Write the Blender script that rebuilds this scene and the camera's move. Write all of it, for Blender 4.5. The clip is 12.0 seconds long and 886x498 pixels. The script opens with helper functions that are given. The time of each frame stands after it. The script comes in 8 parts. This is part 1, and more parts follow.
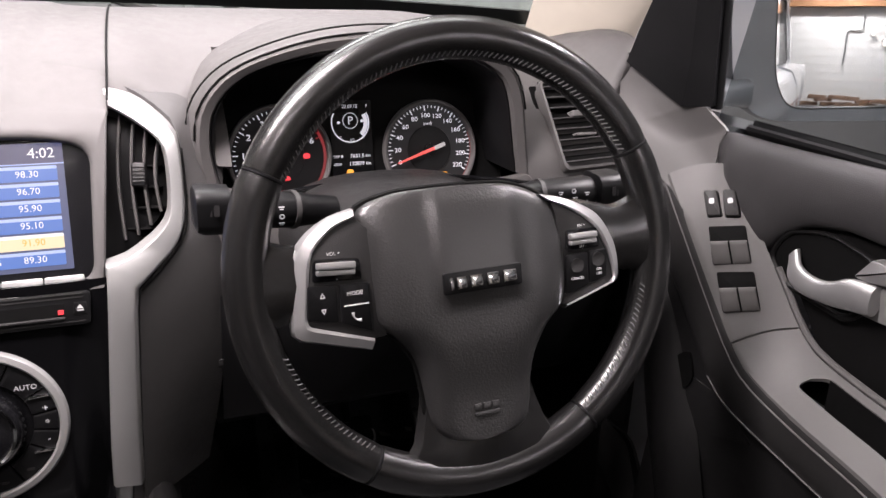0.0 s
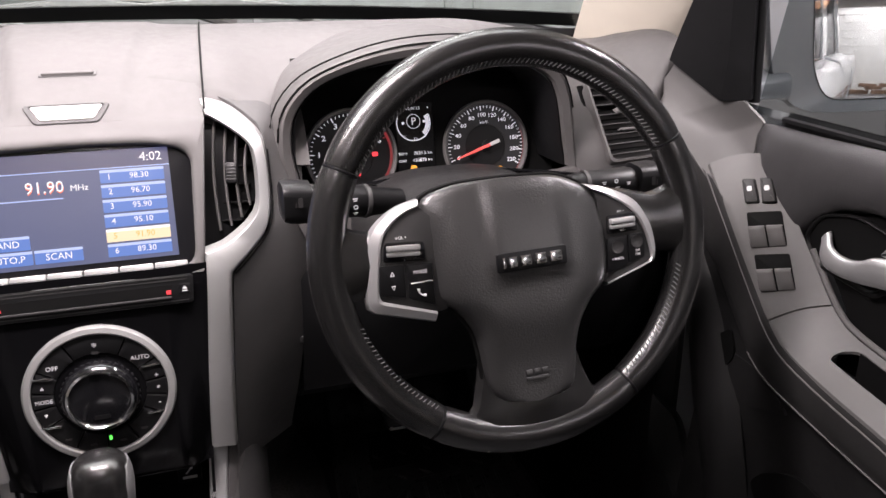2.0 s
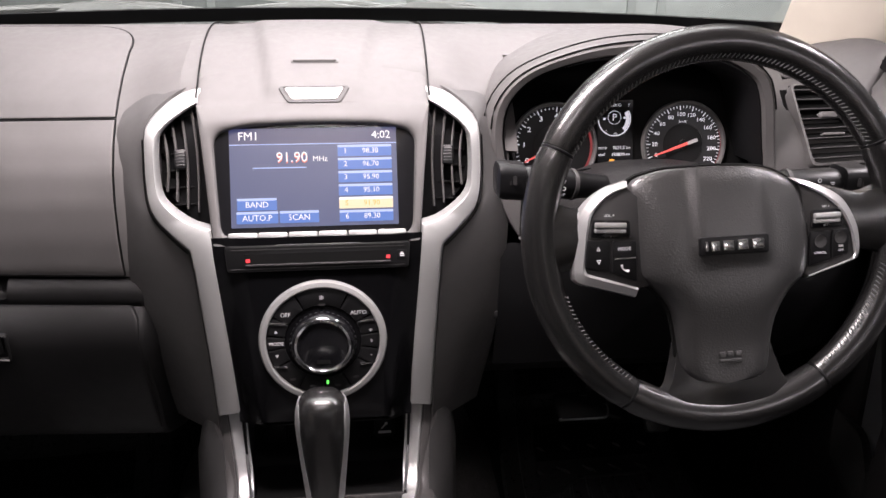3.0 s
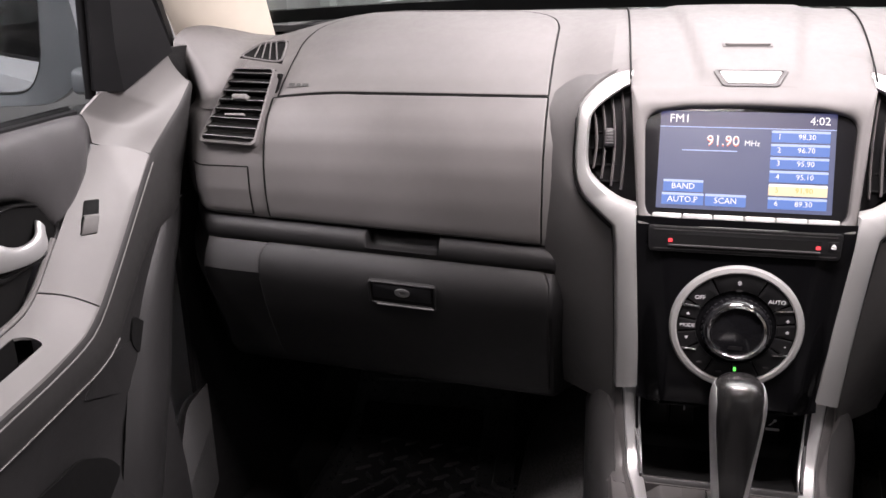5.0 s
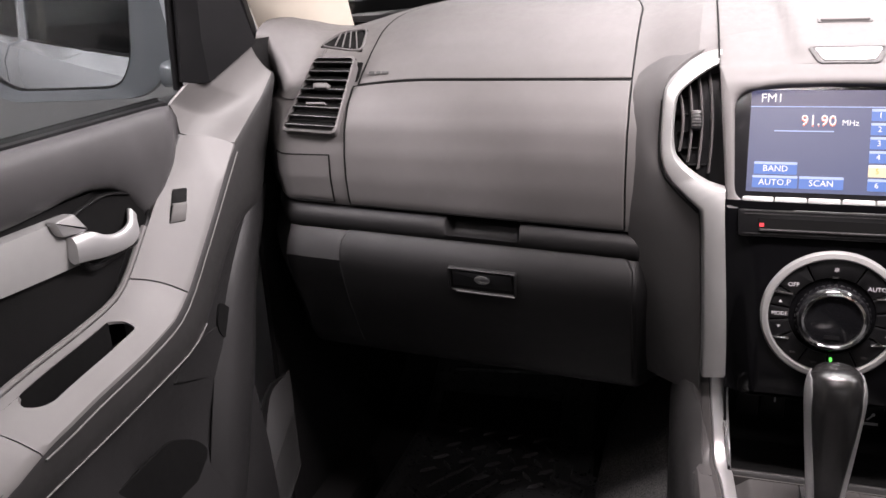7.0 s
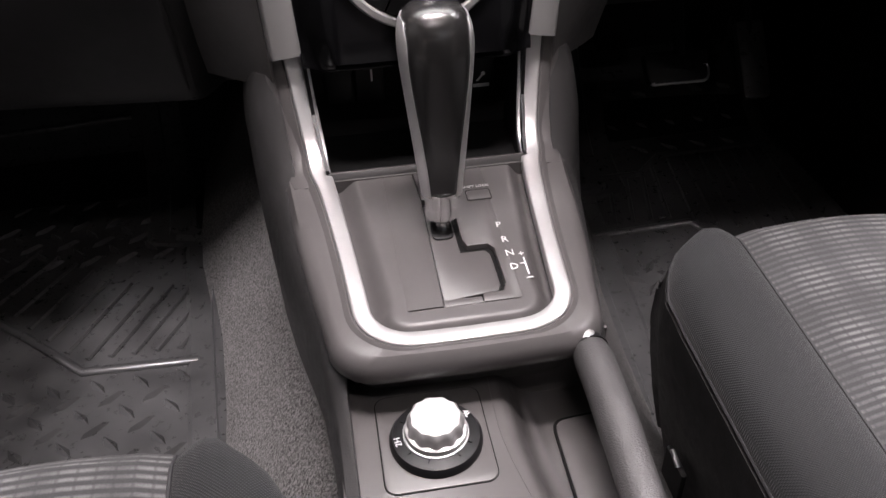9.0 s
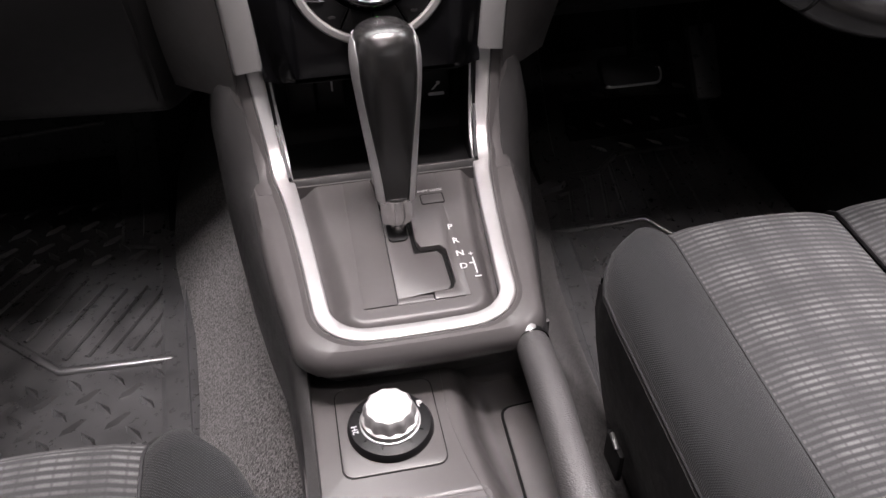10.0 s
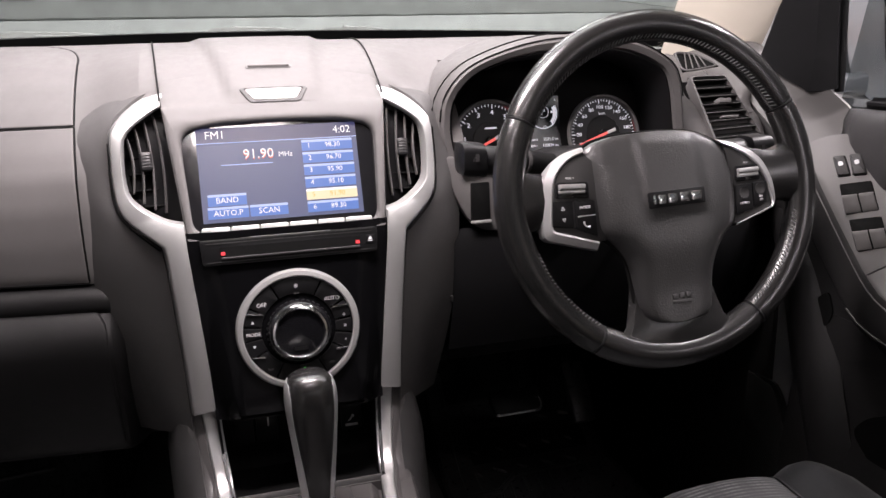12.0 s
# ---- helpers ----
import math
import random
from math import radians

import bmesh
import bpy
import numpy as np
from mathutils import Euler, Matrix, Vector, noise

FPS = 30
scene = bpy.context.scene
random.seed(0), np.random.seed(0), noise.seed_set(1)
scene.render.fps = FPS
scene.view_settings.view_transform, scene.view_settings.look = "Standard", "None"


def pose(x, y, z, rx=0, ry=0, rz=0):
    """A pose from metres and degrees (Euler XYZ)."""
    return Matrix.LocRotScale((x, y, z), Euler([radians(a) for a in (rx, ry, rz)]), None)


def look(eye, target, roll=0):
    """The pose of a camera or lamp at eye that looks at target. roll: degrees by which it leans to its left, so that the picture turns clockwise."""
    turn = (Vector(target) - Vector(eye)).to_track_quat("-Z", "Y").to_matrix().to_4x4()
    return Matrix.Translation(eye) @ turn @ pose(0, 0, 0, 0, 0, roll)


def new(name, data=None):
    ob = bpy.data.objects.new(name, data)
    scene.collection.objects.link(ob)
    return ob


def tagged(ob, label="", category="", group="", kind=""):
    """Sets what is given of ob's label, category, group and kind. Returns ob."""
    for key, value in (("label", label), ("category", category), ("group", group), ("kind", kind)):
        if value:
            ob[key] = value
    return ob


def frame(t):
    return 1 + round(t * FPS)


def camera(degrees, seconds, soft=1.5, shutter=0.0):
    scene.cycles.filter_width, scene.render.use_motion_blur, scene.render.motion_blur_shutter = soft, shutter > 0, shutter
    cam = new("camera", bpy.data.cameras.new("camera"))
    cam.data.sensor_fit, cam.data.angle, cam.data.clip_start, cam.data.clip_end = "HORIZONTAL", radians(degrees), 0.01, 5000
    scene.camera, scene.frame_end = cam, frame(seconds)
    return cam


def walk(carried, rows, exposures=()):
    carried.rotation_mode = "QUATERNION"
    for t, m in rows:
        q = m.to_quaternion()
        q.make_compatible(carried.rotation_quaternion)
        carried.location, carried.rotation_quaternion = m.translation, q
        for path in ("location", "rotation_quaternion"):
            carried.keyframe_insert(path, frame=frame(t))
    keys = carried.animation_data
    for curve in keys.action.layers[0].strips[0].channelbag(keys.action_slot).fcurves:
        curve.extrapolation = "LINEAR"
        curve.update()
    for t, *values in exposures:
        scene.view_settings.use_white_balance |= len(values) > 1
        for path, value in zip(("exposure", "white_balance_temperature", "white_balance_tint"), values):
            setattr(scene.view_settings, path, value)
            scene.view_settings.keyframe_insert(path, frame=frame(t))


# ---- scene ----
cam = camera(57.1, 12.0)
PATH = [
    (0, (0.123, -0.071, 0.901), (0.854, 1.665, 0.226), 2.2),
    (0.5, (0.123, -0.072, 0.903), (0.851, 1.662, 0.224), 2.1),
    (1, (0.121, -0.077, 0.903), (0.846, 1.658, 0.222), 1.9),
    (1.5, (0.112, -0.103, 0.912), (0.822, 1.636, 0.225), 1.5),
    (2, (0.097, -0.152, 0.921), (0.684, 1.632, 0.235), 0.0),
    (2.5, (0.066, -0.192, 0.919), (0.455, 1.651, 0.247), -0.2),
    (2.7, (0.056, -0.201, 0.908), (0.364, 1.665, 0.259), 0.0),
    (4.3, (-0.075, -0.224, 0.899), (-0.113, 1.667, 0.251), 0.1),
    (4.5, (-0.081, -0.223, 0.898), (-0.216, 1.662, 0.244), -0.1),
    (5, (-0.116, -0.246, 0.897), (-0.557, 1.59, 0.239), -1.0),
    (5.5, (-0.15, -0.283, 0.902), (-0.874, 1.462, 0.244), -1.7),
    (6, (-0.159, -0.289, 0.895), (-0.995, 1.412, 0.259), -2.0),
    (6.5, (-0.154, -0.283, 0.895), (-0.968, 1.432, 0.263), -1.7),
    (7, (-0.125, -0.245, 0.887), (-0.738, 1.538, 0.221), -2.9),
    (7.5, (-0.1, -0.197, 0.864), (-0.431, 1.597, 0.043), -5.3),
    (7.7, (-0.084, -0.162, 0.845), (-0.324, 1.615, -0.041), -6.3),
    (9.3, (-0.074, -0.01, 0.708), (0.188, 1.509, -0.567), -0.9),
    (9.5, (-0.068, -0.009, 0.708), (0.184, 1.497, -0.584), -1.4),
    (10, (-0.062, -0.054, 0.748), (0.218, 1.489, -0.493), -1.3),
    (10.5, (-0.06, -0.118, 0.784), (0.324, 1.539, -0.269), -0.3),
    (11, (-0.071, -0.179, 0.799), (0.388, 1.563, -0.069), -0.6),
    (11.5, (-0.077, -0.238, 0.832), (0.431, 1.589, 0.198), -1.2),
    (12, (-0.085, -0.269, 0.84), (0.462, 1.586, 0.331), -1.2),
]
walk(cam, [(t, look(eye, target, roll)) for t, eye, target, roll in PATH], [(0, 0.12, 6500, 22.0), (2.5, 0.10, 6500, 22.0), (4.5, 0.28, 6500, 22.0), (6, 0.18, 6500, 22.0), (7, 0.28, 6500, 22.0), (7.5, 0.38, 6500, 22.0), (9.5, 0.52, 6500, 22.0), (10.5, 0.55, 6500, 22.0), (11, 0.65, 6500, 22.0), (11.5, 0.27, 6500, 22.0), (12, 0.06, 6500, 22.0)])

# ---- world and light ----
world = bpy.data.worlds.new("garage_air")
scene.world = world
world.use_nodes = True
world.node_tree.nodes["Background"].inputs["Color"].default_value = (0.9, 0.95, 1.0, 1)
world.node_tree.nodes["Background"].inputs["Strength"].default_value = 0.02


def area_lamp(name, eye, target, size_x, size_y, watts, color=(1.0, 0.97, 0.93)):
    data = bpy.data.lights.new(name, "AREA")
    data.shape, data.size, data.size_y, data.energy, data.color = "RECTANGLE", size_x, size_y, watts, color
    ob = new(name, data)
    ob.matrix_world = look(eye, target)
    return ob


# unseen fill lamps, added: battens under the garage ceiling, two panels at the cabin roof
LAMPS = [((0.0, 1.12, 2.82), 2.8, 0.35, 60), ((0.3, 2.6, 2.82), 1.6, 0.25, 70), ((-1.64, -0.45, 2.82), 0.25, 0.9, 165), ((2.6, 0.95, 2.82), 0.25, 1.2, 175), ((1.75, 0.25, 2.82), 0.25, 0.9, 115),
         ((1.6, -6.9, 2.82), 1.6, 0.25, 340), ((3.4, -6.0, 2.82), 0.25, 1.6, 120)]
for eye, sx, sy, watts in LAMPS:
    area_lamp("garage_fill", eye, (eye[0], eye[1] + 0.001, 0), sx, sy, watts, (1.0, 0.98, 0.95))
area_lamp("front_fill", (0.0, 0.395, 1.222), (0.0, 0.80, 0.55), 0.34, 0.10, 12.5, (1.0, 0.955, 0.91))
area_lamp("rear_fill", (0.0, -0.12, 1.285), (0.0, 0.1, 0.3), 0.2, 0.12, 5.0, (1.0, 0.95, 0.9))


# ---- materials ----
def nodes_of(name):
    m = bpy.data.materials.new(name)
    m.use_nodes = True
    nt = m.node_tree
    return m, nt, nt.nodes["Principled BSDF"], nt.nodes.new("ShaderNodeTexCoord")


def noise_node(nt, vec, scale, detail=3.0, rough=0.55):
    n = nt.nodes.new("ShaderNodeTexNoise")
    n.inputs["Scale"].default_value, n.inputs["Detail"].default_value = scale, detail
    n.inputs["Roughness"].default_value = rough
    nt.links.new(vec, n.inputs["Vector"])
    return n


def ramp_node(nt, fac, stops):
    r = nt.nodes.new("ShaderNodeValToRGB")
    while len(r.color_ramp.elements) < len(stops):
        r.color_ramp.elements.new(0.5)
    for e, (pos, col) in zip(r.color_ramp.elements, stops):
        e.position, e.color = pos, (*col, 1)
    nt.links.new(fac, r.inputs["Fac"])
    return r


def bump_node(nt, height, strength, distance, normal=None):
    b = nt.nodes.new("ShaderNodeBump")
    b.inputs["Strength"].default_value, b.inputs["Distance"].default_value = strength, distance
    nt.links.new(height, b.inputs["Height"])
    if normal:
        nt.links.new(normal, b.inputs["Normal"])
    return b


def plastic(name, color, rough=0.5, metal=0.0, grain=700.0, depth=0.0003, vary=0.12, patches=14.0, coat=0.0, cells=False, spec=0.5, scuffs=0.07):
    """Moulded or coated surface: colour with soft patches, small scuffs, gloss that varies, and a fine grain."""
    m, nt, bsdf, tc = nodes_of(name)
    big = noise_node(nt, tc.outputs["Object"], patches, 4)
    lo, hi = [tuple(c * k for c in color) for k in (1 - vary, 1 + vary)]
    col = ramp_node(nt, big.outputs["Fac"], [(0.3, lo), (0.7, hi)])
    nt.links.new(col.outputs["Color"], bsdf.inputs["Base Color"])
    scuff = noise_node(nt, tc.outputs["Object"], 90, 5, 0.7)
    gloss = ramp_node(nt, scuff.outputs["Fac"], [(0.3, (max(rough - scuffs, 0.02),) * 3), (0.7, (min(rough + scuffs, 1),) * 3)])
    nt.links.new(gloss.outputs["Color"], bsdf.inputs["Roughness"])
    bsdf.inputs["Metallic"].default_value, bsdf.inputs["Coat Weight"].default_value = metal, coat
    bsdf.inputs["Specular IOR Level"].default_value = spec
    if depth:
        if cells:
            tex = nt.nodes.new("ShaderNodeTexVoronoi")
            tex.feature = "DISTANCE_TO_EDGE"
            tex.inputs["Scale"].default_value = grain
            warp = noise_node(nt, tc.outputs["Object"], grain * 0.35, 2)
            mix = nt.nodes.new("ShaderNodeMixRGB")
            mix.inputs["Fac"].default_value = 0.7 / grain
            nt.links.new(tc.outputs["Object"], mix.inputs["Color1"])
            nt.links.new(warp.outputs["Color"], mix.inputs["Color2"])
            nt.links.new(mix.outputs["Color"], tex.inputs["Vector"])
            height = ramp_node(nt, tex.outputs["Distance"], [(0.0, (0, 0, 0)), (0.22, (1, 1, 1))]).outputs["Color"]
        else:
            height = noise_node(nt, tc.outputs["Object"], grain, 2).outputs["Fac"]
        b = bump_node(nt, height, 0.7, depth)
        nt.links.new(b.outputs["Normal"], bsdf.inputs["Normal"])
    return m


def glow(name, color, strength, base=(0.02, 0.02, 0.02)):
    m, nt, bsdf, tc = nodes_of(name)
    bsdf.inputs["Base Color"].default_value = (*base, 1)
    bsdf.inputs["Emission Color"].default_value, bsdf.inputs["Emission Strength"].default_value = (*color, 1), strength
    bsdf.inputs["Roughness"].default_value = 0.35
    return m


def carpet_mat(name, dark, light, scale):
    m, nt, bsdf, tc = nodes_of(name)
    fine = noise_node(nt, tc.outputs["Object"], scale, 4, 0.75)
    col = ramp_node(nt, fine.outputs["Fac"], [(0.38, dark), (0.62, light)])
    worn = noise_node(nt, tc.outputs["Object"], 9, 3)
    mix = nt.nodes.new("ShaderNodeMixRGB")
    mix.blend_type = "MULTIPLY"
    mix.inputs["Fac"].default_value = 0.5
    nt.links.new(col.outputs["Color"], mix.inputs["Color1"])
    nt.links.new(ramp_node(nt, worn.outputs["Fac"], [(0.3, (0.7,) * 3), (0.7, (1.1,) * 3)]).outputs["Color"], mix.inputs["Color2"])
    nt.links.new(mix.outputs["Color"], bsdf.inputs["Base Color"])
    bsdf.inputs["Roughness"].default_value = 0.95
    bsdf.inputs["Specular IOR Level"].default_value = 0.1
    b = bump_node(nt, fine.outputs["Fac"], 0.9, 0.002)
    nt.links.new(b.outputs["Normal"], bsdf.inputs["Normal"])
    return m


def seat_mat(name, dark, light, woven):
    """Seat cloth: a fine weave, or the patterned centre with light cross threads broken by dark long threads."""
    m, nt, bsdf, tc = nodes_of(name)
    sep = nt.nodes.new("ShaderNodeSeparateXYZ")
    nt.links.new(tc.outputs["Object"], sep.inputs["Vector"])

    def stripes(out, period, lo, hi):
        k = nt.nodes.new("ShaderNodeMath")
        k.operation = "MULTIPLY"
        k.inputs[1].default_value = 2 * math.pi / period
        nt.links.new(out, k.inputs[0])
        s = nt.nodes.new("ShaderNodeMath")
        s.operation = "SINE"
        nt.links.new(k.outputs[0], s.inputs[0])
        r = nt.nodes.new("ShaderNodeMapRange")
        r.inputs["From Min"].default_value, r.inputs["From Max"].default_value = lo, hi
        nt.links.new(s.outputs[0], r.inputs["Value"])
        return r.outputs["Result"]

    def times(a, b):
        k = nt.nodes.new("ShaderNodeMath")
        k.operation = "MULTIPLY"
        nt.links.new(a, k.inputs[0])
        nt.links.new(b, k.inputs[1])
        return k.outputs[0]

    fine = noise_node(nt, tc.outputs["Object"], 900, 2)
    if woven:
        rows = stripes(sep.outputs["Y"], 0.0056, -0.5, 0.9)
        cols = stripes(sep.outputs["X"], 0.0095, -1.25, -0.72)
        patch = stripes(sep.outputs["X"], 0.040, -2.2, 0.7)
        patch2 = stripes(sep.outputs["Y"], 0.052, -2.4, 0.7)
        fac = times(times(rows, cols), times(patch, patch2))
    else:
        both = []
        for sign in (1.0, -1.0):
            k = nt.nodes.new("ShaderNodeMath")
            k.operation = "MULTIPLY_ADD"
            k.inputs[1].default_value = sign
            nt.links.new(sep.outputs["X"], k.inputs[0])
            nt.links.new(sep.outputs["Y"], k.inputs[2])
            both.append(stripes(k.outputs[0], 0.0019, -1.0, 0.9))
        fac = times(both[0], both[1])
    col = ramp_node(nt, fac, [(0.0, dark), (1.0, light)])
    mix = nt.nodes.new("ShaderNodeMixRGB")
    mix.blend_type = "MULTIPLY"
    mix.inputs["Fac"].default_value = 0.35
    nt.links.new(col.outputs["Color"], mix.inputs["Color1"])
    nt.links.new(ramp_node(nt, fine.outputs["Fac"], [(0.3, (0.6,) * 3), (0.7, (1.3,) * 3)]).outputs["Color"], mix.inputs["Color2"])
    nt.links.new(mix.outputs["Color"], bsdf.inputs["Base Color"])
    bsdf.inputs["Roughness"].default_value = 0.85
    bsdf.inputs["Sheen Weight"].default_value = 0.05
    bsdf.inputs["Specular IOR Level"].default_value = 0.2
    b = bump_node(nt, fac, 0.6, 0.0006)
    nt.links.new(b.outputs["Normal"], bsdf.inputs["Normal"])
    return m


def pane_mat(name, tint, rough=0.0):
    m = bpy.data.materials.new(name)
    m.use_nodes = True
    nt = m.node_tree
    out = nt.nodes["Material Output"]
    nt.nodes.remove(nt.nodes["Principled BSDF"])
    clear, shine, mix = (nt.nodes.new("ShaderNode" + k) for k in ("BsdfTransparent", "BsdfGlossy", "MixShader"))
    clear.inputs["Color"].default_value = (*tint, 1)
    shine.inputs["Roughness"].default_value = rough
    edge = nt.nodes.new("ShaderNodeLayerWeight")
    edge.inputs["Blend"].default_value = 0.5
    sharp, gain = nt.nodes.new("ShaderNodeMath"), nt.nodes.new("ShaderNodeMath")
    sharp.operation, gain.operation = "POWER", "MULTIPLY_ADD"
    sharp.inputs[1].default_value = 4.0
    gain.inputs[1].default_value, gain.inputs[2].default_value = 0.5, 0.02
    nt.links.new(edge.outputs["Facing"], sharp.inputs[0])
    nt.links.new(sharp.outputs[0], gain.inputs[0])
    nt.links.new(gain.outputs[0], mix.inputs["Fac"])
    nt.links.new(clear.outputs["BSDF"], mix.inputs[1])
    nt.links.new(shine.outputs["BSDF"], mix.inputs[2])
    nt.links.new(mix.outputs["Shader"], out.inputs["Surface"])
    return m


DASH = plastic("dash_grey_soft_plastic", (0.084, 0.080, 0.079), 0.56, spec=0.28, grain=900, depth=0.00008, vary=0.06)
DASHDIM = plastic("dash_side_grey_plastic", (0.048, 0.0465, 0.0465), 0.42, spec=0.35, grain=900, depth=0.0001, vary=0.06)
# dash grey dimmed to carry the fall of light down the stack's sides
CHEEK = plastic("stack_side_shaded_grey", (0.058, 0.056, 0.0557), 0.50, spec=0.35, grain=900, depth=0.0001, vary=0.06)
BUTTON = plastic("pale_button_plastic", (0.42, 0.41, 0.40), 0.45, depth=0.00003, vary=0.04)
# charcoal taken nearly to black, with the shade below the dash put in
LOWER = plastic("lower_dash_shaded_charcoal", (0.0062, 0.0061, 0.0062), 0.50, spec=0.2, grain=700, depth=0.0001, cells=True)
SIDE = plastic("console_side_grained_plastic", (0.024, 0.0235, 0.0235), 0.42, spec=0.35, grain=650, depth=0.00012, cells=True)
CONSOLE = plastic("console_grey_plastic", (0.066, 0.0625, 0.062), 0.36, spec=0.4, grain=1100, depth=0.00006, vary=0.06)
DOORGREY = plastic("door_grey_plastic", (0.115, 0.111, 0.109), 0.5, spec=0.3, grain=900, depth=0.00008, vary=0.06)
DOORDARK = plastic("dark_vinyl_and_seat_shade", (0.0055, 0.0054, 0.0055), 0.46, spec=0.25, grain=600, depth=0.0001, cells=True)
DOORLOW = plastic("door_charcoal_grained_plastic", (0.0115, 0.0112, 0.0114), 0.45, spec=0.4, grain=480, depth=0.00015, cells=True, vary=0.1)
# door grey darkened: the shade on the inward side is put into its colour
DOORSIDE = plastic("door_grey_shaded_side", (0.021, 0.0205, 0.0203), 0.46, spec=0.3, grain=700, depth=0.0001, vary=0.06)
DOORPAD = plastic("door_pad_vinyl", (0.045, 0.044, 0.045), 0.42, spec=0.35, grain=600, depth=0.0001, cells=True)
BLACK = plastic("black_matt_plastic", (0.0065, 0.0065, 0.007), 0.40, spec=0.22, grain=900, depth=0.00006)
# dead black for joints and black parts, and for shade painted in recesses
VOID = plastic("matt_black_and_recess_shade", (0.004, 0.004, 0.004), 0.7, depth=0, spec=0.1)
PIANO = plastic("gloss_black_panel", (0.006, 0.006, 0.007), 0.13, depth=0, coat=0.6)
SILVER = plastic("satin_silver_paint", (0.52, 0.52, 0.52), 0.36, metal=0.75, grain=2500, depth=0.00004, vary=0.04)
SILVERPAINT = plastic("matt_silver_paint", (0.31, 0.31, 0.305), 0.45, metal=0.35, grain=2500, depth=0.00004, vary=0.04)
CHROME = plastic("polished_chrome", (0.8, 0.8, 0.8), 0.12, metal=1.0, depth=0, vary=0.03)
LEATHER = plastic("worn_black_leather", (0.009, 0.0088, 0.0088), 0.25, spec=0.65, scuffs=0.012, grain=1400, depth=0.00010, vary=0.15)
AIRBAG = plastic("airbag_cover_grained_plastic", (0.021, 0.0206, 0.0206), 0.36, spec=0.9, scuffs=0.03, grain=560, depth=0.00050, vary=0.15)
STITCH = plastic("grey_thread", (0.08, 0.08, 0.08), 0.8, depth=0)
GRIPMAT = plastic("grained_black_plastic", (0.040, 0.039, 0.039), 0.42, spec=0.45, grain=520, depth=0.00022, cells=True, scuffs=0.02)
RUBBER = plastic("black_rubber", (0.034, 0.034, 0.0345), 0.32, spec=0.8, grain=900, depth=0.00005, vary=0.35, patches=22, scuffs=0.09)
CARPET = carpet_mat("grey_carpet", (0.022, 0.0214, 0.0213), (0.145, 0.141, 0.138), 380)
FLOORCARPET = carpet_mat("dark_floor_carpet", (0.006, 0.006, 0.006), (0.022, 0.022, 0.022), 420)
BOLSTER = seat_mat("seat_bolster_cloth", (0.0072, 0.0078, 0.0082), (0.0184, 0.0198, 0.0208), False)
INSERT = seat_mat("seat_centre_cloth", (0.0252, 0.0256, 0.0260), (0.0882, 0.0890, 0.0890), True)
BEIGE = plastic("beige_pillar_plastic", (0.58, 0.53, 0.45), 0.6, grain=800, depth=0.0002, vary=0.04)
WHITE = glow("white_backlit_print", (0.9, 0.93, 1.0), 0.55, (0.5, 0.5, 0.5))
PRINT = plastic("white_print", (0.62, 0.62, 0.62), 0.6, depth=0)
RED = glow("red_backlit_lamp", (1.0, 0.05, 0.06), 1.3)
REDDIM = glow("red_scale", (0.9, 0.05, 0.06), 0.22)
PANELBLACK = plastic("smooth_black_panel", (0.0035, 0.0035, 0.004), 0.16, depth=0, spec=0.2, scuffs=0.01)
PIPING = plastic("dark_seat_piping", (0.02, 0.02, 0.021), 0.7, depth=0, spec=0.2)
AMBER = glow("amber_backlit_lamp", (1.0, 0.42, 0.03), 1.2)
GREEN = glow("green_backlit_lamp", (0.1, 1.0, 0.1), 1.6)
GLASS = pane_mat("clear_glass", (0.86, 0.9, 0.88))
TINTED = pane_mat("tinted_side_glass", (0.62, 0.64, 0.64))
PRIVACY = pane_mat("dark_rear_glass", (0.26, 0.27, 0.27))
MIRROR = plastic("mirror_silvering", (0.85, 0.86, 0.87), 0.01, metal=1.0, depth=0, vary=0.0, scuffs=0.0)
BODYPAINT = plastic("silver_car_paint", (0.62, 0.63, 0.65), 0.22, metal=0.4, depth=0, vary=0.03, coat=0.8, scuffs=0.01)
STEEL = plastic("dull_steel", (0.35, 0.35, 0.35), 0.4, metal=1.0, depth=0)


# ---- building helpers ----
def part(name, bm, material, parent=None, label="", angle=38):
    """Links a bmesh, built at its place, as one smooth mesh object under parent."""
    me = bpy.data.meshes.new(name)
    bmesh.ops.recalc_face_normals(bm, faces=bm.faces)
    bm.to_mesh(me)
    bm.free()
    for p in me.polygons:
        p.use_smooth = True
    me.set_sharp_from_angle(angle=radians(angle))
    me.materials.append(material)
    ob = new(name, me)
    if parent:
        ob.parent = parent
        if parent.type == "EMPTY":
            ob.matrix_parent_inverse = parent.matrix_basis.inverted()
    return tagged(ob, label) if label else ob


def thing(name, base, label, category, group="", kind=""):
    ob = new(name)
    ob.empty_display_size = 0.05
    ob.matrix_basis = Matrix.Translation(base)
    return tagged(ob, label, category, group, kind)


def facing(origin, tilt=0.0, turn=0.0):
    """Axes of a panel that faces the rear of the car: local x right, y up the panel, z out of it. tilt: degrees its top leans forward."""
    return Matrix.Translation(origin) @ Matrix.Rotation(radians(turn), 4, "Z") @ Matrix.Rotation(radians(90 - tilt), 4, "X")


def axes(origin, x, y):
    x, y = Vector(x).normalized(), Vector(y).normalized()
    z = x.cross(y).normalized()
    y = z.cross(x)
    m = Matrix((x, y, z)).transposed().to_4x4()
    m.translation = origin
    return m


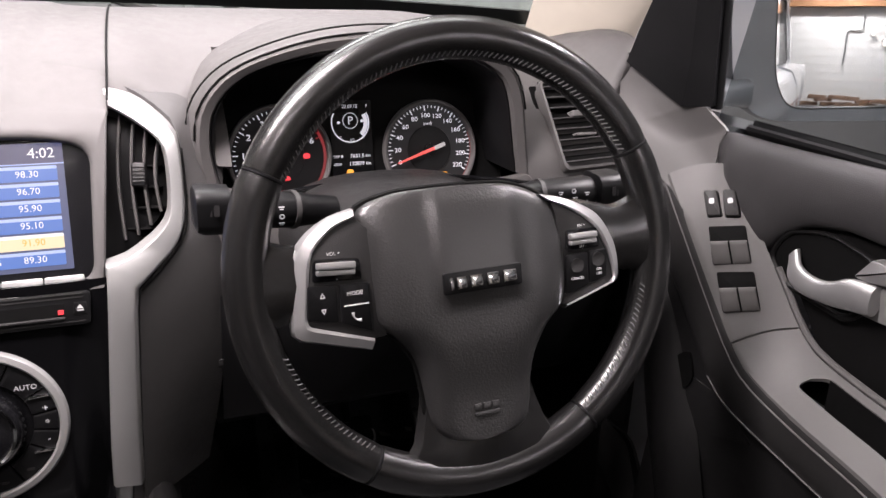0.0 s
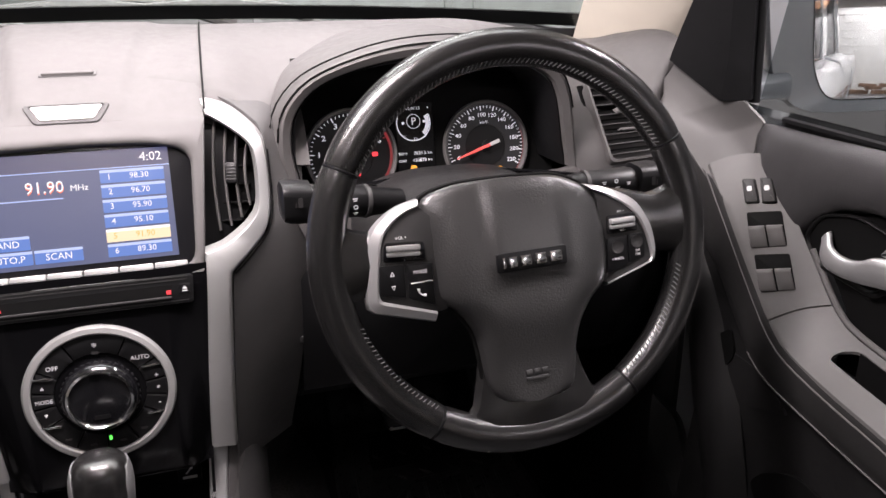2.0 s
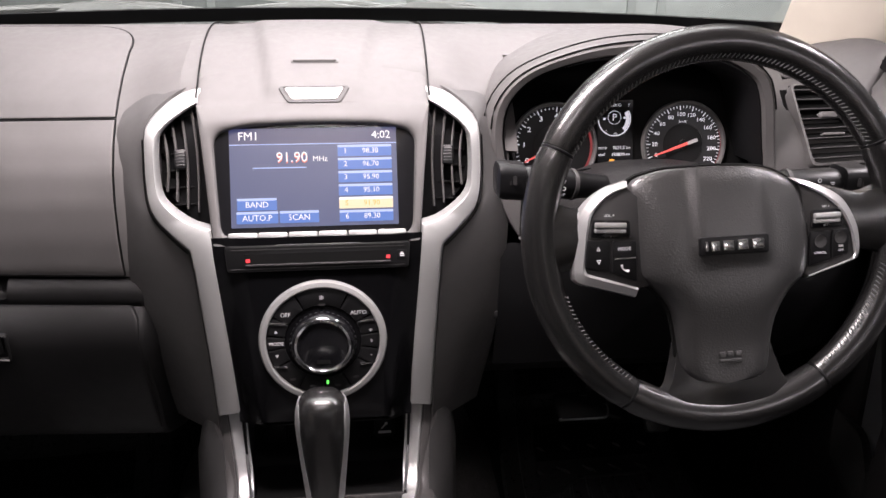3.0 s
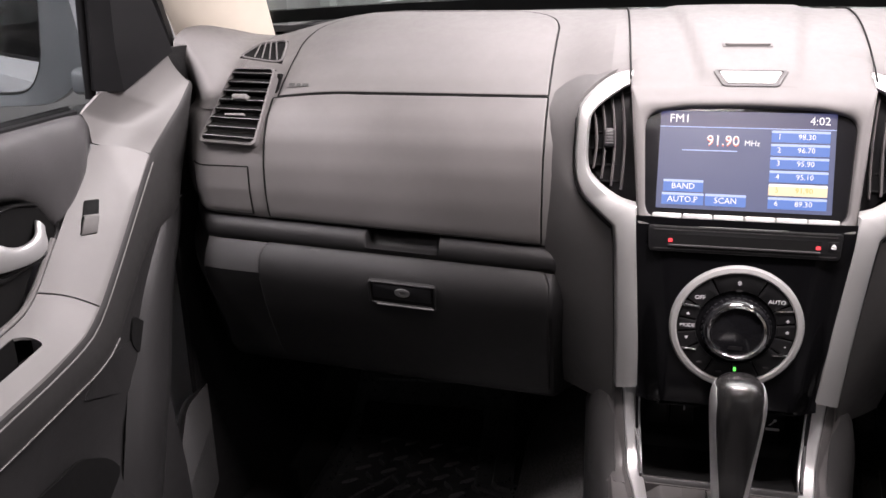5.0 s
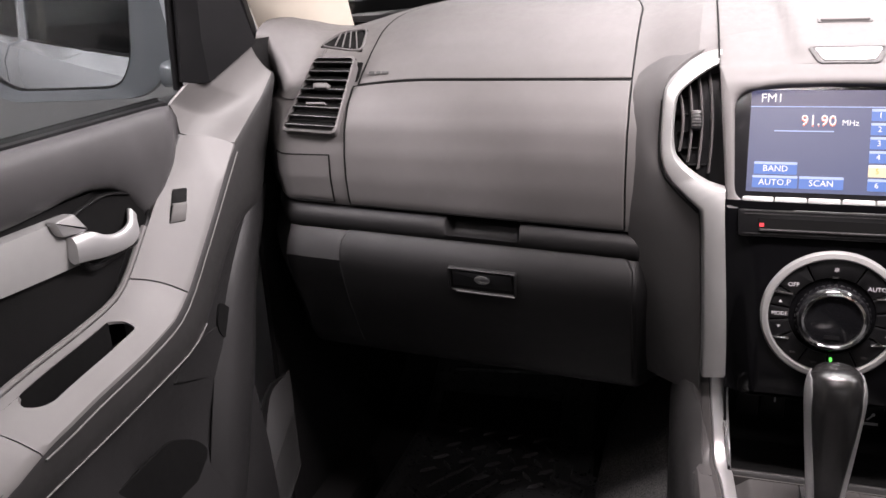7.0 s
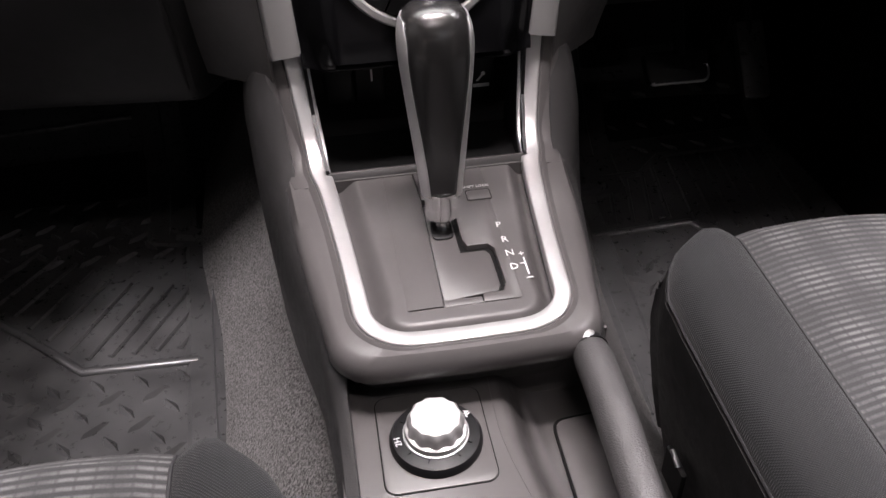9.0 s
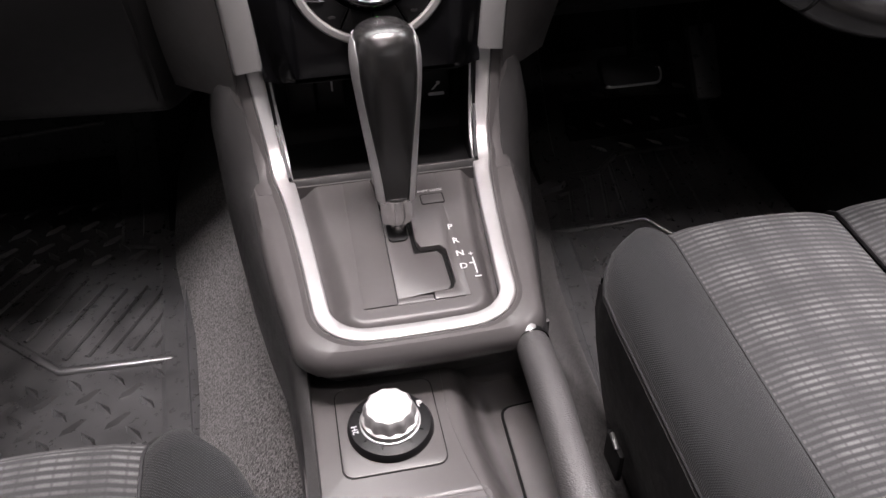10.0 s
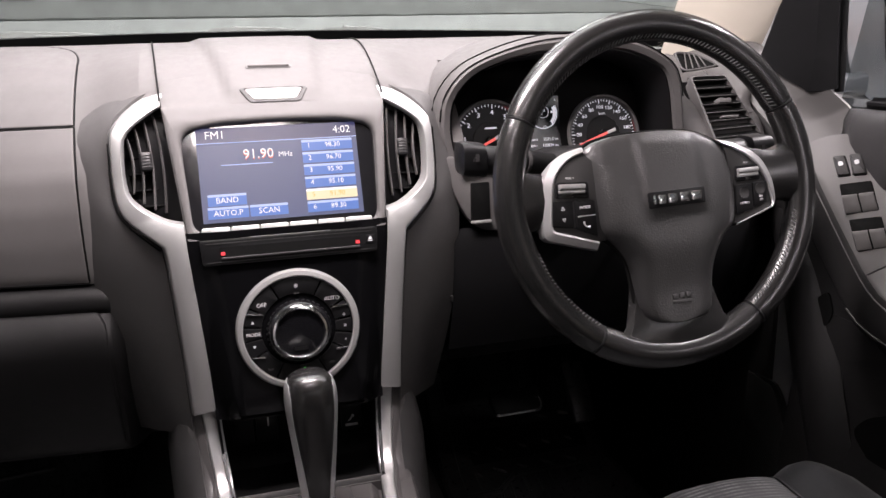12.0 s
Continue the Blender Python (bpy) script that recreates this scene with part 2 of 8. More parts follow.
def rrect(w, h, r, n=5, cx=0.0, cy=0.0):
    pts = []
    for sx, sy, a in ((1, 1, 0), (-1, 1, 90), (-1, -1, 180), (1, -1, 270)):
        for k in range(n + 1):
            t = radians(a + 90 * k / n)
            pts.append((cx + sx * (w / 2 - r) + r * math.cos(t), cy + sy * (h / 2 - r) + r * math.sin(t)))
    return pts


def rpoly(corners, r, n=4):
    """A polygon with rounded corners."""
    out, k = [], len(corners)
    for i in range(k):
        p, a, b = Vector(corners[i]), Vector(corners[i - 1]), Vector(corners[(i + 1) % k])
        da, db = (a - p), (b - p)
        ra = min(r, da.length * 0.45, db.length * 0.45)
        a, b = p + da.normalized() * ra, p + db.normalized() * ra
        for j in range(n + 1):
            t = j / n
            out.append(tuple(a * (1 - t) ** 2 + p * 2 * t * (1 - t) + b * t * t))
    return out


def disc(r, n=40, cx=0.0, cy=0.0):
    return [(cx + r * math.cos(2 * math.pi * k / n), cy + r * math.sin(2 * math.pi * k / n)) for k in range(n)]


def plate(outline, depth, bevel=0.0, top=0.0, m=None, steps=2):
    """A solid plate: its face at local z = top, its back depth below, front edges rounded by bevel."""
    bm = bmesh.new()
    cx = sum(p[0] for p in outline) / len(outline)
    cy = sum(p[1] for p in outline) / len(outline)
    rings = [(0.0, top - depth)]
    if bevel:
        for k in range(steps + 1):
            t = math.pi / 2 * k / steps
            rings.append((bevel * (1 - math.cos(t)), top - bevel * (1 - math.sin(t))))
    else:
        rings.append((0.0, top))
    loops, n = [], len(outline)
    area = sum(outline[i][0] * outline[(i + 1) % n][1] - outline[(i + 1) % n][0] * outline[i][1] for i in range(n))
    sign = 1 if area > 0 else -1
    norms = []
    for i in range(n):
        a, b = Vector(outline[i - 1]), Vector(outline[(i + 1) % n])
        d = (b - a)
        d = d.normalized() if d.length > 1e-9 else Vector((1, 0))
        norms.append(Vector((-d.y, d.x)) * sign)
    for inset, z in rings:
        loops.append([bm.verts.new((p[0] + q.x * inset, p[1] + q.y * inset, z)) for p, q in zip(outline, norms)])
    for a, b in zip(loops, loops[1:]):
        for i in range(n):
            bm.faces.new((a[i], a[(i + 1) % n], b[(i + 1) % n], b[i]))
    bm.faces.new(loops[-1])
    bm.faces.new(loops[0])
    if m:
        bm.transform(m)
    return bm


def loft(rings, closed=False, caps=False, thick=0.0):
    """A surface through rows of points; closed joins each row's end to its start."""
    bm = bmesh.new()
    rows = [[bm.verts.new(p) for p in r] for r in rings]
    n = len(rows[0])
    for a, b in zip(rows, rows[1:]):
        for i in range(n if closed else n - 1):
            quad = (a[i], a[(i + 1) % n], b[(i + 1) % n], b[i])
            try:
                bm.faces.new(quad)
            except ValueError:
                pass
    if caps:
        bm.faces.new(rows[0])
        bm.faces.new(rows[-1])
    if thick:
        bmesh.ops.recalc_face_normals(bm, faces=bm.faces)
        bmesh.ops.solidify(bm, geom=bm.faces[:], thickness=thick)
    return bm


def curve_through(points, n):
    """n points along a smooth curve through the given ones, evenly spread by length."""
    p = [np.array(q, float) for q in points]
    p = [2 * p[0] - p[1]] + p + [2 * p[-1] - p[-2]]
    dense = []
    for i in range(1, len(p) - 2):
        for t in np.linspace(0, 1, 24, endpoint=False):
            a, b, c, d = p[i - 1], p[i], p[i + 1], p[i + 2]
            dense.append(0.5 * (2 * b + (c - a) * t + (2 * a - 5 * b + 4 * c - d) * t * t + (3 * b - a - 3 * c + d) * t ** 3))
    dense.append(p[-2])
    dense = np.array(dense)
    run = np.concatenate([[0], np.cumsum(np.linalg.norm(np.diff(dense, axis=0), axis=1))])
    want = np.linspace(0, run[-1], n)
    return [tuple(float(np.interp(w, run, dense[:, k])) for k in range(dense.shape[1])) for w in want]


def tube(points, radius, sides=10, caps=True, flat=1.0, up=(0, 0, 1)):
    """A round bar along points; radius one number or one for each point; flat squeezes it along up."""
    pts = [Vector(p) for p in points]
    rad = radius if isinstance(radius, (list, tuple)) else [radius] * len(pts)
    rings = []
    for i, p in enumerate(pts):
        d = (pts[min(i + 1, len(pts) - 1)] - pts[max(i - 1, 0)]).normalized()
        ref = Vector(up) if abs(d.dot(Vector(up))) < 0.95 else Vector((1, 0, 0))
        a = d.cross(ref).normalized()
        b = a.cross(d)
        rings.append([p + (a * math.cos(t) + b * math.sin(t) * flat) * rad[i] for t in (2 * math.pi * k / sides for k in range(sides))])
    return loft(rings, closed=True, caps=caps)


def turned(profile, n=40, m=None, caps=True):
    """A turned body: rows of (radius, height) about the local z axis."""
    bm = loft([[(r * math.cos(2 * math.pi * k / n), r * math.sin(2 * math.pi * k / n), z) for k in range(n)] for r, z in profile], closed=True, caps=caps)
    if m:
        bm.transform(m)
    return bm


def ringplate(outer, inner, depth, bevel=0.0006, top=0.0, m=None):
    """A flat frame between two outlines with as many points each."""
    rows = []
    for o, i in zip(outer, inner):
        o, i = Vector(o), Vector(i)
        w = (i - o)
        e = w.normalized() * min(bevel, w.length * 0.4)
        rows.append([(*o, top - depth), (*o, top - bevel), (*(o + e), top), (*(i - e), top), (*i, top - bevel), (*i, top - depth)])
    rows.append(rows[0])
    bm = loft(rows)
    bmesh.ops.remove_doubles(bm, verts=bm.verts, dist=1e-6)
    if m:
        bm.transform(m)
    return bm


def lettering(name, string, size, m, material, parent, lift=0.0003, align="CENTER", squeeze=1.0, label="", weight=0.0):
    data = bpy.data.curves.new(name, "FONT")
    data.offset = weight * size
    data.body, data.size, data.align_x, data.align_y, data.extrude = string, size, align, "CENTER", 0.0001
    data.resolution_u = 2
    ob = bpy.data.objects.new(name, data)
    me = bpy.data.meshes.new_from_object(ob)
    bpy.data.objects.remove(ob)
    me.transform(m @ Matrix.Translation((0, 0, lift)) @ Matrix.Diagonal((squeeze, 1, 1, 1)))
    me.materials.clear()
    me.materials.append(material)
    o = new(name, me)
    o.parent = parent
    if parent.type == "EMPTY":
        o.matrix_parent_inverse = parent.matrix_basis.inverted()
    return tagged(o, label) if label else o


def merged(*bms):
    """Several bmeshes as one."""
    out = bmesh.new()
    for b in bms:
        me = bpy.data.meshes.new("scratch")
        b.to_mesh(me)
        b.free()
        out.from_mesh(me)
        bpy.data.meshes.remove(me)
    return out


def ease(t):
    t = max(0.0, min(1.0, t))
    return t * t * (3 - 2 * t)


def flip(points, side):
    return [(side * p[0], p[1], p[2]) for p in points]

# ---- dashboard ----
PROFILE = [(1.05, 0.805), (1.02, 0.826), (0.97, 0.834), (0.91, 0.836), (0.85, 0.828), (0.80, 0.812), (0.76, 0.790), (0.73, 0.768), (0.708, 0.748),
           (0.688, 0.725), (0.673, 0.698), (0.665, 0.665), (0.664, 0.635), (0.668, 0.608), (0.672, 0.598)]


CENTRE = [(1.05, 0.805), (1.02, 0.826), (0.97, 0.834), (0.91, 0.837), (0.85, 0.833), (0.80, 0.824), (0.76, 0.812), (0.73, 0.801), (0.708, 0.787),
          (0.700, 0.765), (0.697, 0.73), (0.697, 0.70), (0.697, 0.66), (0.697, 0.62), (0.697, 0.60)]


def dash_point(x, s, out=0.0):
    """A point of the padded dash surface: s runs from the windscreen (0) down the face to its lower edge (1); out lifts it off the surface."""
    k = s * (len(PROFILE) - 1)
    i = min(int(k), len(PROFILE) - 2)
    t = k - i
    c = 1 - ease((abs(x) - 0.135) / 0.085)
    (y0, z0), (y1, z1) = [(a[0] + (b[0] - a[0]) * c, a[1] + (b[1] - a[1]) * c) for a, b in zip(PROFILE[i:i + 2], CENTRE[i:i + 2])]
    y, z = y0 + (y1 - y0) * t, z0 + (z1 - z0) * t
    d = Vector((y1 - y0, z1 - z0)).normalized()
    y, z = y + d.y * out, z - d.x * out
    e = ease((abs(x) - 0.46) / 0.27)
    top = ease((z - 0.70) / 0.10)
    z -= e * 0.045 * top
    y += 0.10 * ease((abs(x) - 0.64) / 0.10) * (1 - 0.6 * ease((y - 0.8) / 0.2))
    if x < -0.10:
        z += lower_slope(x) * ease((0.665 - z) / 0.067)
    return (x, y, z)


def lower_slope(x):
    """The lower tier on the passenger's side falls towards the centre stack."""
    return -0.047 * (x + 0.60)


S_SEAM = 7.9 / 14
dash = thing("dashboard", (0, 0.8, 0.3), "two-tone grey and charcoal plastic dashboard with silver trim, worn", "dashboard")


def pad(x0, x1, s0, s1, nx, ns, out=0.0):
    ring = [(j / ns, out) for j in range(ns + 1)] + [(j / ns, out - 0.006) for j in range(ns, -1, -1)]
    return loft([[dash_point(x0 + (x1 - x0) * i / nx, s0 + (s1 - s0) * t, h) for t, h in ring] for i in range(nx + 1)], closed=True, caps=True)


part("passenger_pad", pad(-0.735, -0.145, 0, 1, 36, 42), DASH, dash, "grey soft plastic dash pad on the passenger's side")
part("centre_pad", pad(-0.145, 0.225, 0, 9.5 / 14, 26, 26), DASH, dash, "grey soft plastic middle of the dash")
part("top_pad", pad(0.225, 0.54, 0, 5.2 / 14, 16, 16), DASH, dash, "grey soft plastic top of the dash under the windscreen")
part("driver_end_pad", pad(0.53, 0.735, 0, 1, 16, 42), DASH, dash, "grey end of the dash beside the driver's door")


def end_sweep(side):
    """The dash end sweeping up in a soft fold against the side of the cabin."""
    rows = []
    for t in np.linspace(0.02, 0.60, 30):
        low = ease((t - 0.40) / 0.20)
        row = []
        for x in np.linspace(0.640, 0.738, 16):
            up = ease((x - 0.650) / 0.080)
            q = dash_point(side * min(x, 0.655 + max(0.0, x - 0.655) * low), t)
            row.append((side * x, q[1] + 0.014 * up * (1 - low) - 0.0012, q[2] + 0.050 * up * (1 - low) * ease((t - 0.12) / 0.30) + 0.0010 * (1 - up)))
        rows.append(row)
    part("end_sweep", loft(rows, thick=0.002), DASH, dash, "grey dash end sweeping up to the pillar", angle=60)


end_sweep(-1)
end_sweep(1)


def dash_panel(name, x0, x1, s0, s1, round_top, label, out=0.0012):
    """A separate panel let into the padded surface, its edges turned down into a fine groove."""
    def steps(n, lip):
        return [0.0, lip * 0.6, lip] + list(np.linspace(lip * 2, 1 - lip * 2, n)) + [1 - lip, 1 - lip * 0.6, 1.0]

    rows = []
    vs, us = steps(22, 0.010), steps(26, 0.0055)
    for j, t in enumerate(vs):
        s = s0 + (s1 - s0) * t
        cut = round_top * (1 - math.sqrt(max(0.0, 1 - (1 - min(t / 0.34, 1)) ** 2))) if round_top else 0.0
        a, b = x0 + cut, x1 - cut
        row = []
        for i, u in enumerate(us):
            rim = min(i, len(us) - 1 - i, j, len(vs) - 1 - j)
            row.append(dash_point(a + (b - a) * u, s, (-0.004, out * 0.6, out)[min(rim, 2)]))
        rows.append(row)
    def border(t, u):
        cut = round_top * (1 - math.sqrt(max(0.0, 1 - (1 - min(t / 0.34, 1)) ** 2))) if round_top else 0.0
        return dash_point(x0 + cut + (x1 - x0 - 2 * cut) * u, s0 + (s1 - s0) * t, 0.0003)

    ts = list(np.linspace(0, 0.1, 12)) + list(np.linspace(0.12, 1, 24))
    around = [border(t, 0.0) for t in ts] + [border(1.0, u) for u in np.linspace(0.02, 0.98, 24)] + [border(t, 1.0) for t in ts[::-1]] + [border(0.0, u) for u in np.linspace(0.98, 0.0, 24)]
    part("panel_groove", tube(around, 0.0012, 6, caps=False), VOID, dash)
    return part(name, loft(rows), DASH, dash, label, angle=50)


dash_panel("airbag_panel", -0.556, -0.216, 3.1 / 14, S_SEAM - 0.003, 0.075, "grey passenger airbag panel with rounded upper corners")
dash_panel("face_panel", -0.562, -0.216, S_SEAM + 0.003, 13.75 / 14, 0, "smooth grey dash face above the glovebox")
part("airbag_lettering", merged(*[plate(rrect(w, 0.0045, 0.001, 2, cx), 0.0006, m=axes(dash_point(-0.530, 7.35 / 14, 0.0034), (1, 0, 0), (0, 0.74, 0.67)))
                                  for w, cx in ((0.008, -0.010), (0.006, -0.001), (0.009, 0.008))]), SIDE, dash, "faint embossed marks")

# side vents at both ends of the dash
VENT_C = [(0.644, 0.664, 0.697), (0.572, 0.662, 0.694), (0.56, 0.713, 0.777), (0.615, 0.716, 0.777)]


def lerp(a, b, t):
    return tuple(a[k] + (b[k] - a[k]) * t for k in range(len(a)))


def side_vent(side):
    v = thing("air_vent", (side * 0.59, 0.70, 0.735), "slatted black side air vent in the grey dash end", "air vent", "side air vents")
    o, i, ti, to = VENT_C

    def at(a, b, out=0.0):
        """a across from the outer to the inner edge, b up."""
        p = lerp(lerp(o, i, a), lerp(to, ti, a), b)
        return (side * p[0], p[1] - 0.80 * out, p[2] + 0.58 * out)

    corners = rpoly([(0, 0), (1, 0), (1, 1), (0, 1)], 0.09)
    big = rpoly([(-0.035, -0.03), (1.035, -0.03), (1.035, 1.03), (-0.035, 1.03)], 0.10)
    part("surround", loft([[at(*c, -0.010) for c in big], [at(*c, 0.0004) for c in big], [at(*c, 0.0016) for c in corners], [at(*c, -0.022) for c in corners]], closed=True), DASH, v)
    part("cavity", loft([[at(a, b, -0.022) for a in (-0.05, 1.05)] for b in (-0.05, 1.05)], thick=0.003), VOID, v)
    n = 8
    for k in range(n):
        b = 0.06 + 0.88 * k / (n - 1)
        rows = []
        for a in (0.0, 0.25, 0.5, 0.75, 1.0):
            p = at(a, b, 0.0)
            rows.append([(p[0], p[1] + 0.012, p[2] + 0.004), (p[0], p[1], p[2] + 0.0012), (p[0], p[1] - 0.001, p[2]), (p[0], p[1] + 0.0, p[2] - 0.0012), (p[0], p[1] + 0.012, p[2] + 0.0018)])
        slat = part("slat", loft(rows, closed=True, caps=True), VOID, v)
        part("slat_edge", tube([at(a, b, 0.0012) for a in (0.015, 0.5, 0.985)], 0.0010, 6), DASHDIM, slat)
    c = at(0.45, 0.60, 0.002)
    part("tab", plate(rrect(0.020, 0.007, 0.002), 0.012, 0.0015, 0.004, facing(c, 25)), DOORGREY, v, "small grey adjusting tab")
    c = at(0.47, 0.36, 0.001)
    part("tab", plate(rrect(0.026, 0.003, 0.001), 0.008, 0.0006, 0.002, facing(c, 25)), DOORGREY, v)
    # demister grille above the vent
    def g(a, b, out=0.0):
        p = lerp(lerp((0.608, 0.733, 0.786), (0.556, 0.729, 0.781), a), lerp((0.59, 0.75, 0.799), (0.554, 0.748, 0.802), a), b)
        return (side * p[0], p[1] - 0.6 * out, p[2] + 0.8 * out)

    edge = [g(x, y, 0.0075) for x, y in rpoly([(-0.06, -0.10), (1.06, -0.10), (1.06, 1.10), (-0.06, 1.10)], 0.3, 4)]
    part("demister_rim", tube(edge + edge[:1], 0.0016, 8), DASH, v)
    part("demister_recess", loft([[g(a, b, 0.0068) for a in (-0.05, 0.33, 0.66, 1.05)] for b in (-0.08, 0.5, 1.08)], thick=0.002), VOID, v)
    for k in range(4):
        a = 0.02 + 0.20 * k
        part("demister_bar", tube([g(a, 1.02, 0.0090), g(a + 0.32, -0.02, 0.0090)], 0.0010, 6), DASH, v)
    return v


side_vent(-1)
side_vent(1)

# cover under the passenger's vent
dash_panel("side_cover", -0.668, -0.584, 11.05 / 14, 13.6 / 14, 0, "small grey cover panel under the side vent")

# lower tier with the glovebox
low_prof = [(0.70, 0.599), (0.674, 0.5955), (0.667, 0.5915), (0.6625, 0.584), (0.661, 0.576), (0.663, 0.569), (0.668, 0.562)]
rows = []
xs = sorted(list(np.linspace(-0.705, -0.215, 28)) + list(np.linspace(-0.208, -0.165, 10)) + [-0.4345, -0.432, -0.4295, -0.427, -0.424, -0.350, -0.347, -0.3445, -0.342, -0.3395])
for x in xs:
    dent = ease((x + 0.4345) / 0.006) * ease((-0.3395 - x) / 0.006)
    rows.append([(x, y + 0.10 * ease((abs(x) - 0.64) / 0.09) + 0.040 * ease((x + 0.200) / 0.026) + dent * (0.0, 0.012, 0.016, 0.015, 0.0, 0.0, 0.0)[k], z + lower_slope(x) - dent * (0.004, 0.012, 0.0155, 0.0115, 0.0012, 0.0, 0.0)[k]) for k, (y, z) in enumerate(low_prof)])
part("ledge", loft(rows, thick=0.004), LOWER, dash, "charcoal grained ledge with a finger recess over the glovebox, darkened for shade", angle=50)
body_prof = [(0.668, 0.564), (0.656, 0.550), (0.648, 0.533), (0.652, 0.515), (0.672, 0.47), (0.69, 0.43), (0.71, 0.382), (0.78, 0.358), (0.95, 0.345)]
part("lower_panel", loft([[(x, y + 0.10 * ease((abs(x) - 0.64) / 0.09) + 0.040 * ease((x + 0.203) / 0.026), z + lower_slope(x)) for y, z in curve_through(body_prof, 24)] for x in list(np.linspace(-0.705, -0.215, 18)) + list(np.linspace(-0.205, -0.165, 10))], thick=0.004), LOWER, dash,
     "charcoal grained lower dash round the glovebox, darkened for shade")


def glove_lid():
    prof = [(0.6640, 0.5690), (0.6600, 0.5660), (0.6520, 0.5560), (0.6455, 0.5430), (0.6435, 0.5330), (0.6445, 0.5230), (0.6570, 0.48), (0.678, 0.432), (0.698, 0.392), (0.712, 0.374)]
    ts = [0.0, 0.008, 0.016] + list(np.linspace(0.03, 0.97, 18)) + [0.99, 1.0]
    us = [0.0, 0.003, 0.006] + list(np.linspace(0.012, 0.988, 24)) + [0.994, 0.997, 1.0]
    fine = curve_through(prof, 101)
    rows = []
    for j, t in enumerate(ts):
        y, z = lerp(fine[min(int(t * 100), 99)], fine[min(int(t * 100), 99) + 1], t * 100 - min(int(t * 100), 99))
        cut = 0.018 * (1 - math.sqrt(max(0, 1 - (1 - min(t / 0.12, 1)) ** 2)))
        a, b = -0.574 + cut, -0.202 - cut
        row = []
        for i, u in enumerate(us):
            rim = min(i, len(us) - 1 - i, j, len(ts) - 1 - j)
            x = a + (b - a) * u
            row.append((x, y + (0.010, 0.001, 0.0)[min(rim, 2)], z + lower_slope(x)))
        rows.append(row)
    return loft(rows)


lid = part("glovebox_lid", glove_lid(), LOWER, dash, "charcoal grained glovebox lid, closed, darkened for shade", angle=50)
latch_m = axes((-0.3825, 0.6425, 0.5150), (1, 0, -0.047), (0, -0.27, 0.96))
part("latch_recess", ringplate(rpoly([(-0.043, -0.018), (0.043, -0.018), (0.043, 0.018), (-0.043, 0.018)], 0.004), rpoly([(-0.039, -0.014), (0.040, -0.014), (0.040, 0.0155), (-0.039, 0.0155)], 0.003), 0.006, 0.001, 0.0012, latch_m), LOWER, lid)
part("latch_well", plate(rpoly([(-0.0385, -0.0138), (0.0395, -0.0138), (0.0395, 0.0152), (-0.0385, 0.0152)], 0.003), 0.003, 0.0, -0.0018, latch_m), VOID, lid)
part("latch", plate(rpoly([(-0.037, -0.008), (0.038, -0.008), (0.038, 0.0145), (-0.037, 0.0145)], 0.003), 0.004, 0.0015, 0.0008, latch_m), BLACK, lid, "black glovebox latch with a keyhole")
part("latch_lip", plate(rpoly([(-0.033, -0.0172), (0.041, -0.0172), (0.041, -0.0150), (-0.033, -0.0150)], 0.0008), 0.005, 0.0007, 0.0032, latch_m), DASHDIM, lid, "grey lower lip of the latch")
part("lock", turned([(0.0085, 0), (0.0085, 0.0022), (0.0065, 0.0030), (0.0032, 0.0028), (0.0032, 0.0012)], 20, latch_m @ Matrix.Translation((0.001, 0.0045, 0)) @ Matrix.Diagonal((1.15, 0.72, 1, 1))), STEEL, lid, "small steel keyhole")

# ---- centre stack ----
TRIM = [((.121, .697, .7835), (.121, .692, .768)), ((.146, .687, .775), (.134, .682, .763)), ((.171, .668, .753), (.158, .664, .746)), ((.1765, .660, .735), (.1655, .656, .730)),
        ((.177, .650, .684), (.1655, .647, .687)), ((.170, .638, .659), (.156, .634, .671)), ((.150, .622, .641), (.130, .618, .656)), ((.132, .612, .627), (.109, .612, .651)),
        ((.1295, .611, .61), (.1075, .609, .62)), ((.1235, .619, .50), (.0985, .613, .50)), ((.121, .624, .428), (.095, .622, .432))]


def stack_trim(side):
    outer = curve_through([o for o, i in TRIM[:8]], 22)[:-1] + curve_through([o for o, i in TRIM[7:]], 10)
    inner = curve_through([i for o, i in TRIM[:8]], 22)[:-1] + curve_through([i for o, i in TRIM[7:]], 10)
    rows = []
    for o, i in zip(outer, inner):
        o, i = Vector(o), Vector(i)
        w = i - o
        lift = Vector((0, -0.0052, 0.0015))
        rows.append([o + Vector((0.003, 0.014, 0)), o, o + w * 0.05 + lift * 0.8, o + w * 0.12 + lift, o + w * 0.90 + lift, o + w * 0.97 + lift * 0.75, i, i + Vector((-0.001, 0.016, 0))])
    rows = [flip(r, side) for r in rows]
    return part("side_trim", loft(rows, caps=True), SILVERPAINT, dash, "matt silver painted trim framing the centre stack", angle=45)


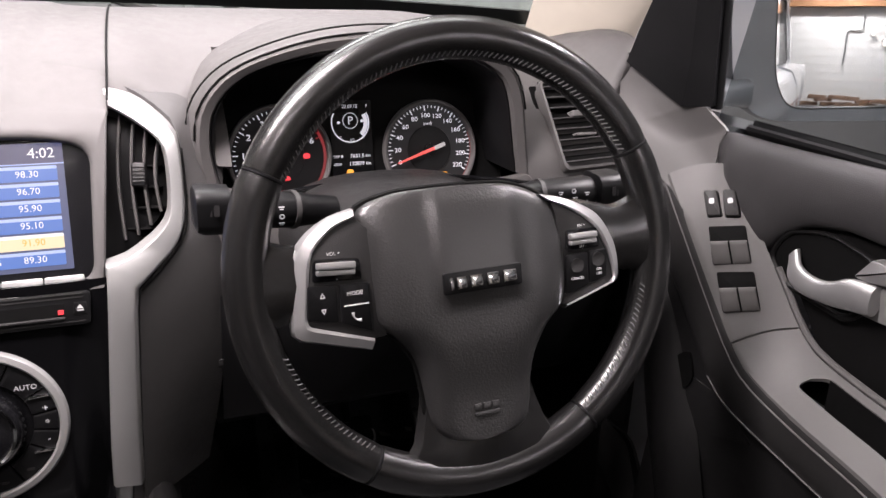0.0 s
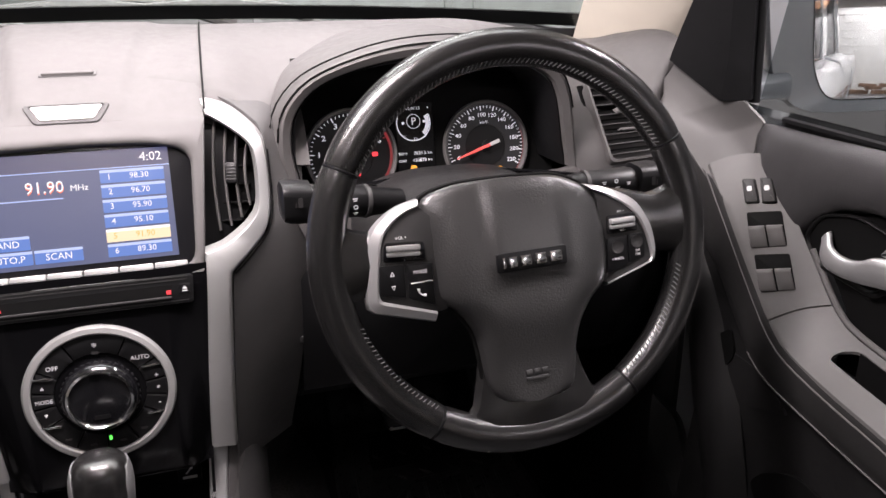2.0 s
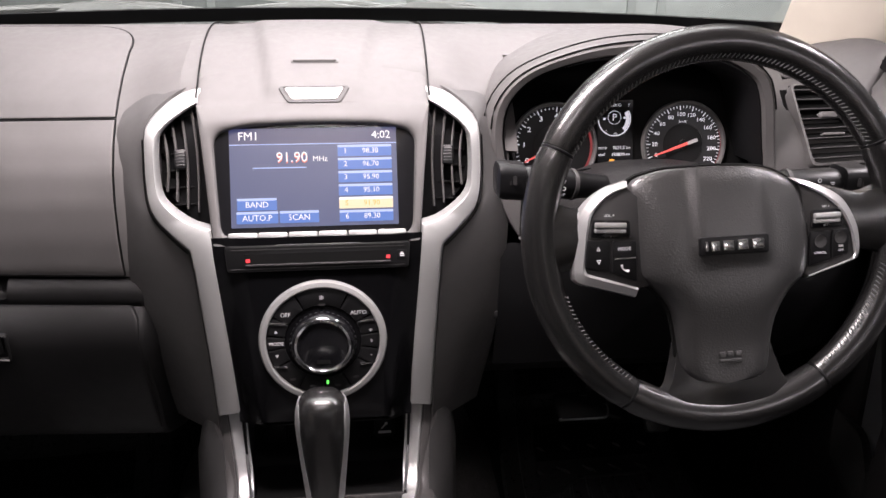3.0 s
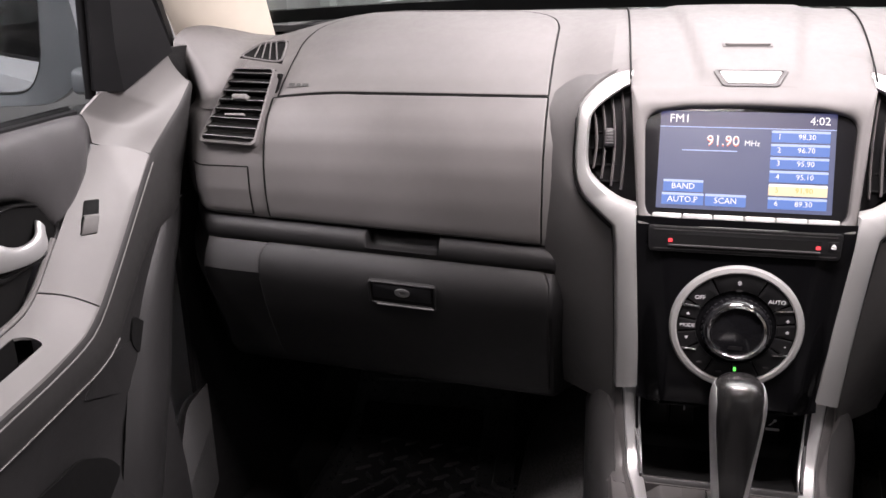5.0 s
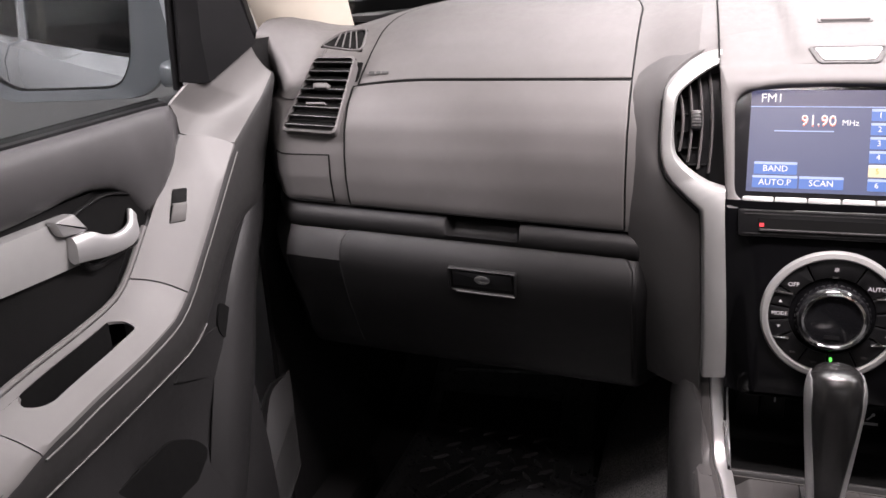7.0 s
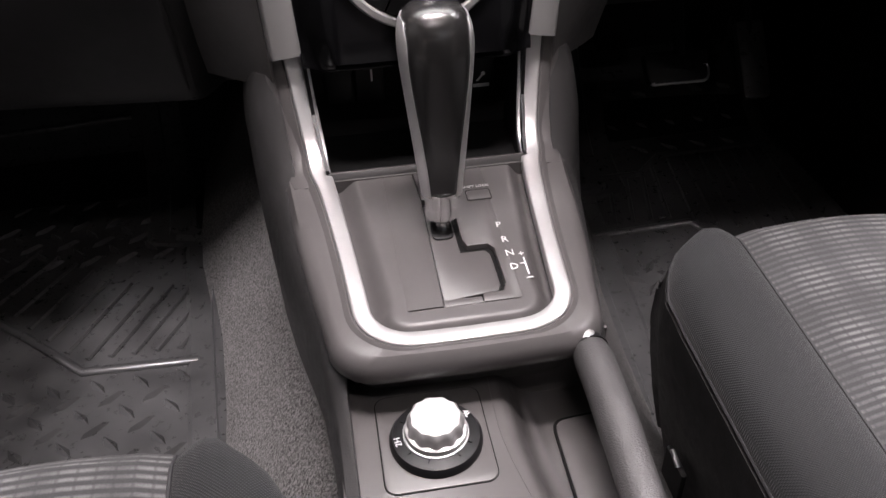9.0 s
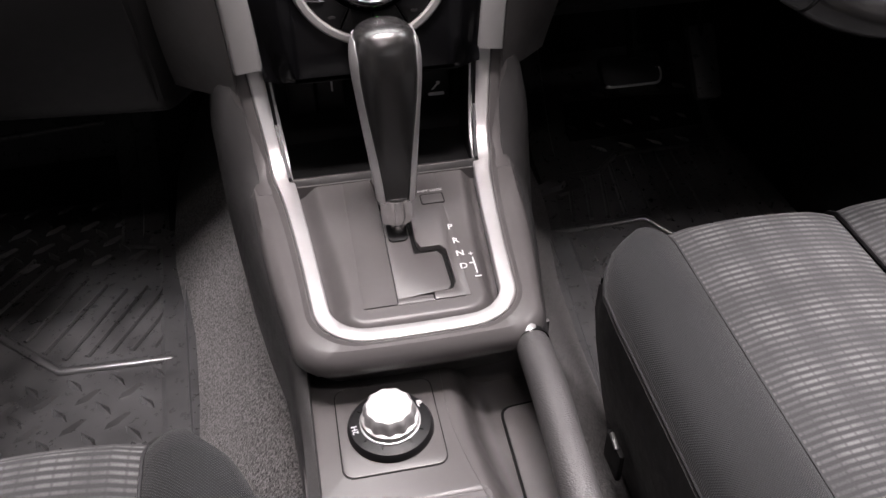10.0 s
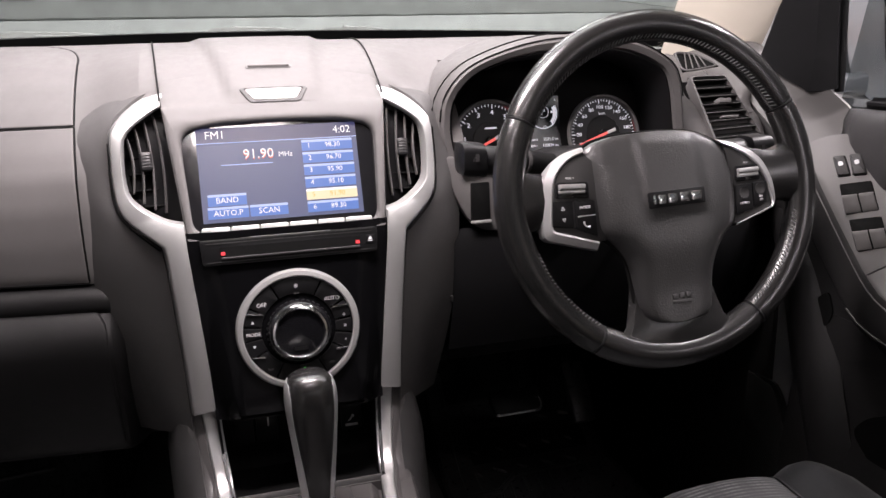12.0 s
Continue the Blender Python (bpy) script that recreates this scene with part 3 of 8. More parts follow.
def stack_cheek(side):
    edge = [(.115, .715, .790), (.143, .705, .782), (.174, .682, .758), (.1795, .668, .735), (.180, .658, .684), (.173, .645, .657), (.152, .630, .637), (.135, .620, .624), (.1325, .619, .60), (.1265, .627, .50), (.123, .632, .40)]
    far = [(.130, .790, .808), (.165, .765, .795), (.203, .725, .765), (.214, .695, .735), (.216, .680, .684), (.216, .676, .657), (.215, .673, .637), (.214, .671, .624), (.213, .670, .60), (.205, .680, .50), (.190, .72, .38)]
    rows = []
    for a, b in zip(curve_through(edge, 26), curve_through(far, 26)):
        rows.append([lerp(a, b, t)[:1] + (lerp(a, b, t)[1] - 0.0035 * math.sin(math.pi * t), lerp(a, b, t)[2] + 0.001 * math.sin(math.pi * t)) for t in np.linspace(0, 1, 7)])
    part("stack_cheek", loft([flip(r, side) for r in rows], thick=0.004), CHEEK, dash, "grey grained side of the centre stack, darkened for shade", angle=60)
    seam = [(x + 0.0005, y - 0.0035, z) for x, y, z in curve_through(edge[3:8], 14)]
    part("trim_seam", tube(flip(seam, side), 0.0009, 6), VOID, dash)


for side in (-1, 1):
    stack_trim(side)
    stack_cheek(side)

# cover of the stack, falling from the windscreen to the screen's opening in one sweep
SCREEN = facing((0.0, 0.6325, 0.6965), 20)
PLANE = [(-0.075, 0.6041, 0.6270), (-0.05, 0.6126, 0.6505), (0.0, 0.6297, 0.6975), (0.03, 0.6400, 0.7257), (0.055, 0.6484, 0.7490), (0.063, 0.6520, 0.7570), (0.069, 0.6570, 0.7640), (0.077, 0.6660, 0.7705)]
FALL = [(0.690, 0.7835), (0.72, 0.7975), (0.755, 0.8118), (0.80, 0.8255), (0.85, 0.8345), (0.91, 0.8385), (0.97, 0.8365), (1.0, 0.834)]
sweep = [p for p in PLANE]
for y, z in FALL:
    sweep.append((sweep[-1][0] + math.hypot(y - sweep[-1][1], z - sweep[-1][2]), y, z))
V_TOP = sweep[-1][0]
sweep_fine = curve_through(sweep, 160)


def stack_skin(x, v, out=0.0):
    """A point of the stack's skin: v up the screen's plane, then on over the top."""
    vs = [p[0] for p in sweep_fine]
    y, z = float(np.interp(v, vs, [p[1] for p in sweep_fine])), float(np.interp(v, vs, [p[2] for p in sweep_fine]))
    y1, z1 = float(np.interp(v + 0.004, vs, [p[1] for p in sweep_fine])), float(np.interp(v + 0.004, vs, [p[2] for p in sweep_fine]))
    d = Vector((y1 - y, z1 - z))
    d = d.normalized() if d.length > 1e-6 else Vector((1, 0))
    edge = 0.040 + 0.13 * max(0.0, v - 0.07)
    crown = 0.0046 * (1 - ease((abs(x) - edge) / 0.010)) * ease((v - 0.075) / 0.03) * ease((V_TOP - v) / 0.10)
    h = out + crown - 0.0025 * (abs(x) / 0.12) ** 2 * ease((v - 0.06) / 0.03)
    return (x, y - d.y * h, z + d.x * h)


hole = rpoly([(-0.100, -0.060), (0.100, -0.060), (0.106, 0.050), (0.070, 0.0585), (0.0, 0.0605), (-0.070, 0.0585), (-0.106, 0.050)], 0.016, 6)
rim = rpoly([(-0.1075, -0.068), (0.1075, -0.068), (0.1225, 0.079), (0.070, 0.079), (0.0, 0.079), (-0.070, 0.079), (-0.1225, 0.079)], 0.002, 6)
rings = []
for t, out in ((0.0, -0.014), (0.0, -0.004), (0.06, -0.0012), (0.16, -0.0002), (0.3, 0.0), (0.5, 0.0), (0.75, 0.0), (0.94, 0.0), (1.0, None)):
    row = []
    for a, b in zip(hole, rim):
        p = lerp(a, b, t)
        row.append(stack_skin(p[0], p[1], out if out is not None else (0.0 if p[1] > 0.0755 else -0.008)))
    rings.append(row)
rows = []
for v in list(np.linspace(0.079, 0.12, 9)) + list(np.linspace(0.13, V_TOP, 22)):
    half = 0.1225 + 0.0155 * (v - 0.079) / (V_TOP - 0.079)
    rows.append([stack_skin(-half, v, -0.007)] + [stack_skin(half * t, v, -0.0012 * (abs(t) > 0.985)) for t in np.linspace(-0.992, 0.992, 41)] + [stack_skin(half, v, -0.007)])
skin = merged(loft(rings, closed=True), loft(rows))
bmesh.ops.remove_doubles(skin, verts=skin.verts, dist=0.0002)
part("stack_cover", skin, DASH, dash, "grey cover of the centre stack with raised middle and screen opening", angle=50)
for s in (-1, 1):
    groove = [stack_skin(s * (0.1230 + 0.0155 * (v - 0.079) / (V_TOP - 0.079)), v, 0.0027) for v in np.linspace(0.09, V_TOP - 0.01, 24)]
    part("cover_groove", tube(groove, 0.0010, 6), VOID, dash)


def skin_axes(v, out=0.0):
    a, b = Vector(stack_skin(0, v - 0.008, out)), Vector(stack_skin(0, v + 0.008, out))
    return axes((a + b) / 2, (1, 0, 0), b - a)


slot_m = skin_axes(0.152)
part("cover_slot", merged(plate(rrect(0.048, 0.0040, 0.0016), 0.004, 0.0010, 0.0034, slot_m), plate(rrect(0.004, 0.008, 0.001, 3, -0.0245, 0.001), 0.004, 0.0006, 0.0010, slot_m), plate(rrect(0.004, 0.008, 0.001, 3, 0.0245, 0.001), 0.004, 0.0006, 0.0010, slot_m)), DASH, dash, "slim raised catch in the cover")
# dimmer plate paints the shade round the raised catch
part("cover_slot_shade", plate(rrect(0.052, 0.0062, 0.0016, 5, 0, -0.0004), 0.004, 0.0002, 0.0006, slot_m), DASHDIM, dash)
haz_m = skin_axes(0.0905)
part("button_surround", ringplate(rpoly([(-0.028, -0.013), (0.028, -0.013), (0.039, 0.010), (-0.039, 0.010)], 0.005), rpoly([(-0.0245, -0.0095), (0.0245, -0.0095), (0.0335, 0.0092), (-0.0335, 0.0092)], 0.004), 0.008, 0.0008, 0.0016, haz_m), DASHDIM, dash, "dark frame of the push button")
part("hazard_button", plate(rpoly([(-0.0235, -0.0085), (0.0235, -0.0085), (0.0320, 0.0086), (-0.0320, 0.0086)], 0.0035), 0.008, 0.0012, 0.0018, haz_m), BUTTON, dash, "pale grey push button above the screen")

for s in (-1, 1):
    part("vent_backing", loft([flip([(.125, .730, .790), (.100, .700, .752)], s), flip([(.178, .700, .740), (.118, .695, .752)], s), flip([(.178, .690, .685), (.114, .672, .70)], s), flip([(.125, .660, .640), (.105, .650, .63)], s)], thick=0.002), BLACK, dash)

unit = thing("head_unit", (0, 0.64, 0.63), "lit touch-screen car radio set in the centre stack", "car radio")
part("glass", plate(rpoly([(-0.1005, -0.0605), (0.1005, -0.0605), (0.1065, 0.0585), (-0.1065, 0.0585)], 0.013, 6), 0.006, 0.0, -0.006, SCREEN), PIANO, unit, "glossy black screen glass")
NAVY = glow("screen_navy", (0.062, 0.085, 0.19), 0.95)
NAVYBAR = glow("screen_title_bar", (0.035, 0.04, 0.12), 0.9)
KEY = glow("screen_blue_key", (0.07, 0.19, 0.56), 1.0)
KEYLIGHT = glow("screen_blue_key_gleam", (0.48, 0.60, 0.92), 1.0)
KEYON = glow("screen_yellow_key", (1.0, 0.83, 0.50), 0.95)
LCD = glow("screen_white_text", (1.0, 1.0, 1.0), 1.0)
LCDRED = glow("screen_red_text", (1.0, 0.25, 0.12), 0.95)
D = SCREEN @ Matrix.Translation((-0.002, 0.003, -0.0058))
display = part("display", plate(rrect(0.175, 0.104, 0.001), 0.0004, 0, 0.0004, D), NAVY, unit, "lit navy radio display")
part("title_bar", plate(rrect(0.175, 0.0165, 0.0005, 2, 0, 0.0438), 0.0003, 0, 0.0008, D), NAVYBAR, display)
part("title_line", plate(rrect(0.175, 0.0009, 0.0003, 2, 0, 0.0352), 0.0003, 0, 0.001, D), KEYLIGHT, display)


def shown(string, x, y, size, mat=LCD, align="LEFT", squeeze=1.0):
    return lettering("screen_text", string, size, D @ Matrix.Translation((x, y, 0.0014)), mat, display, 0.0002, align, squeeze, weight=0.0)


shown("FM1", -0.0785, 0.0435, 0.0125)
shown("4:02", 0.0815, 0.0435, 0.0118, align="RIGHT")
shown("91.90", -0.0393, 0.0197, 0.0150, LCDRED)
lettering("screen_text", "91.90", 0.0150, D @ Matrix.Translation((-0.0395, 0.0210, 0.0018)), LCD, display, 0.0003, "LEFT", 1.0, weight=0.0)
shown("MHz", -0.0015, 0.0190, 0.0082)
part("underline", plate(rrect(0.056, 0.0011, 0.0004, 2, -0.036, 0.0105), 0.0003, 0, 0.001, D), KEYLIGHT, display)
keys = [(0.0535, 0.0275 - 0.0139 * k, 0.057, ("1", "2", "3", "4", "5", "6")[k], ("98.30", "96.70", "95.90", "95.10", "91.90", "89.30")[k]) for k in range(6)]
for cx, cy, w, num, freq in keys:
    on = num == "5"
    key = part("screen_key", plate(rrect(w, 0.0122, 0.0008, 2, cx, cy), 0.0004, 0, 0.0009, D), KEYON if on else KEY, display)
    part("key_gleam", plate(rrect(w, 0.0026, 0.0008, 2, cx, cy + 0.0047), 0.0002, 0, 0.0011, D), KEYLIGHT if not on else LCD, key)
    shown(num, cx - 0.0205, cy - 0.0006, 0.0078, AMBER if on else LCD, "CENTER")
    shown(freq, cx + 0.006, cy - 0.0006, 0.0078, AMBER if on else LCD, "CENTER")
for string, cx, cy, w in (("BAND", -0.0605, -0.0275, 0.041), ("AUTO.P", -0.0605, -0.0415, 0.043), ("SCAN", -0.0170, -0.0415, 0.041)):
    key = part("screen_key", plate(rrect(w, 0.0128, 0.0008, 2, cx, cy), 0.0004, 0, 0.0009, D), KEY, display)
    part("key_gleam", plate(rrect(w, 0.0026, 0.0008, 2, cx, cy + 0.005), 0.0002, 0, 0.0011, D), KEYLIGHT, key)
    shown(string, cx, cy - 0.0008, 0.0088, LCD, "CENTER")
# row of keys along the screen's lower edge
for k in range(6):
    x = -0.0775 + 0.031 * k
    part("unit_key", plate(rpoly([(x - 0.0150, -0.066), (x + 0.0150, -0.066), (x + 0.0150, -0.0545), (x - 0.0150, -0.0545)], 0.002, 2), 0.010, 0.0012, 0.0015, SCREEN), SILVERPAINT, unit, "slim silver key")
part("key_tab", plate(rpoly([(-0.044, -0.0705), (0.044, -0.0705), (0.046, -0.0615), (-0.046, -0.0615)], 0.0015, 2), 0.010, 0.0012, 0.0048, SCREEN), SILVERPAINT, unit, "raised silver bar under the screen")

# gloss black panel with the disc slot and the climate dial
PANEL = facing((0, 0.600, 0.53), 4.6)
rows = []
for z in (0.642, 0.632, 0.62, 0.59, 0.55, 0.50, 0.46, 0.435, 0.427, 0.424):
    edge = float(np.interp(z, [0.43, 0.50, 0.62, 0.65], [0.0955, 0.0990, 0.1080, 0.1100]))
    trim_y = float(np.interp(z, [0.43, 0.50, 0.62, 0.65], [0.6215, 0.6130, 0.6080, 0.6110]))
    mid_y = 0.6005 + 0.080 * (z - 0.53) + (0.012 if z < 0.43 else 0.003 if z < 0.437 else 0.0)
    row = []
    for t in np.linspace(-1, 1, 41):
        x = edge * t
        k = ease((abs(x) - 0.068) / (edge - 0.068))
        row.append((x, mid_y + (trim_y + 0.002 - mid_y) * k if z > 0.43 else mid_y + 0.012 * k, z))
    rows.append(row)
part("stack_panel", loft(rows, thick=0.004), PANELBLACK, dash, "gloss black centre panel")
SLOT = facing((0.0, 0.6045, 0.6195), 10)
slot = part("disc_slot", plate(rpoly([(-0.094, -0.013), (0.094, -0.013), (0.096, 0.0145), (-0.096, 0.0145)], 0.004), 0.008, 0.001, 0.004, SLOT), BLACK, unit, "disc slot with red lamps at its ends")
part("slot_mouth", plate(rpoly([(-0.073, -0.0045), (0.073, -0.0045), (0.076, 0.0060), (-0.076, 0.0060)], 0.001, 2), 0.003, 0, 0.0046, SLOT), VOID, slot)
part("slot_lip", plate(rrect(0.150, 0.0024, 0.001, 3, 0, -0.0058), 0.004, 0.0008, 0.0066, SLOT), SIDE, slot)
for y in (0.0102, 0.0132, -0.0098):
    part("slot_line", plate(rrect(0.180, 0.0009, 0.0003, 2, 0, y), 0.002, 0, 0.0046, SLOT), SIDE, slot)
for x in (-0.0725, 0.0725):
    part("slot_lamp", plate(rrect(0.0042, 0.0036, 0.0006, 2, x, -0.0008), 0.003, 0, 0.0058, SLOT), RED, slot, "small red lamp")
part("eject_key", plate(rpoly([(0.082, -0.004), (0.092, -0.004), (0.092, 0.006), (0.082, 0.006)], 0.001, 2), 0.003, 0.0004, 0.0046, SLOT), BLACK, slot)
part("eject_mark", merged(plate([(0.0845, 0.001), (0.0895, 0.001), (0.087, 0.0042)], 0.0004, 0, 0.0052, SLOT), plate(rrect(0.005, 0.0009, 0.0002, 2, 0.087, -0.0006), 0.0004, 0, 0.0052, SLOT)), PRINT, slot)

climate = thing("climate_control", (0, 0.60, 0.455), "round automatic climate control with silver ring and black keys", "climate control")
DIAL = facing((0.001, 0.5975, 0.527), 4.6)
part("ring", turned([(0.0605, -0.010), (0.0605, 0.0060), (0.0620, 0.0072), (0.0665, 0.0062), (0.0685, 0.0035), (0.0685, -0.012)], 72, DIAL, caps=False), SILVERPAINT, climate, "satin silver ring round the keys")
part("key_plate", turned([(0.0608, -0.002), (0.0608, 0.0022), (0.0, 0.0022)], 56, DIAL, caps=False), PANELBLACK, climate)


def sector(a0, a1, r0, r1, n=8):
    return [(r1 * math.cos(radians(a0 + (a1 - a0) * k / n)), r1 * math.sin(radians(a0 + (a1 - a0) * k / n))) for k in range(n + 1)] + \
           [(r0 * math.cos(radians(a1 + (a0 - a1) * k / n)), r0 * math.sin(radians(a1 + (a0 - a1) * k / n))) for k in range(n + 1)]


for a0, a1 in ((63, 117), (30, 61), (9, 28), (-9, 7), (-28, -11), (-61, -30), (-89, -63), (-117, -91), (-150, -119), (152, 171), (173, 187), (189, 208), (119, 150)):
    part("key", plate(sector(a0, a1, 0.041, 0.0595), 0.003, 0.0009, 0.0042, DIAL), BLACK, climate)
for x, y, w, tilt in ((0.049, 0.0225, 0.021, 4), (0.049, -0.0265, 0.021, 4), (-0.049, 0.0225, 0.021, -4), (-0.049, -0.0265, 0.021, -4)):
    part("key_bar", plate(rrect(w, 0.0018, 0.0005, 2), 0.003, 0.0005, 0.0062, DIAL @ Matrix.Translation((x, y, 0)) @ Matrix.Rotation(radians(tilt), 4, "Z")), CHROME, climate, "thin chrome bar")
for string, x, y, size in (("AUTO", 0.0385, 0.0315, 0.0062), ("OFF", -0.0385, 0.0315, 0.0062), ("MODE", -0.0495, -0.0005, 0.0055), ("+", 0.0510, 0.0110, 0.008), ("-", 0.0510, -0.0165, 0.008), ("*", 0.0, 0.0475, 0.011), ("*", 0.0515, -0.0025, 0.008)):
    lettering("key_text", string, size, DIAL @ Matrix.Translation((x, y, 0.0046)), PRINT, climate)
for x, y, up in ((-0.0495, 0.0130, 1), (-0.0495, -0.0145, -1)):
    part("key_arrow", plate([(x - 0.0018, y - 0.0014 * up), (x + 0.0018, y - 0.0014 * up), (x, y + 0.0018 * up)], 0.0004, 0, 0.0048, DIAL), PRINT, climate)
for x, y in ((0.034, -0.042), (-0.034, -0.042), (-0.013, -0.051), (0.014, -0.051), (0.0, 0.0415)):
    part("key_mark", plate(rrect(0.006, 0.0022, 0.0008, 2, x, y), 0.0004, 0, 0.0047, DIAL), SIDE, climate)
part("key_lamp", plate(rrect(0.0026, 0.0042, 0.0006, 2, 0.003, -0.0465), 0.0006, 0, 0.0052, DIAL), GREEN, climate, "small green lamp")
knob = part("dial", turned([(0.0345, 0.002), (0.0345, 0.012), (0.0325, 0.0165), (0.0300, 0.0185), (0.0285, 0.0180), (0.0275, 0.0160)], 64, DIAL, caps=False), PIANO, climate, "black turning knob with chrome rim")
part("dial_chrome", turned([(0.0300, 0.0178), (0.0296, 0.0200), (0.0275, 0.0205), (0.0262, 0.0190), (0.0258, 0.0165)], 64, DIAL, caps=False), CHROME, knob, "chrome rim")
for k in range(36):
    a = 2 * math.pi * k / 36
    part("dial_notch", plate(rrect(0.0022, 0.003, 0.0006, 2), 0.004, 0.0005, 0.0012, DIAL @ Matrix.Rotation(a, 4, "Z") @ Matrix.Translation((0.0343, 0, 0.0095)) @ Matrix.Rotation(radians(90), 4, "Y")), BLACK, knob)
part("dial_glass", turned([(0.0262, 0.0158), (0.0262, 0.0168), (0.0, 0.0175)], 48, DIAL, caps=False), PIANO, knob)
part("dial_mark", plate(rrect(0.014, 0.004, 0.001, 2, 0.0, -0.018), 0.0004, 0, 0.0178, DIAL), BLACK, knob)


# tall vents either side of the screen
def tall_vent(side):
    v = thing("air_vent", (side * 0.142, 0.66, 0.66), "tall black air vent with upright curved vanes beside the screen", "air vent", "centre air vents")
    m = facing((side * 0.140, 0.668, 0.708), 22, -side * 8)
    outline = rpoly([(-0.026 * side, -0.052), (0.010 * side, -0.040), (0.0245 * side, -0.020), (0.0245 * side, 0.026), (0.010 * side, 0.050), (-0.020 * side, 0.062)], 0.006)
    part("cavity", plate(outline if side > 0 else outline[::-1], 0.004, 0, -0.020, m), VOID, v)
    for k in range(6):
        y = -0.042 + 0.0185 * k
        part("louvre", plate(rrect(0.046, 0.0024, 0.0006, 2, -0.002 * side, y), 0.010, 0.0006, -0.012, m), VOID, v)
    for k, (x, lo, hi) in enumerate(((-0.011, -0.052, 0.060), (0.000, -0.048, 0.056), (0.0105, -0.040, 0.050), (0.0195, -0.028, 0.036))):
        rows = []
        for t in np.linspace(0, 1, 13):
            y = lo + (hi - lo) * t
            belly = math.sin(math.pi * t)
            deep = 0.004 + 0.007 * belly
            sx = x * side - side * 0.003 * belly
            rows.append([(sx - 0.0012, y, -0.010), (sx - 0.0012, y, -0.012 + deep + 0.004), (sx, y, -0.012 + deep + 0.0052), (sx + 0.0012, y, -0.012 + deep + 0.004), (sx + 0.0012, y, -0.010)])
        bm = loft(rows, closed=True, caps=True)
        bm.transform(m)
        part("vane", bm, DASH, v)
    part("tab", plate(rrect(0.0125, 0.021, 0.003, 4, 0.0035 * side, 0.004), 0.008, 0.002, 0.0075, m), BLACK, v, "ribbed black sliding tab")
    for k in range(5):
        part("tab_rib", plate(rrect(0.0105, 0.0012, 0.0004, 2, 0.0035 * side, -0.0025 + 0.0032 * k), 0.002, 0.0003, 0.0083, m), SIDE, v)
    return v


tall_vent(-1)
tall_vent(1)

# ---- driver's side: hood, instruments, fascia ----
ARCH = [(.1975, .690), (.191, .735), (.199, .775), (.236, .808), (.322, .832), (.425, .832), (.492, .806), (.516, .772), (.532, .70), (.534, .684)]
arch = curve_through(ARCH, 44)
ac = (0.365, 0.735)


def arch_ring(inset, y, lift=0.0, drop=0.0):
    out = []
    for x, z in arch:
        d = Vector((x - ac[0], z - ac[1]))
        k = 1 - inset / d.length
        top = ease((z - 0.70) / 0.12)
        out.append((ac[0] + d.x * k, y + 0.012 * (1 - top), ac[1] + d.y * k + lift * top - drop))
    return out


part("instrument_hood", loft([arch_ring(0.026, 0.735), arch_ring(0.020, 0.690), arch_ring(0.015, 0.668)], thick=0.002), BLACK, dash, "black inner lining of the instrument hood")
part("hood_rim", loft([arch_ring(0.016, 0.672), arch_ring(0.013, 0.662), arch_ring(0.005, 0.659), arch_ring(0.001, 0.663)], thick=0.003), DASH, dash, "dark grey rim of the instrument hood")
part("hood_shell", loft([arch_ring(0.002, 0.664), arch_ring(-0.001, 0.672), arch_ring(-0.002, 0.70), arch_ring(-0.003, 0.74, -0.001), arch_ring(-0.006, 0.79, -0.004), arch_ring(-0.012, 0.85, -0.010), arch_ring(-0.016, 0.92, -0.022)], thick=0.003), DASH, dash,
     "grey hood arching over the instruments")

for inset, y in ((0.0005, 0.6615), (-0.0050, 0.6800)):
    part("hood_seam", tube(arch_ring(inset, y)[4:-6], 0.0010, 6), VOID, dash)

FACE = facing((0.362, 0.7375, 0.7135), 12)
cluster = thing("instrument_cluster", (0.362, 0.735, 0.66), "lit instrument cluster with two round gauges and a centre display", "instrument cluster")
part("face", plate(rpoly([(-0.158, -0.075), (0.166, -0.075), (0.162, 0.075), (0.10, 0.094), (-0.10, 0.094), (-0.152, 0.065)], 0.012), 0.010, 0, 0.0, FACE), VOID, cluster)


def on_face(x, z):
    """Face coordinates of a place given by the car's x and z."""
    return x - 0.362, (z - 0.7135) / math.cos(radians(12))


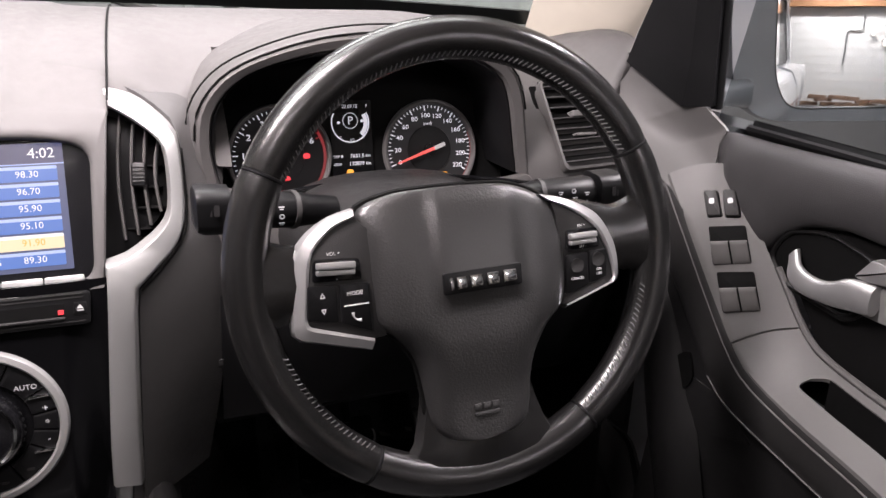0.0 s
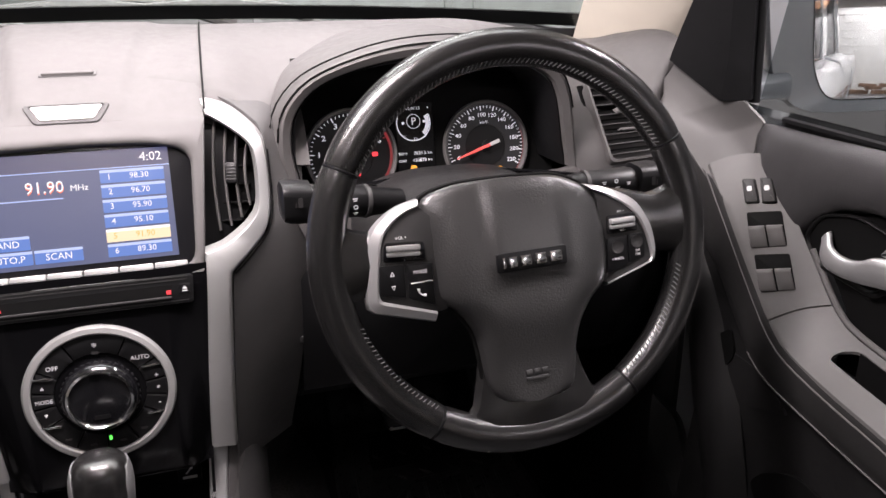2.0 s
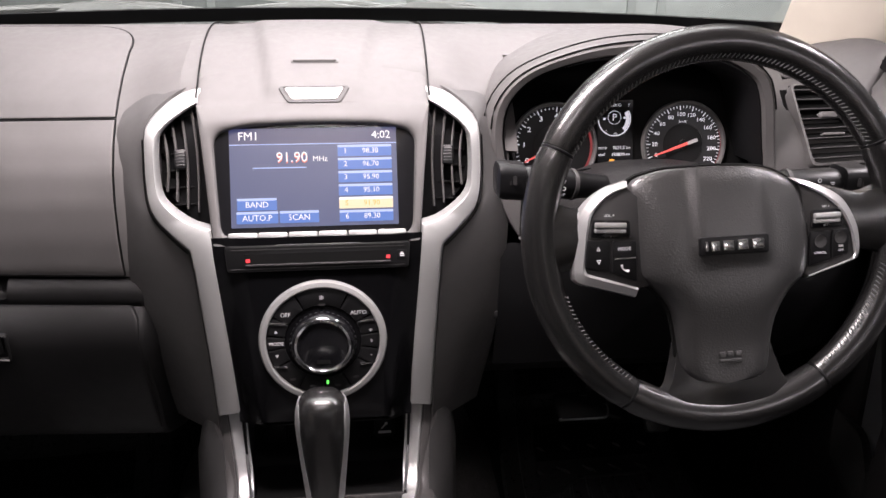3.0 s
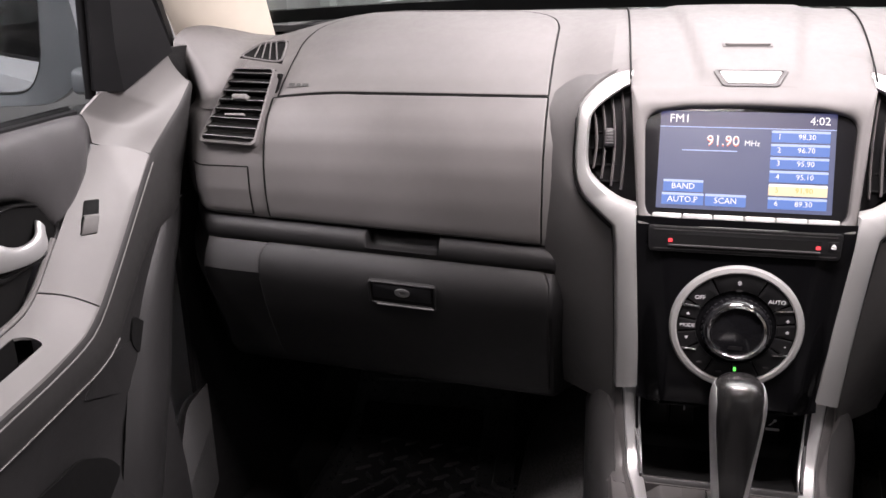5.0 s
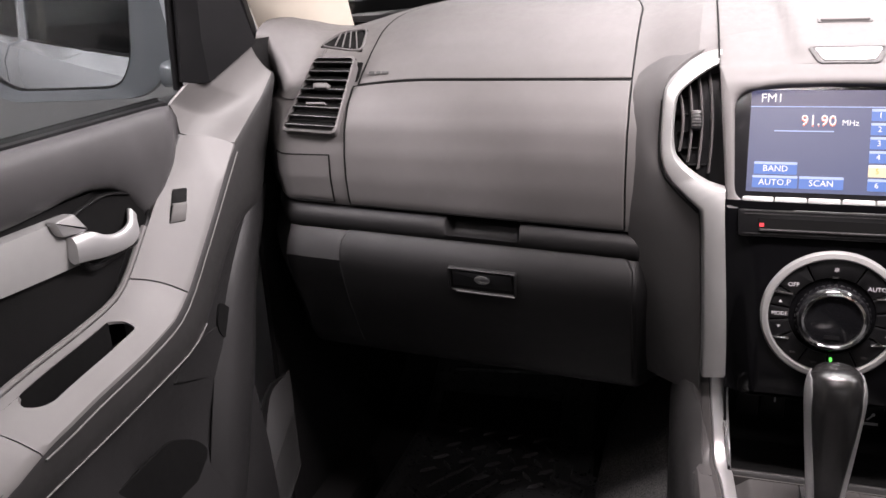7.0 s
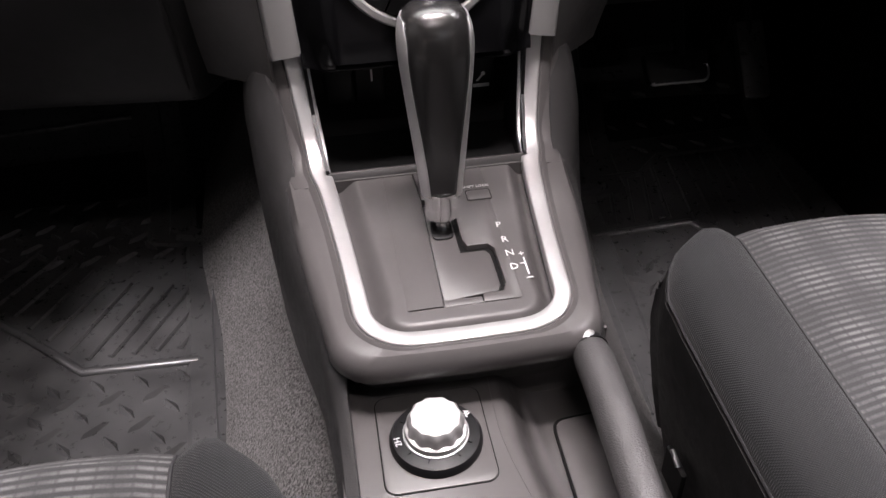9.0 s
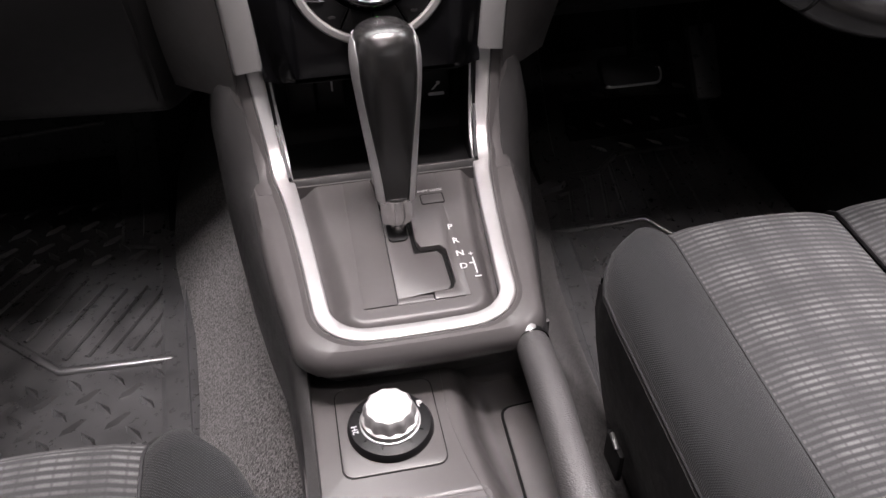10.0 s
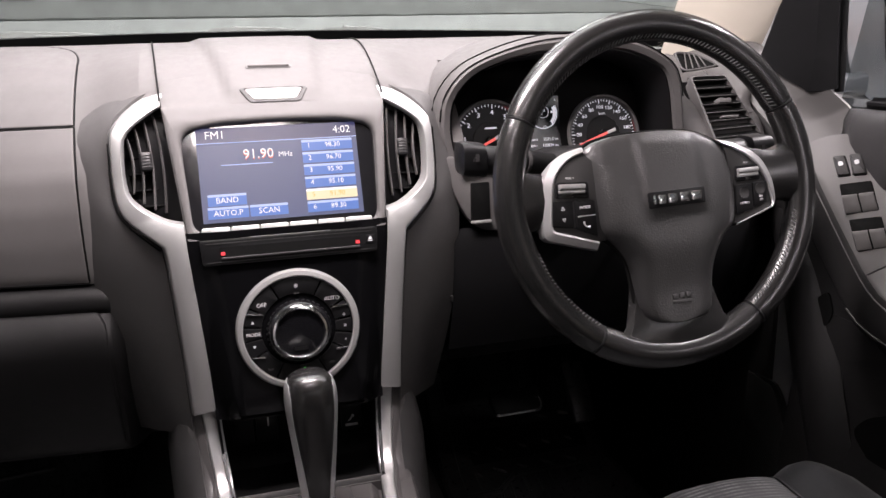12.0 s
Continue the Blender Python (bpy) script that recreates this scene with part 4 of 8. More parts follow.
def gauge(name, x, z, r, start, end, labels, minor, needle, red_from, label, font=0.0066):
    u, v = on_face(x, z)
    m = FACE @ Matrix.Translation((u, v, 0.001))
    g = part(name, turned([(r * 1.055, 0), (r * 1.055, 0.0045), (r * 1.03, 0.0062), (r * 0.99, 0.0060), (r * 0.965, 0.0045), (r * 0.955, 0.0012)], 64, m, caps=False), DOORGREY, cluster, label)
    part("gauge_plate", turned([(r * 0.957, 0.0006), (r * 0.6, 0.0007), (0, 0.0007)], 48, m, caps=False), plastic("gauge_face", (0.012, 0.012, 0.013), 0.45, depth=0) if name == "speedometer" else BLACK, g)
    part("gauge_centre", turned([(r * 0.50, 0.0008), (r * 0.49, 0.0016), (0, 0.0016)], 40, m, caps=False), BLACK, g)
    n = len(labels)
    for k in range(minor + 1):
        a = radians(start + (end - start) * k / minor)
        long = k % (minor // (n - 1)) == 0
        mm = m @ Matrix.Rotation(a, 4, "Z") @ Matrix.Translation((r * (0.875 if long else 0.90), 0, 0))
        red = k / minor >= red_from
        part("tick", plate(rrect(r * (0.11 if long else 0.055), 0.0011 if long else 0.0007, 0.0002, 1), 0.0006, 0, 0.002, mm), REDDIM if red else WHITE, g)
    for k, s in enumerate(labels):
        a = radians(start + (end - start) * k / (n - 1))
        lettering("number", s, font, m @ Matrix.Translation((r * 0.72 * math.cos(a), r * 0.72 * math.sin(a), 0.0018)), WHITE, g, squeeze=1.15, weight=0.010)
    arc = [(math.radians(start + (end - start) * t)) for t in np.linspace(0.78, 1.06, 24)]
    rows = [[(r * q * math.cos(a), r * q * math.sin(a), 0.0016) for q in (0.942, 0.952)] for a in arc]
    bm = loft(rows, thick=0.0004)
    bm.transform(m)
    part("scale_line", bm, REDDIM, g)
    a = radians(needle)
    mm = m @ Matrix.Rotation(a, 4, "Z")
    part("needle", plate([(-0.012, -0.0016), (0.0, -0.0018), (r * 0.80, -0.0007), (r * 0.80, 0.0007), (0.0, 0.0018), (-0.012, 0.0016)], 0.0012, 0.0003, 0.0075, mm), glow("needle_red", (1.0, 0.16, 0.13), 0.7, (0.5, 0.05, 0.05)) if name == "speedometer" else bpy.data.materials["needle_red"], g, "red needle")
    part("needle_tail", plate(rrect(0.013, 0.0042, 0.001, 2, -0.010, 0), 0.0012, 0.0003, 0.0082, mm), PRINT, g)
    part("hub", turned([(0.0062, 0.001), (0.0062, 0.0066), (0.005, 0.0074), (0, 0.0074)], 24, m, caps=False), BLACK, g)
    return g


gauge("speedometer", 0.4415, 0.7045, 0.0505, 200, -30, ["0", "20", "40", "60", "80", "100", "120", "140", "160", "180", "200", "220"], 44, 199, 2.0, "round speedometer with white numbers to 220")
lettering("unit", "km/h", 0.005, FACE @ Matrix.Translation((*on_face(0.4405, 0.7315), 0.003)), WHITE, cluster)
gauge("rev_counter", 0.2795, 0.7045, 0.0505, 206, 24, ["0", "1", "2", "3", "4", "5", "6"], 30, 206, 0.86, "round rev counter with a red zone", 0.0085)
mm = FACE @ Matrix.Translation((*on_face(0.2795, 0.7045), 0.001))
rows = [[(0.0505 * q * math.cos(a), 0.0505 * q * math.sin(a), 0.0026) for q in (0.89, 0.945)] for a in np.radians(np.linspace(30, -38, 20))]
bm = loft(rows, thick=0.0004)
bm.transform(mm)
part("red_zone", bm, REDDIM, cluster, "red zone of the rev counter")
part("unit_marks", plate(rrect(0.016, 0.0022, 0.0005, 2, 0.0, 0.016), 0.0004, 0, 0.003, mm), WHITE, cluster)

info = part("info_display", plate(rrect(0.0445, 0.080, 0.001, 2, *on_face(0.3555, 0.7185)), 0.002, 0, 0.003, FACE), PANELBLACK, cluster, "dark centre display with white figures")
pu, pv = on_face(0.3545, 0.7355)
PM = FACE @ Matrix.Translation((pu, pv, 0.0032))
rows = [[(0.0205 * q * math.cos(a), 0.0205 * q * math.sin(a), 0.0002) for q in (0.94, 1.0)] for a in np.radians(np.linspace(150, 390, 40))]
bm = loft(rows, thick=0.0003)
bm.transform(PM)
part("round_scale", bm, WHITE, info)
rows = [[(0.0205 * q * math.cos(a), 0.0205 * q * math.sin(a), 0.0002) for q in (0.70, 0.92)] for a in np.radians(np.linspace(-48, 30, 18))]
bm = loft(rows, thick=0.0003)
bm.transform(PM)
part("level_band", bm, WHITE, info)
part("gear_ring", turned([(0.0082, 0), (0.0082, 0.0004), (0.0076, 0.0004), (0.0076, 0)], 32, PM @ Matrix.Translation((0, 0.002, 0)), caps=False), WHITE, info)
for string, x, y, size, align in (("P", 0, 0.0018, 0.012, "CENTER"), ("22.09.15", 0, 0.0165, 0.0048, "CENTER"), ("H", -0.0180, 0.0165, 0.0042, "CENTER"), ("F", 0.0180, 0.0165, 0.0042, "CENTER"), ("C", -0.0110, -0.0150, 0.0042, "CENTER"),
                                  ("12", 0.001, -0.0185, 0.0055, "CENTER"), ("E", 0.0130, -0.0150, 0.0042, "CENTER"), ("TRIP B", -0.0205, -0.0345, 0.0038, "LEFT"), ("7631.5", 0.0130, -0.0345, 0.0056, "RIGHT"), ("km", 0.0145, -0.0345, 0.0042, "LEFT"),
                                  ("ODO", -0.0205, -0.0425, 0.0038, "LEFT"), ("130879", 0.0130, -0.0425, 0.0056, "RIGHT"), ("km", 0.0145, -0.0425, 0.0042, "LEFT")):
    lettering("display_text", string, size, PM @ Matrix.Translation((x, y, 0.0003)), WHITE, info, 0.0002, align)
for x, y, w, h, mat in ((-0.003, -0.0505, 0.0085, 0.005, AMBER), (-0.0125, 0.0005, 0.0036, 0.003, WHITE), (0.0125, 0.0015, 0.0036, 0.003, WHITE)):
    part("warning_mark", plate(rpoly([(x - w / 2, y - h / 3), (x - w / 4, y - h / 2), (x + w / 4, y - h / 2), (x + w / 2, y), (x + w / 4, y + h / 2), (x - w / 3, y + h / 2)], h / 5, 2), 0.0004, 0, 0.0006, PM), mat, info)
for x, z, w, h, mat in ((0.3065, 0.7045, 0.0066, 0.0050, RED), (0.2850, 0.6835, 0.0066, 0.0042, RED), (0.2750, 0.6705, 0.014, 0.0030, RED), (0.2620, 0.6675, 0.010, 0.004, AMBER), (0.4560, 0.6775, 0.0085, 0.0055, AMBER), (0.4455, 0.6775, 0.009, 0.0028, RED)):
    u, v = on_face(x, z)
    part("warning_lamp", plate(rpoly([(u - w / 2, v - h / 2), (u + w / 2, v - h / 2), (u + w / 2, v + h / 3), (u + w / 4, v + h / 2), (u - w / 2, v + h / 2)], h / 4, 2), 0.0004, 0, 0.0045, FACE), mat, cluster, "lit warning lamp")
# curved shelf below the gauges, and the fascia round the column
shelf_far = [(0.225 + 0.295 * t, 0.735, 0.664 + 0.004 * math.sin(math.pi * t)) for t in np.linspace(0, 1, 20)]
shelf_near = [(0.214 + 0.318 * t, 0.662, 0.680 + 0.017 * math.sin(math.pi * t)) for t in np.linspace(0, 1, 20)]
part("gauge_shelf", loft([shelf_far, shelf_near, [(x, y - 0.004, z - 0.003) for x, y, z in shelf_near]], thick=0.003), BLACK, dash, "black curved shelf under the gauges")
part("gauge_shelf_edge", tube([(x, y - 0.002, z) for x, y, z in shelf_near], 0.0022, 8), PIANO, dash)
fascia = [(0.196, 0.700), (0.198, 0.675), (0.210, 0.640), (0.226, 0.614), (0.245, 0.602), (0.530, 0.602), (0.538, 0.640), (0.534, 0.690), (0.50, 0.684), (0.372, 0.698), (0.25, 0.684)]
part("driver_fascia", plate([(x - 0.37, z - 0.65) for x, z in rpoly(fascia, 0.012)], 0.012, 0.003, 0.004, facing((0.37, 0.668, 0.65), 4)), DASH, dash, "grey fascia below the instruments")
sw = facing((0.2385, 0.6625, 0.642), 4)
part("fascia_switch", plate(rpoly([(-0.0125, -0.026), (0.0125, -0.026), (0.0125, 0.022), (-0.0115, 0.022)], 0.002), 0.004, 0.0006, 0.0015, sw), VOID, dash)
part("fascia_switch_lip", plate(rrect(0.027, 0.0035, 0.001, 2, 0.0, -0.0265), 0.004, 0.0008, 0.0045, sw), SILVERPAINT, dash)
knee_prof = [(0.676, 0.604), (0.668, 0.585), (0.675, 0.52), (0.70, 0.44), (0.76, 0.40), (0.95, 0.385)]
part("knee_panel", loft([[(x, y + 0.06 * ease((abs(x) - 0.62) / 0.1), z) for y, z in knee_prof] for x in np.linspace(0.205, 0.705, 20)], thick=0.004), BLACK, dash, "black knee panel under the column")
part("knee_slot", plate(rrect(0.10, 0.010, 0.003), 0.006, 0.001, 0.003, facing((0.225, 0.676, 0.515), -14)), SIDE, dash)

# steering column shroud and stalks
col = thing("steering_column", (0.37, 0.58, 0.62), "dark grey plastic steering column shroud behind the wheel", "steering column")
rows = []
for y, w, h, zc in ((0.490, 0.050, 0.036, 0.667), (0.497, 0.062, 0.044, 0.664), (0.54, 0.082, 0.050, 0.658), (0.60, 0.098, 0.054, 0.652), (0.675, 0.110, 0.056, 0.645)):
    ring = []
    for k in range(28):
        a = 2 * math.pi * k / 28
        c, s = math.cos(a), math.sin(a)
        ring.append((0.370 + w * math.copysign(abs(c) ** 0.75, c), y, zc + h * math.copysign(abs(s) ** 0.8, s)))
    rows.append(ring)
part("shroud", loft(rows, closed=True, caps=True), SIDE, col)


def stalk(tip, base, label, name):
    s = thing(name, base, label, "stalk")
    tip, base = Vector(tip), Vector(base)
    d = (tip - base)
    part("arm", tube([base, base + d * 0.20, base + d * 0.30, base + d * 0.70, base + d * 0.76], [0.0130, 0.0145, 0.0165, 0.0175, 0.0150], 20, flat=0.9), BLACK, s)
    part("collar", tube([base + d * 0.30, base + d * 0.335], 0.0178, 20, flat=0.9), DASHDIM, s)
    rows = []
    for t, r in ((0.74, 0.013), (0.76, 0.0185), (0.94, 0.0190), (0.985, 0.0175), (1.0, 0.014)):
        c = base + d * t
        rows.append([c + Vector((0, -r * p, r * 0.95 * q)) for p, q in rrect(2, 2, 0.55, 4)])
    part("end_cap", loft(rows, closed=True, caps=True), BLACK, s, "black squarish turning end of the stalk")
    side = 1 if d.x > 0 else -1
    face = base + d * 0.86 + Vector((0, -0.0188, 0.004))
    m = axes(face, (1, 0, 0), (0, 0.1, 1))
    part("mark", merged(plate(rrect(0.004, 0.0085, 0.0006, 2, 0, 0), 0.0006, 0, 0.0008, m), plate(rrect(0.0012, 0.0085, 0.0004, 2, 0.0042 * side, 0), 0.0006, 0, 0.0008, m)), SIDE, s)
    for k, (t, z) in enumerate(((0.42, 0.006), (0.42, -0.001), (0.42, -0.008), (0.53, 0.007), (0.54, 0.0), (0.53, -0.007), (0.64, 0.004), (0.64, -0.005))):
        c = base + d * t
        m = axes(c + Vector((0, -math.sqrt(0.0176 ** 2 - (z * 1.1) ** 2) * 1.0, z * 0.95)), (1, 0, 0), (0, z * 40, 1))
        if k % 2:
            part("icon", turned([(0.0013, 0.0002), (0.0022, 0.0004), (0.0022, 0.0006), (0.0013, 0.0006)], 12, m, caps=False), PRINT, s)
        else:
            part("icon", merged(plate(rrect(0.0046, 0.0009, 0.0003, 2, 0, 0.0008), 0.0005, 0, 0.0006, m), plate(rrect(0.0030, 0.0009, 0.0003, 2, 0, -0.0010), 0.0005, 0, 0.0006, m)), PRINT, s)
    return s


stalk((0.176, 0.552, 0.7125), (0.292, 0.572, 0.697), "black wiper stalk with printed white symbols", "wiper_stalk")
stalk((0.5650, 0.556, 0.7000), (0.450, 0.572, 0.694), "black light stalk with printed white symbols", "light_stalk")

# ---- steering wheel ----
wheel = thing("steering_wheel", (0.3704, 0.465, 0.680), "black leather steering wheel with silver spoke trims, worn shiny", "steering wheel")
WHEEL = facing((0.3704, 0.465, 0.680), 13.7) @ Matrix.Rotation(radians(2.0), 4, "Z")
RIM_R, RIM_T = 0.1700, 0.0155


def rim_piece(a0, a1, name, label, gap=0.5, swell=0.0):
    n = max(6, int(abs(a1 - a0) / 3))
    rows = []
    for k in range(n + 1):
        t = k / n
        a = radians(a0 + gap + (a1 - a0 - 2 * gap) * t)
        end = min(t, 1 - t) * abs(a1 - a0)
        pinch = 1 - 0.05 * math.exp(-(end / 1.2) ** 2)
        ring = []
        for j in range(20):
            b = 2 * math.pi * j / 20
            rr = RIM_T * pinch * (1 + 0.10 * math.cos(2 * b) * 0.5)
            ring.append(((RIM_R + rr * math.cos(b)) * math.cos(a), (RIM_R + rr * math.cos(b)) * math.sin(a), rr * 1.02 * math.sin(b)))
        rows.append(ring)
    bm = loft(rows, closed=True, caps=True)
    bm.transform(WHEEL)
    return part(name, bm, LEATHER, wheel, label)


UL, UR, LL, LR = 151.5, 26.5, 237.0, 303.0
part_top = rim_piece(UR, UL, "rim_top", "black leather upper rim")
part_left = rim_piece(UL, LL, "rim_side", "worn shiny black leather rim")
part_right = rim_piece(LR - 360, UR, "rim_side", "black leather rim")
part_low = rim_piece(LL, LR, "rim_bottom", "creased black leather lower rim")
for a in (UL, UR, LL, LR):
    bm = turned([(RIM_T * 0.93, -0.0012), (RIM_T * 0.99, -0.0006), (RIM_T * 0.99, 0.0006), (RIM_T * 0.93, 0.0012)], 20)
    bm.transform(WHEEL @ Matrix.Rotation(radians(a), 4, "Z") @ Matrix.Translation((RIM_R, 0, 0)) @ Matrix.Rotation(radians(90), 4, "X"))
    part("rim_seam", bm, BLACK, wheel)


def stitches(a0, a1):
    bms, a = [], a0
    while a < a1:
        t = radians(a)
        c = Vector(((RIM_R - RIM_T * 0.82) * math.cos(t), (RIM_R - RIM_T * 0.82) * math.sin(t), RIM_T * 0.60))
        d = Vector((-math.sin(t), math.cos(t), 0))
        r = Vector((math.cos(t), math.sin(t), 0.7))
        p, q = c + d * 0.0012 - r * 0.0018, c - d * 0.0012 + r * 0.0018
        bms.append(tube([p, (p + q) / 2 + Vector((0, 0, 0.0006)), q], 0.0005, 5))
        a += 1.55
    bm = merged(*bms)
    bm.transform(WHEEL)
    return bm


for a0, a1, host in ((UR + 2, UL - 2, part_top), (198, LL - 2, part_left), (LR - 358, -14, part_right)):
    tagged(part("stitching", stitches(a0, a1), STITCH, host, "grey thread stitching along the inner edge"), kind="stuff")


def tab_arm(points, widths, name, depth=0.013):
    """A flat rounded spoke that follows points on the wheel's plane."""
    rows = []
    pts = curve_through(points, 12)
    ws = np.interp(np.linspace(0, 1, 12), np.linspace(0, 1, len(widths)), widths)
    for i, p in enumerate(pts):
        p, q0, q1 = Vector(p), Vector(pts[max(i - 1, 0)]), Vector(pts[min(i + 1, 11)])
        d = (q1 - q0).normalized()
        s = d.cross(Vector((0, 0, 1))).normalized()
        w = ws[i]
        rows.append([p + s * w * c + Vector((0, 0, depth * h)) for c, h in ((-1, -0.2), (-0.92, 0.5), (-0.6, 0.92), (0, 1.0), (0.6, 0.92), (0.92, 0.5), (1, -0.2), (0.7, -0.8), (-0.7, -0.8))])
    bm = loft(rows, closed=True, caps=True)
    bm.transform(WHEEL)
    return part(name, bm, LEATHER, wheel, "black leather spoke")


for s in (-1, 1):
    tab_arm([(s * 0.080, 0.000, -0.008), (s * 0.115, 0.001, -0.006), (s * 0.140, 0.002, -0.003), (s * 0.164, 0.003, -0.001)], [0.040, 0.036, 0.027, 0.036], "spoke")
tab_arm([(0.0, -0.085, -0.006), (0.0, -0.118, -0.003), (0.0, -0.142, 0.0), (0.0, -0.165, -0.001)], [0.045, 0.050, 0.058, 0.085], "lower_spoke", 0.012)

# airbag cover, domed, with a raised field for the badge
edge_l = [(-0.002, 0.0600), (-0.038, 0.0600), (-0.0645, 0.0580), (-0.0890, 0.0480), (-0.0870, 0.018), (-0.0850, -0.0114), (-0.0825, -0.0351), (-0.0665, -0.0486), (-0.0527, -0.0686), (-0.0475, -0.0965), (-0.0445, -0.120), (-0.034, -0.1335), (-0.004, -0.137)]
edge_r = [(-0.002, 0.0600), (0.036, 0.0570), (0.0600, 0.0480), (0.0745, 0.0370), (0.0800, 0.0188), (0.0832, -0.0046), (0.0795, -0.0400), (0.0630, -0.0571), (0.0500, -0.0779), (0.0440, -0.100), (0.0415, -0.120), (0.034, -0.1340), (-0.004, -0.137)]
rows = []
edge_l, edge_r = curve_through(edge_l, 46), curve_through(edge_r, 46)
for t in np.linspace(-1, 1, 41):
    row = []
    for a, b in zip(edge_l, edge_r):
        x, v = lerp(a, b, (t + 1) / 2)
        h = 0.004 + 0.0195 * (1 - abs(t) ** 6) * (1.0 - 0.30 * ease((-v - 0.05) / 0.06)) * (1 - 0.80 * (max(0.0, v + 0.030) / 0.092) ** 2)
        h += 0.0040 * ease((0.040 - abs(x)) / 0.014) * ease((v + 0.027) / 0.010) * ease((0.066 - v) / 0.02)
        row.append((x, v, h if abs(t) < 1 else -0.004))
    rows.append(row)
bm = loft(rows)
bm.transform(WHEEL)
cover = part("airbag_cover", bm, AIRBAG, wheel, "black grained airbag cover, slightly scuffed", angle=60)
bm = tube([(x, v, -0.001) for x, v in edge_l + edge_r[::-1]], 0.0024, 6)
bm.transform(WHEEL)
part("cover_joint", bm, VOID, cover)
EMB = WHEEL @ Matrix.Translation((-0.0005, -0.0100, 0.0272))
part("badge_field", plate(rrect(0.064, 0.0165, 0.002), 0.003, 0.0008, 0.0006, EMB), BLACK, cover)
# the badge: plain chrome shapes in place of the maker's name
for x, w in ((-0.0265, 0.0035), (-0.0185, 0.0085), (-0.0065, 0.0105), (0.0070, 0.0105), (0.0210, 0.0115)):
    part("badge_bar", plate(rrect(w, 0.0095, 0.0012, 2, x, 0), 0.002, 0.0009, 0.0024, EMB), CHROME, cover, "plain chrome badge shape")
horn = WHEEL @ Matrix.Translation((-0.001, -0.050, 0.0215))
part("horn_mark", merged(plate(rrect(0.008, 0.0042, 0.0012, 2), 0.001, 0.0003, 0.0008, horn), plate(rrect(0.003, 0.006, 0.001, 2, -0.004), 0.001, 0.0003, 0.0008, horn)), BLACK, cover)
srs = WHEEL @ Matrix.Translation((-0.002, -0.1130, 0.0180))
part("embossed_marks", merged(*[plate(rrect(w, 0.005, 0.0008, 2, x, 0.003), 0.001, 0.0004, 0.0008, srs) for w, x in ((0.006, -0.0075), (0.006, 0.0), (0.006, 0.0075))],
                              plate(rrect(0.021, 0.0032, 0.0008, 2, 0, -0.0028), 0.001, 0.0004, 0.0008, srs)), AIRBAG, cover)


POD_L = dict(outer=[(-0.0900, 0.0515), (-0.1090, 0.0465), (-0.1260, 0.0360), (-0.1360, 0.0220), (-0.1400, -0.0030), (-0.1425, -0.0280), (-0.1400, -0.0370), (-0.1250, -0.0420), (-0.0860, -0.0535)],
             inner=[(-0.0905, 0.0455), (-0.1050, 0.0405), (-0.1170, 0.0310), (-0.1245, 0.0200), (-0.1285, -0.0020), (-0.1315, -0.0240), (-0.1290, -0.0290), (-0.1190, -0.0325), (-0.0835, -0.0445)],
             frame=[(-0.1256, 0.0030), (-0.0890, 0.0005), (-0.0893, 0.0165), (-0.1230, 0.0192)], rocker=(-0.1078, 0.0112, 0.0285, -4.0),
             keys=[[(-0.1318, -0.0235), (-0.1090, -0.0285), (-0.1080, -0.0005), (-0.1292, 0.0010)], [(-0.1068, -0.0290), (-0.0845, -0.0390), (-0.0840, -0.0020), (-0.1062, -0.0008)]])
POD_R = dict(outer=[(0.0600, 0.0465), (0.0780, 0.0425), (0.0960, 0.0355), (0.1140, 0.0240), (0.1263, 0.0040), (0.1300, -0.0154), (0.1285, -0.0290), (0.1220, -0.0345), (0.0773, -0.0475)],
             inner=[(0.0700, 0.0400), (0.0840, 0.0335), (0.0990, 0.0240), (0.1110, 0.0120), (0.1190, -0.0050), (0.1222, -0.0180), (0.1235, -0.0285), (0.1190, -0.0325), (0.0785, -0.0448)],
             frame=[(0.0805, -0.0018), (0.1120, -0.0015), (0.1100, 0.0150), (0.0815, 0.0150)], rocker=(0.0955, 0.0076, 0.0250, 0.0),
             keys=[[(0.0780, -0.0365), (0.0990, -0.0315), (0.0997, -0.0045), (0.0800, -0.0048)], [(0.1005, -0.0305), (0.1165, -0.0265), (0.1185, -0.0040), (0.1013, -0.0042)]])


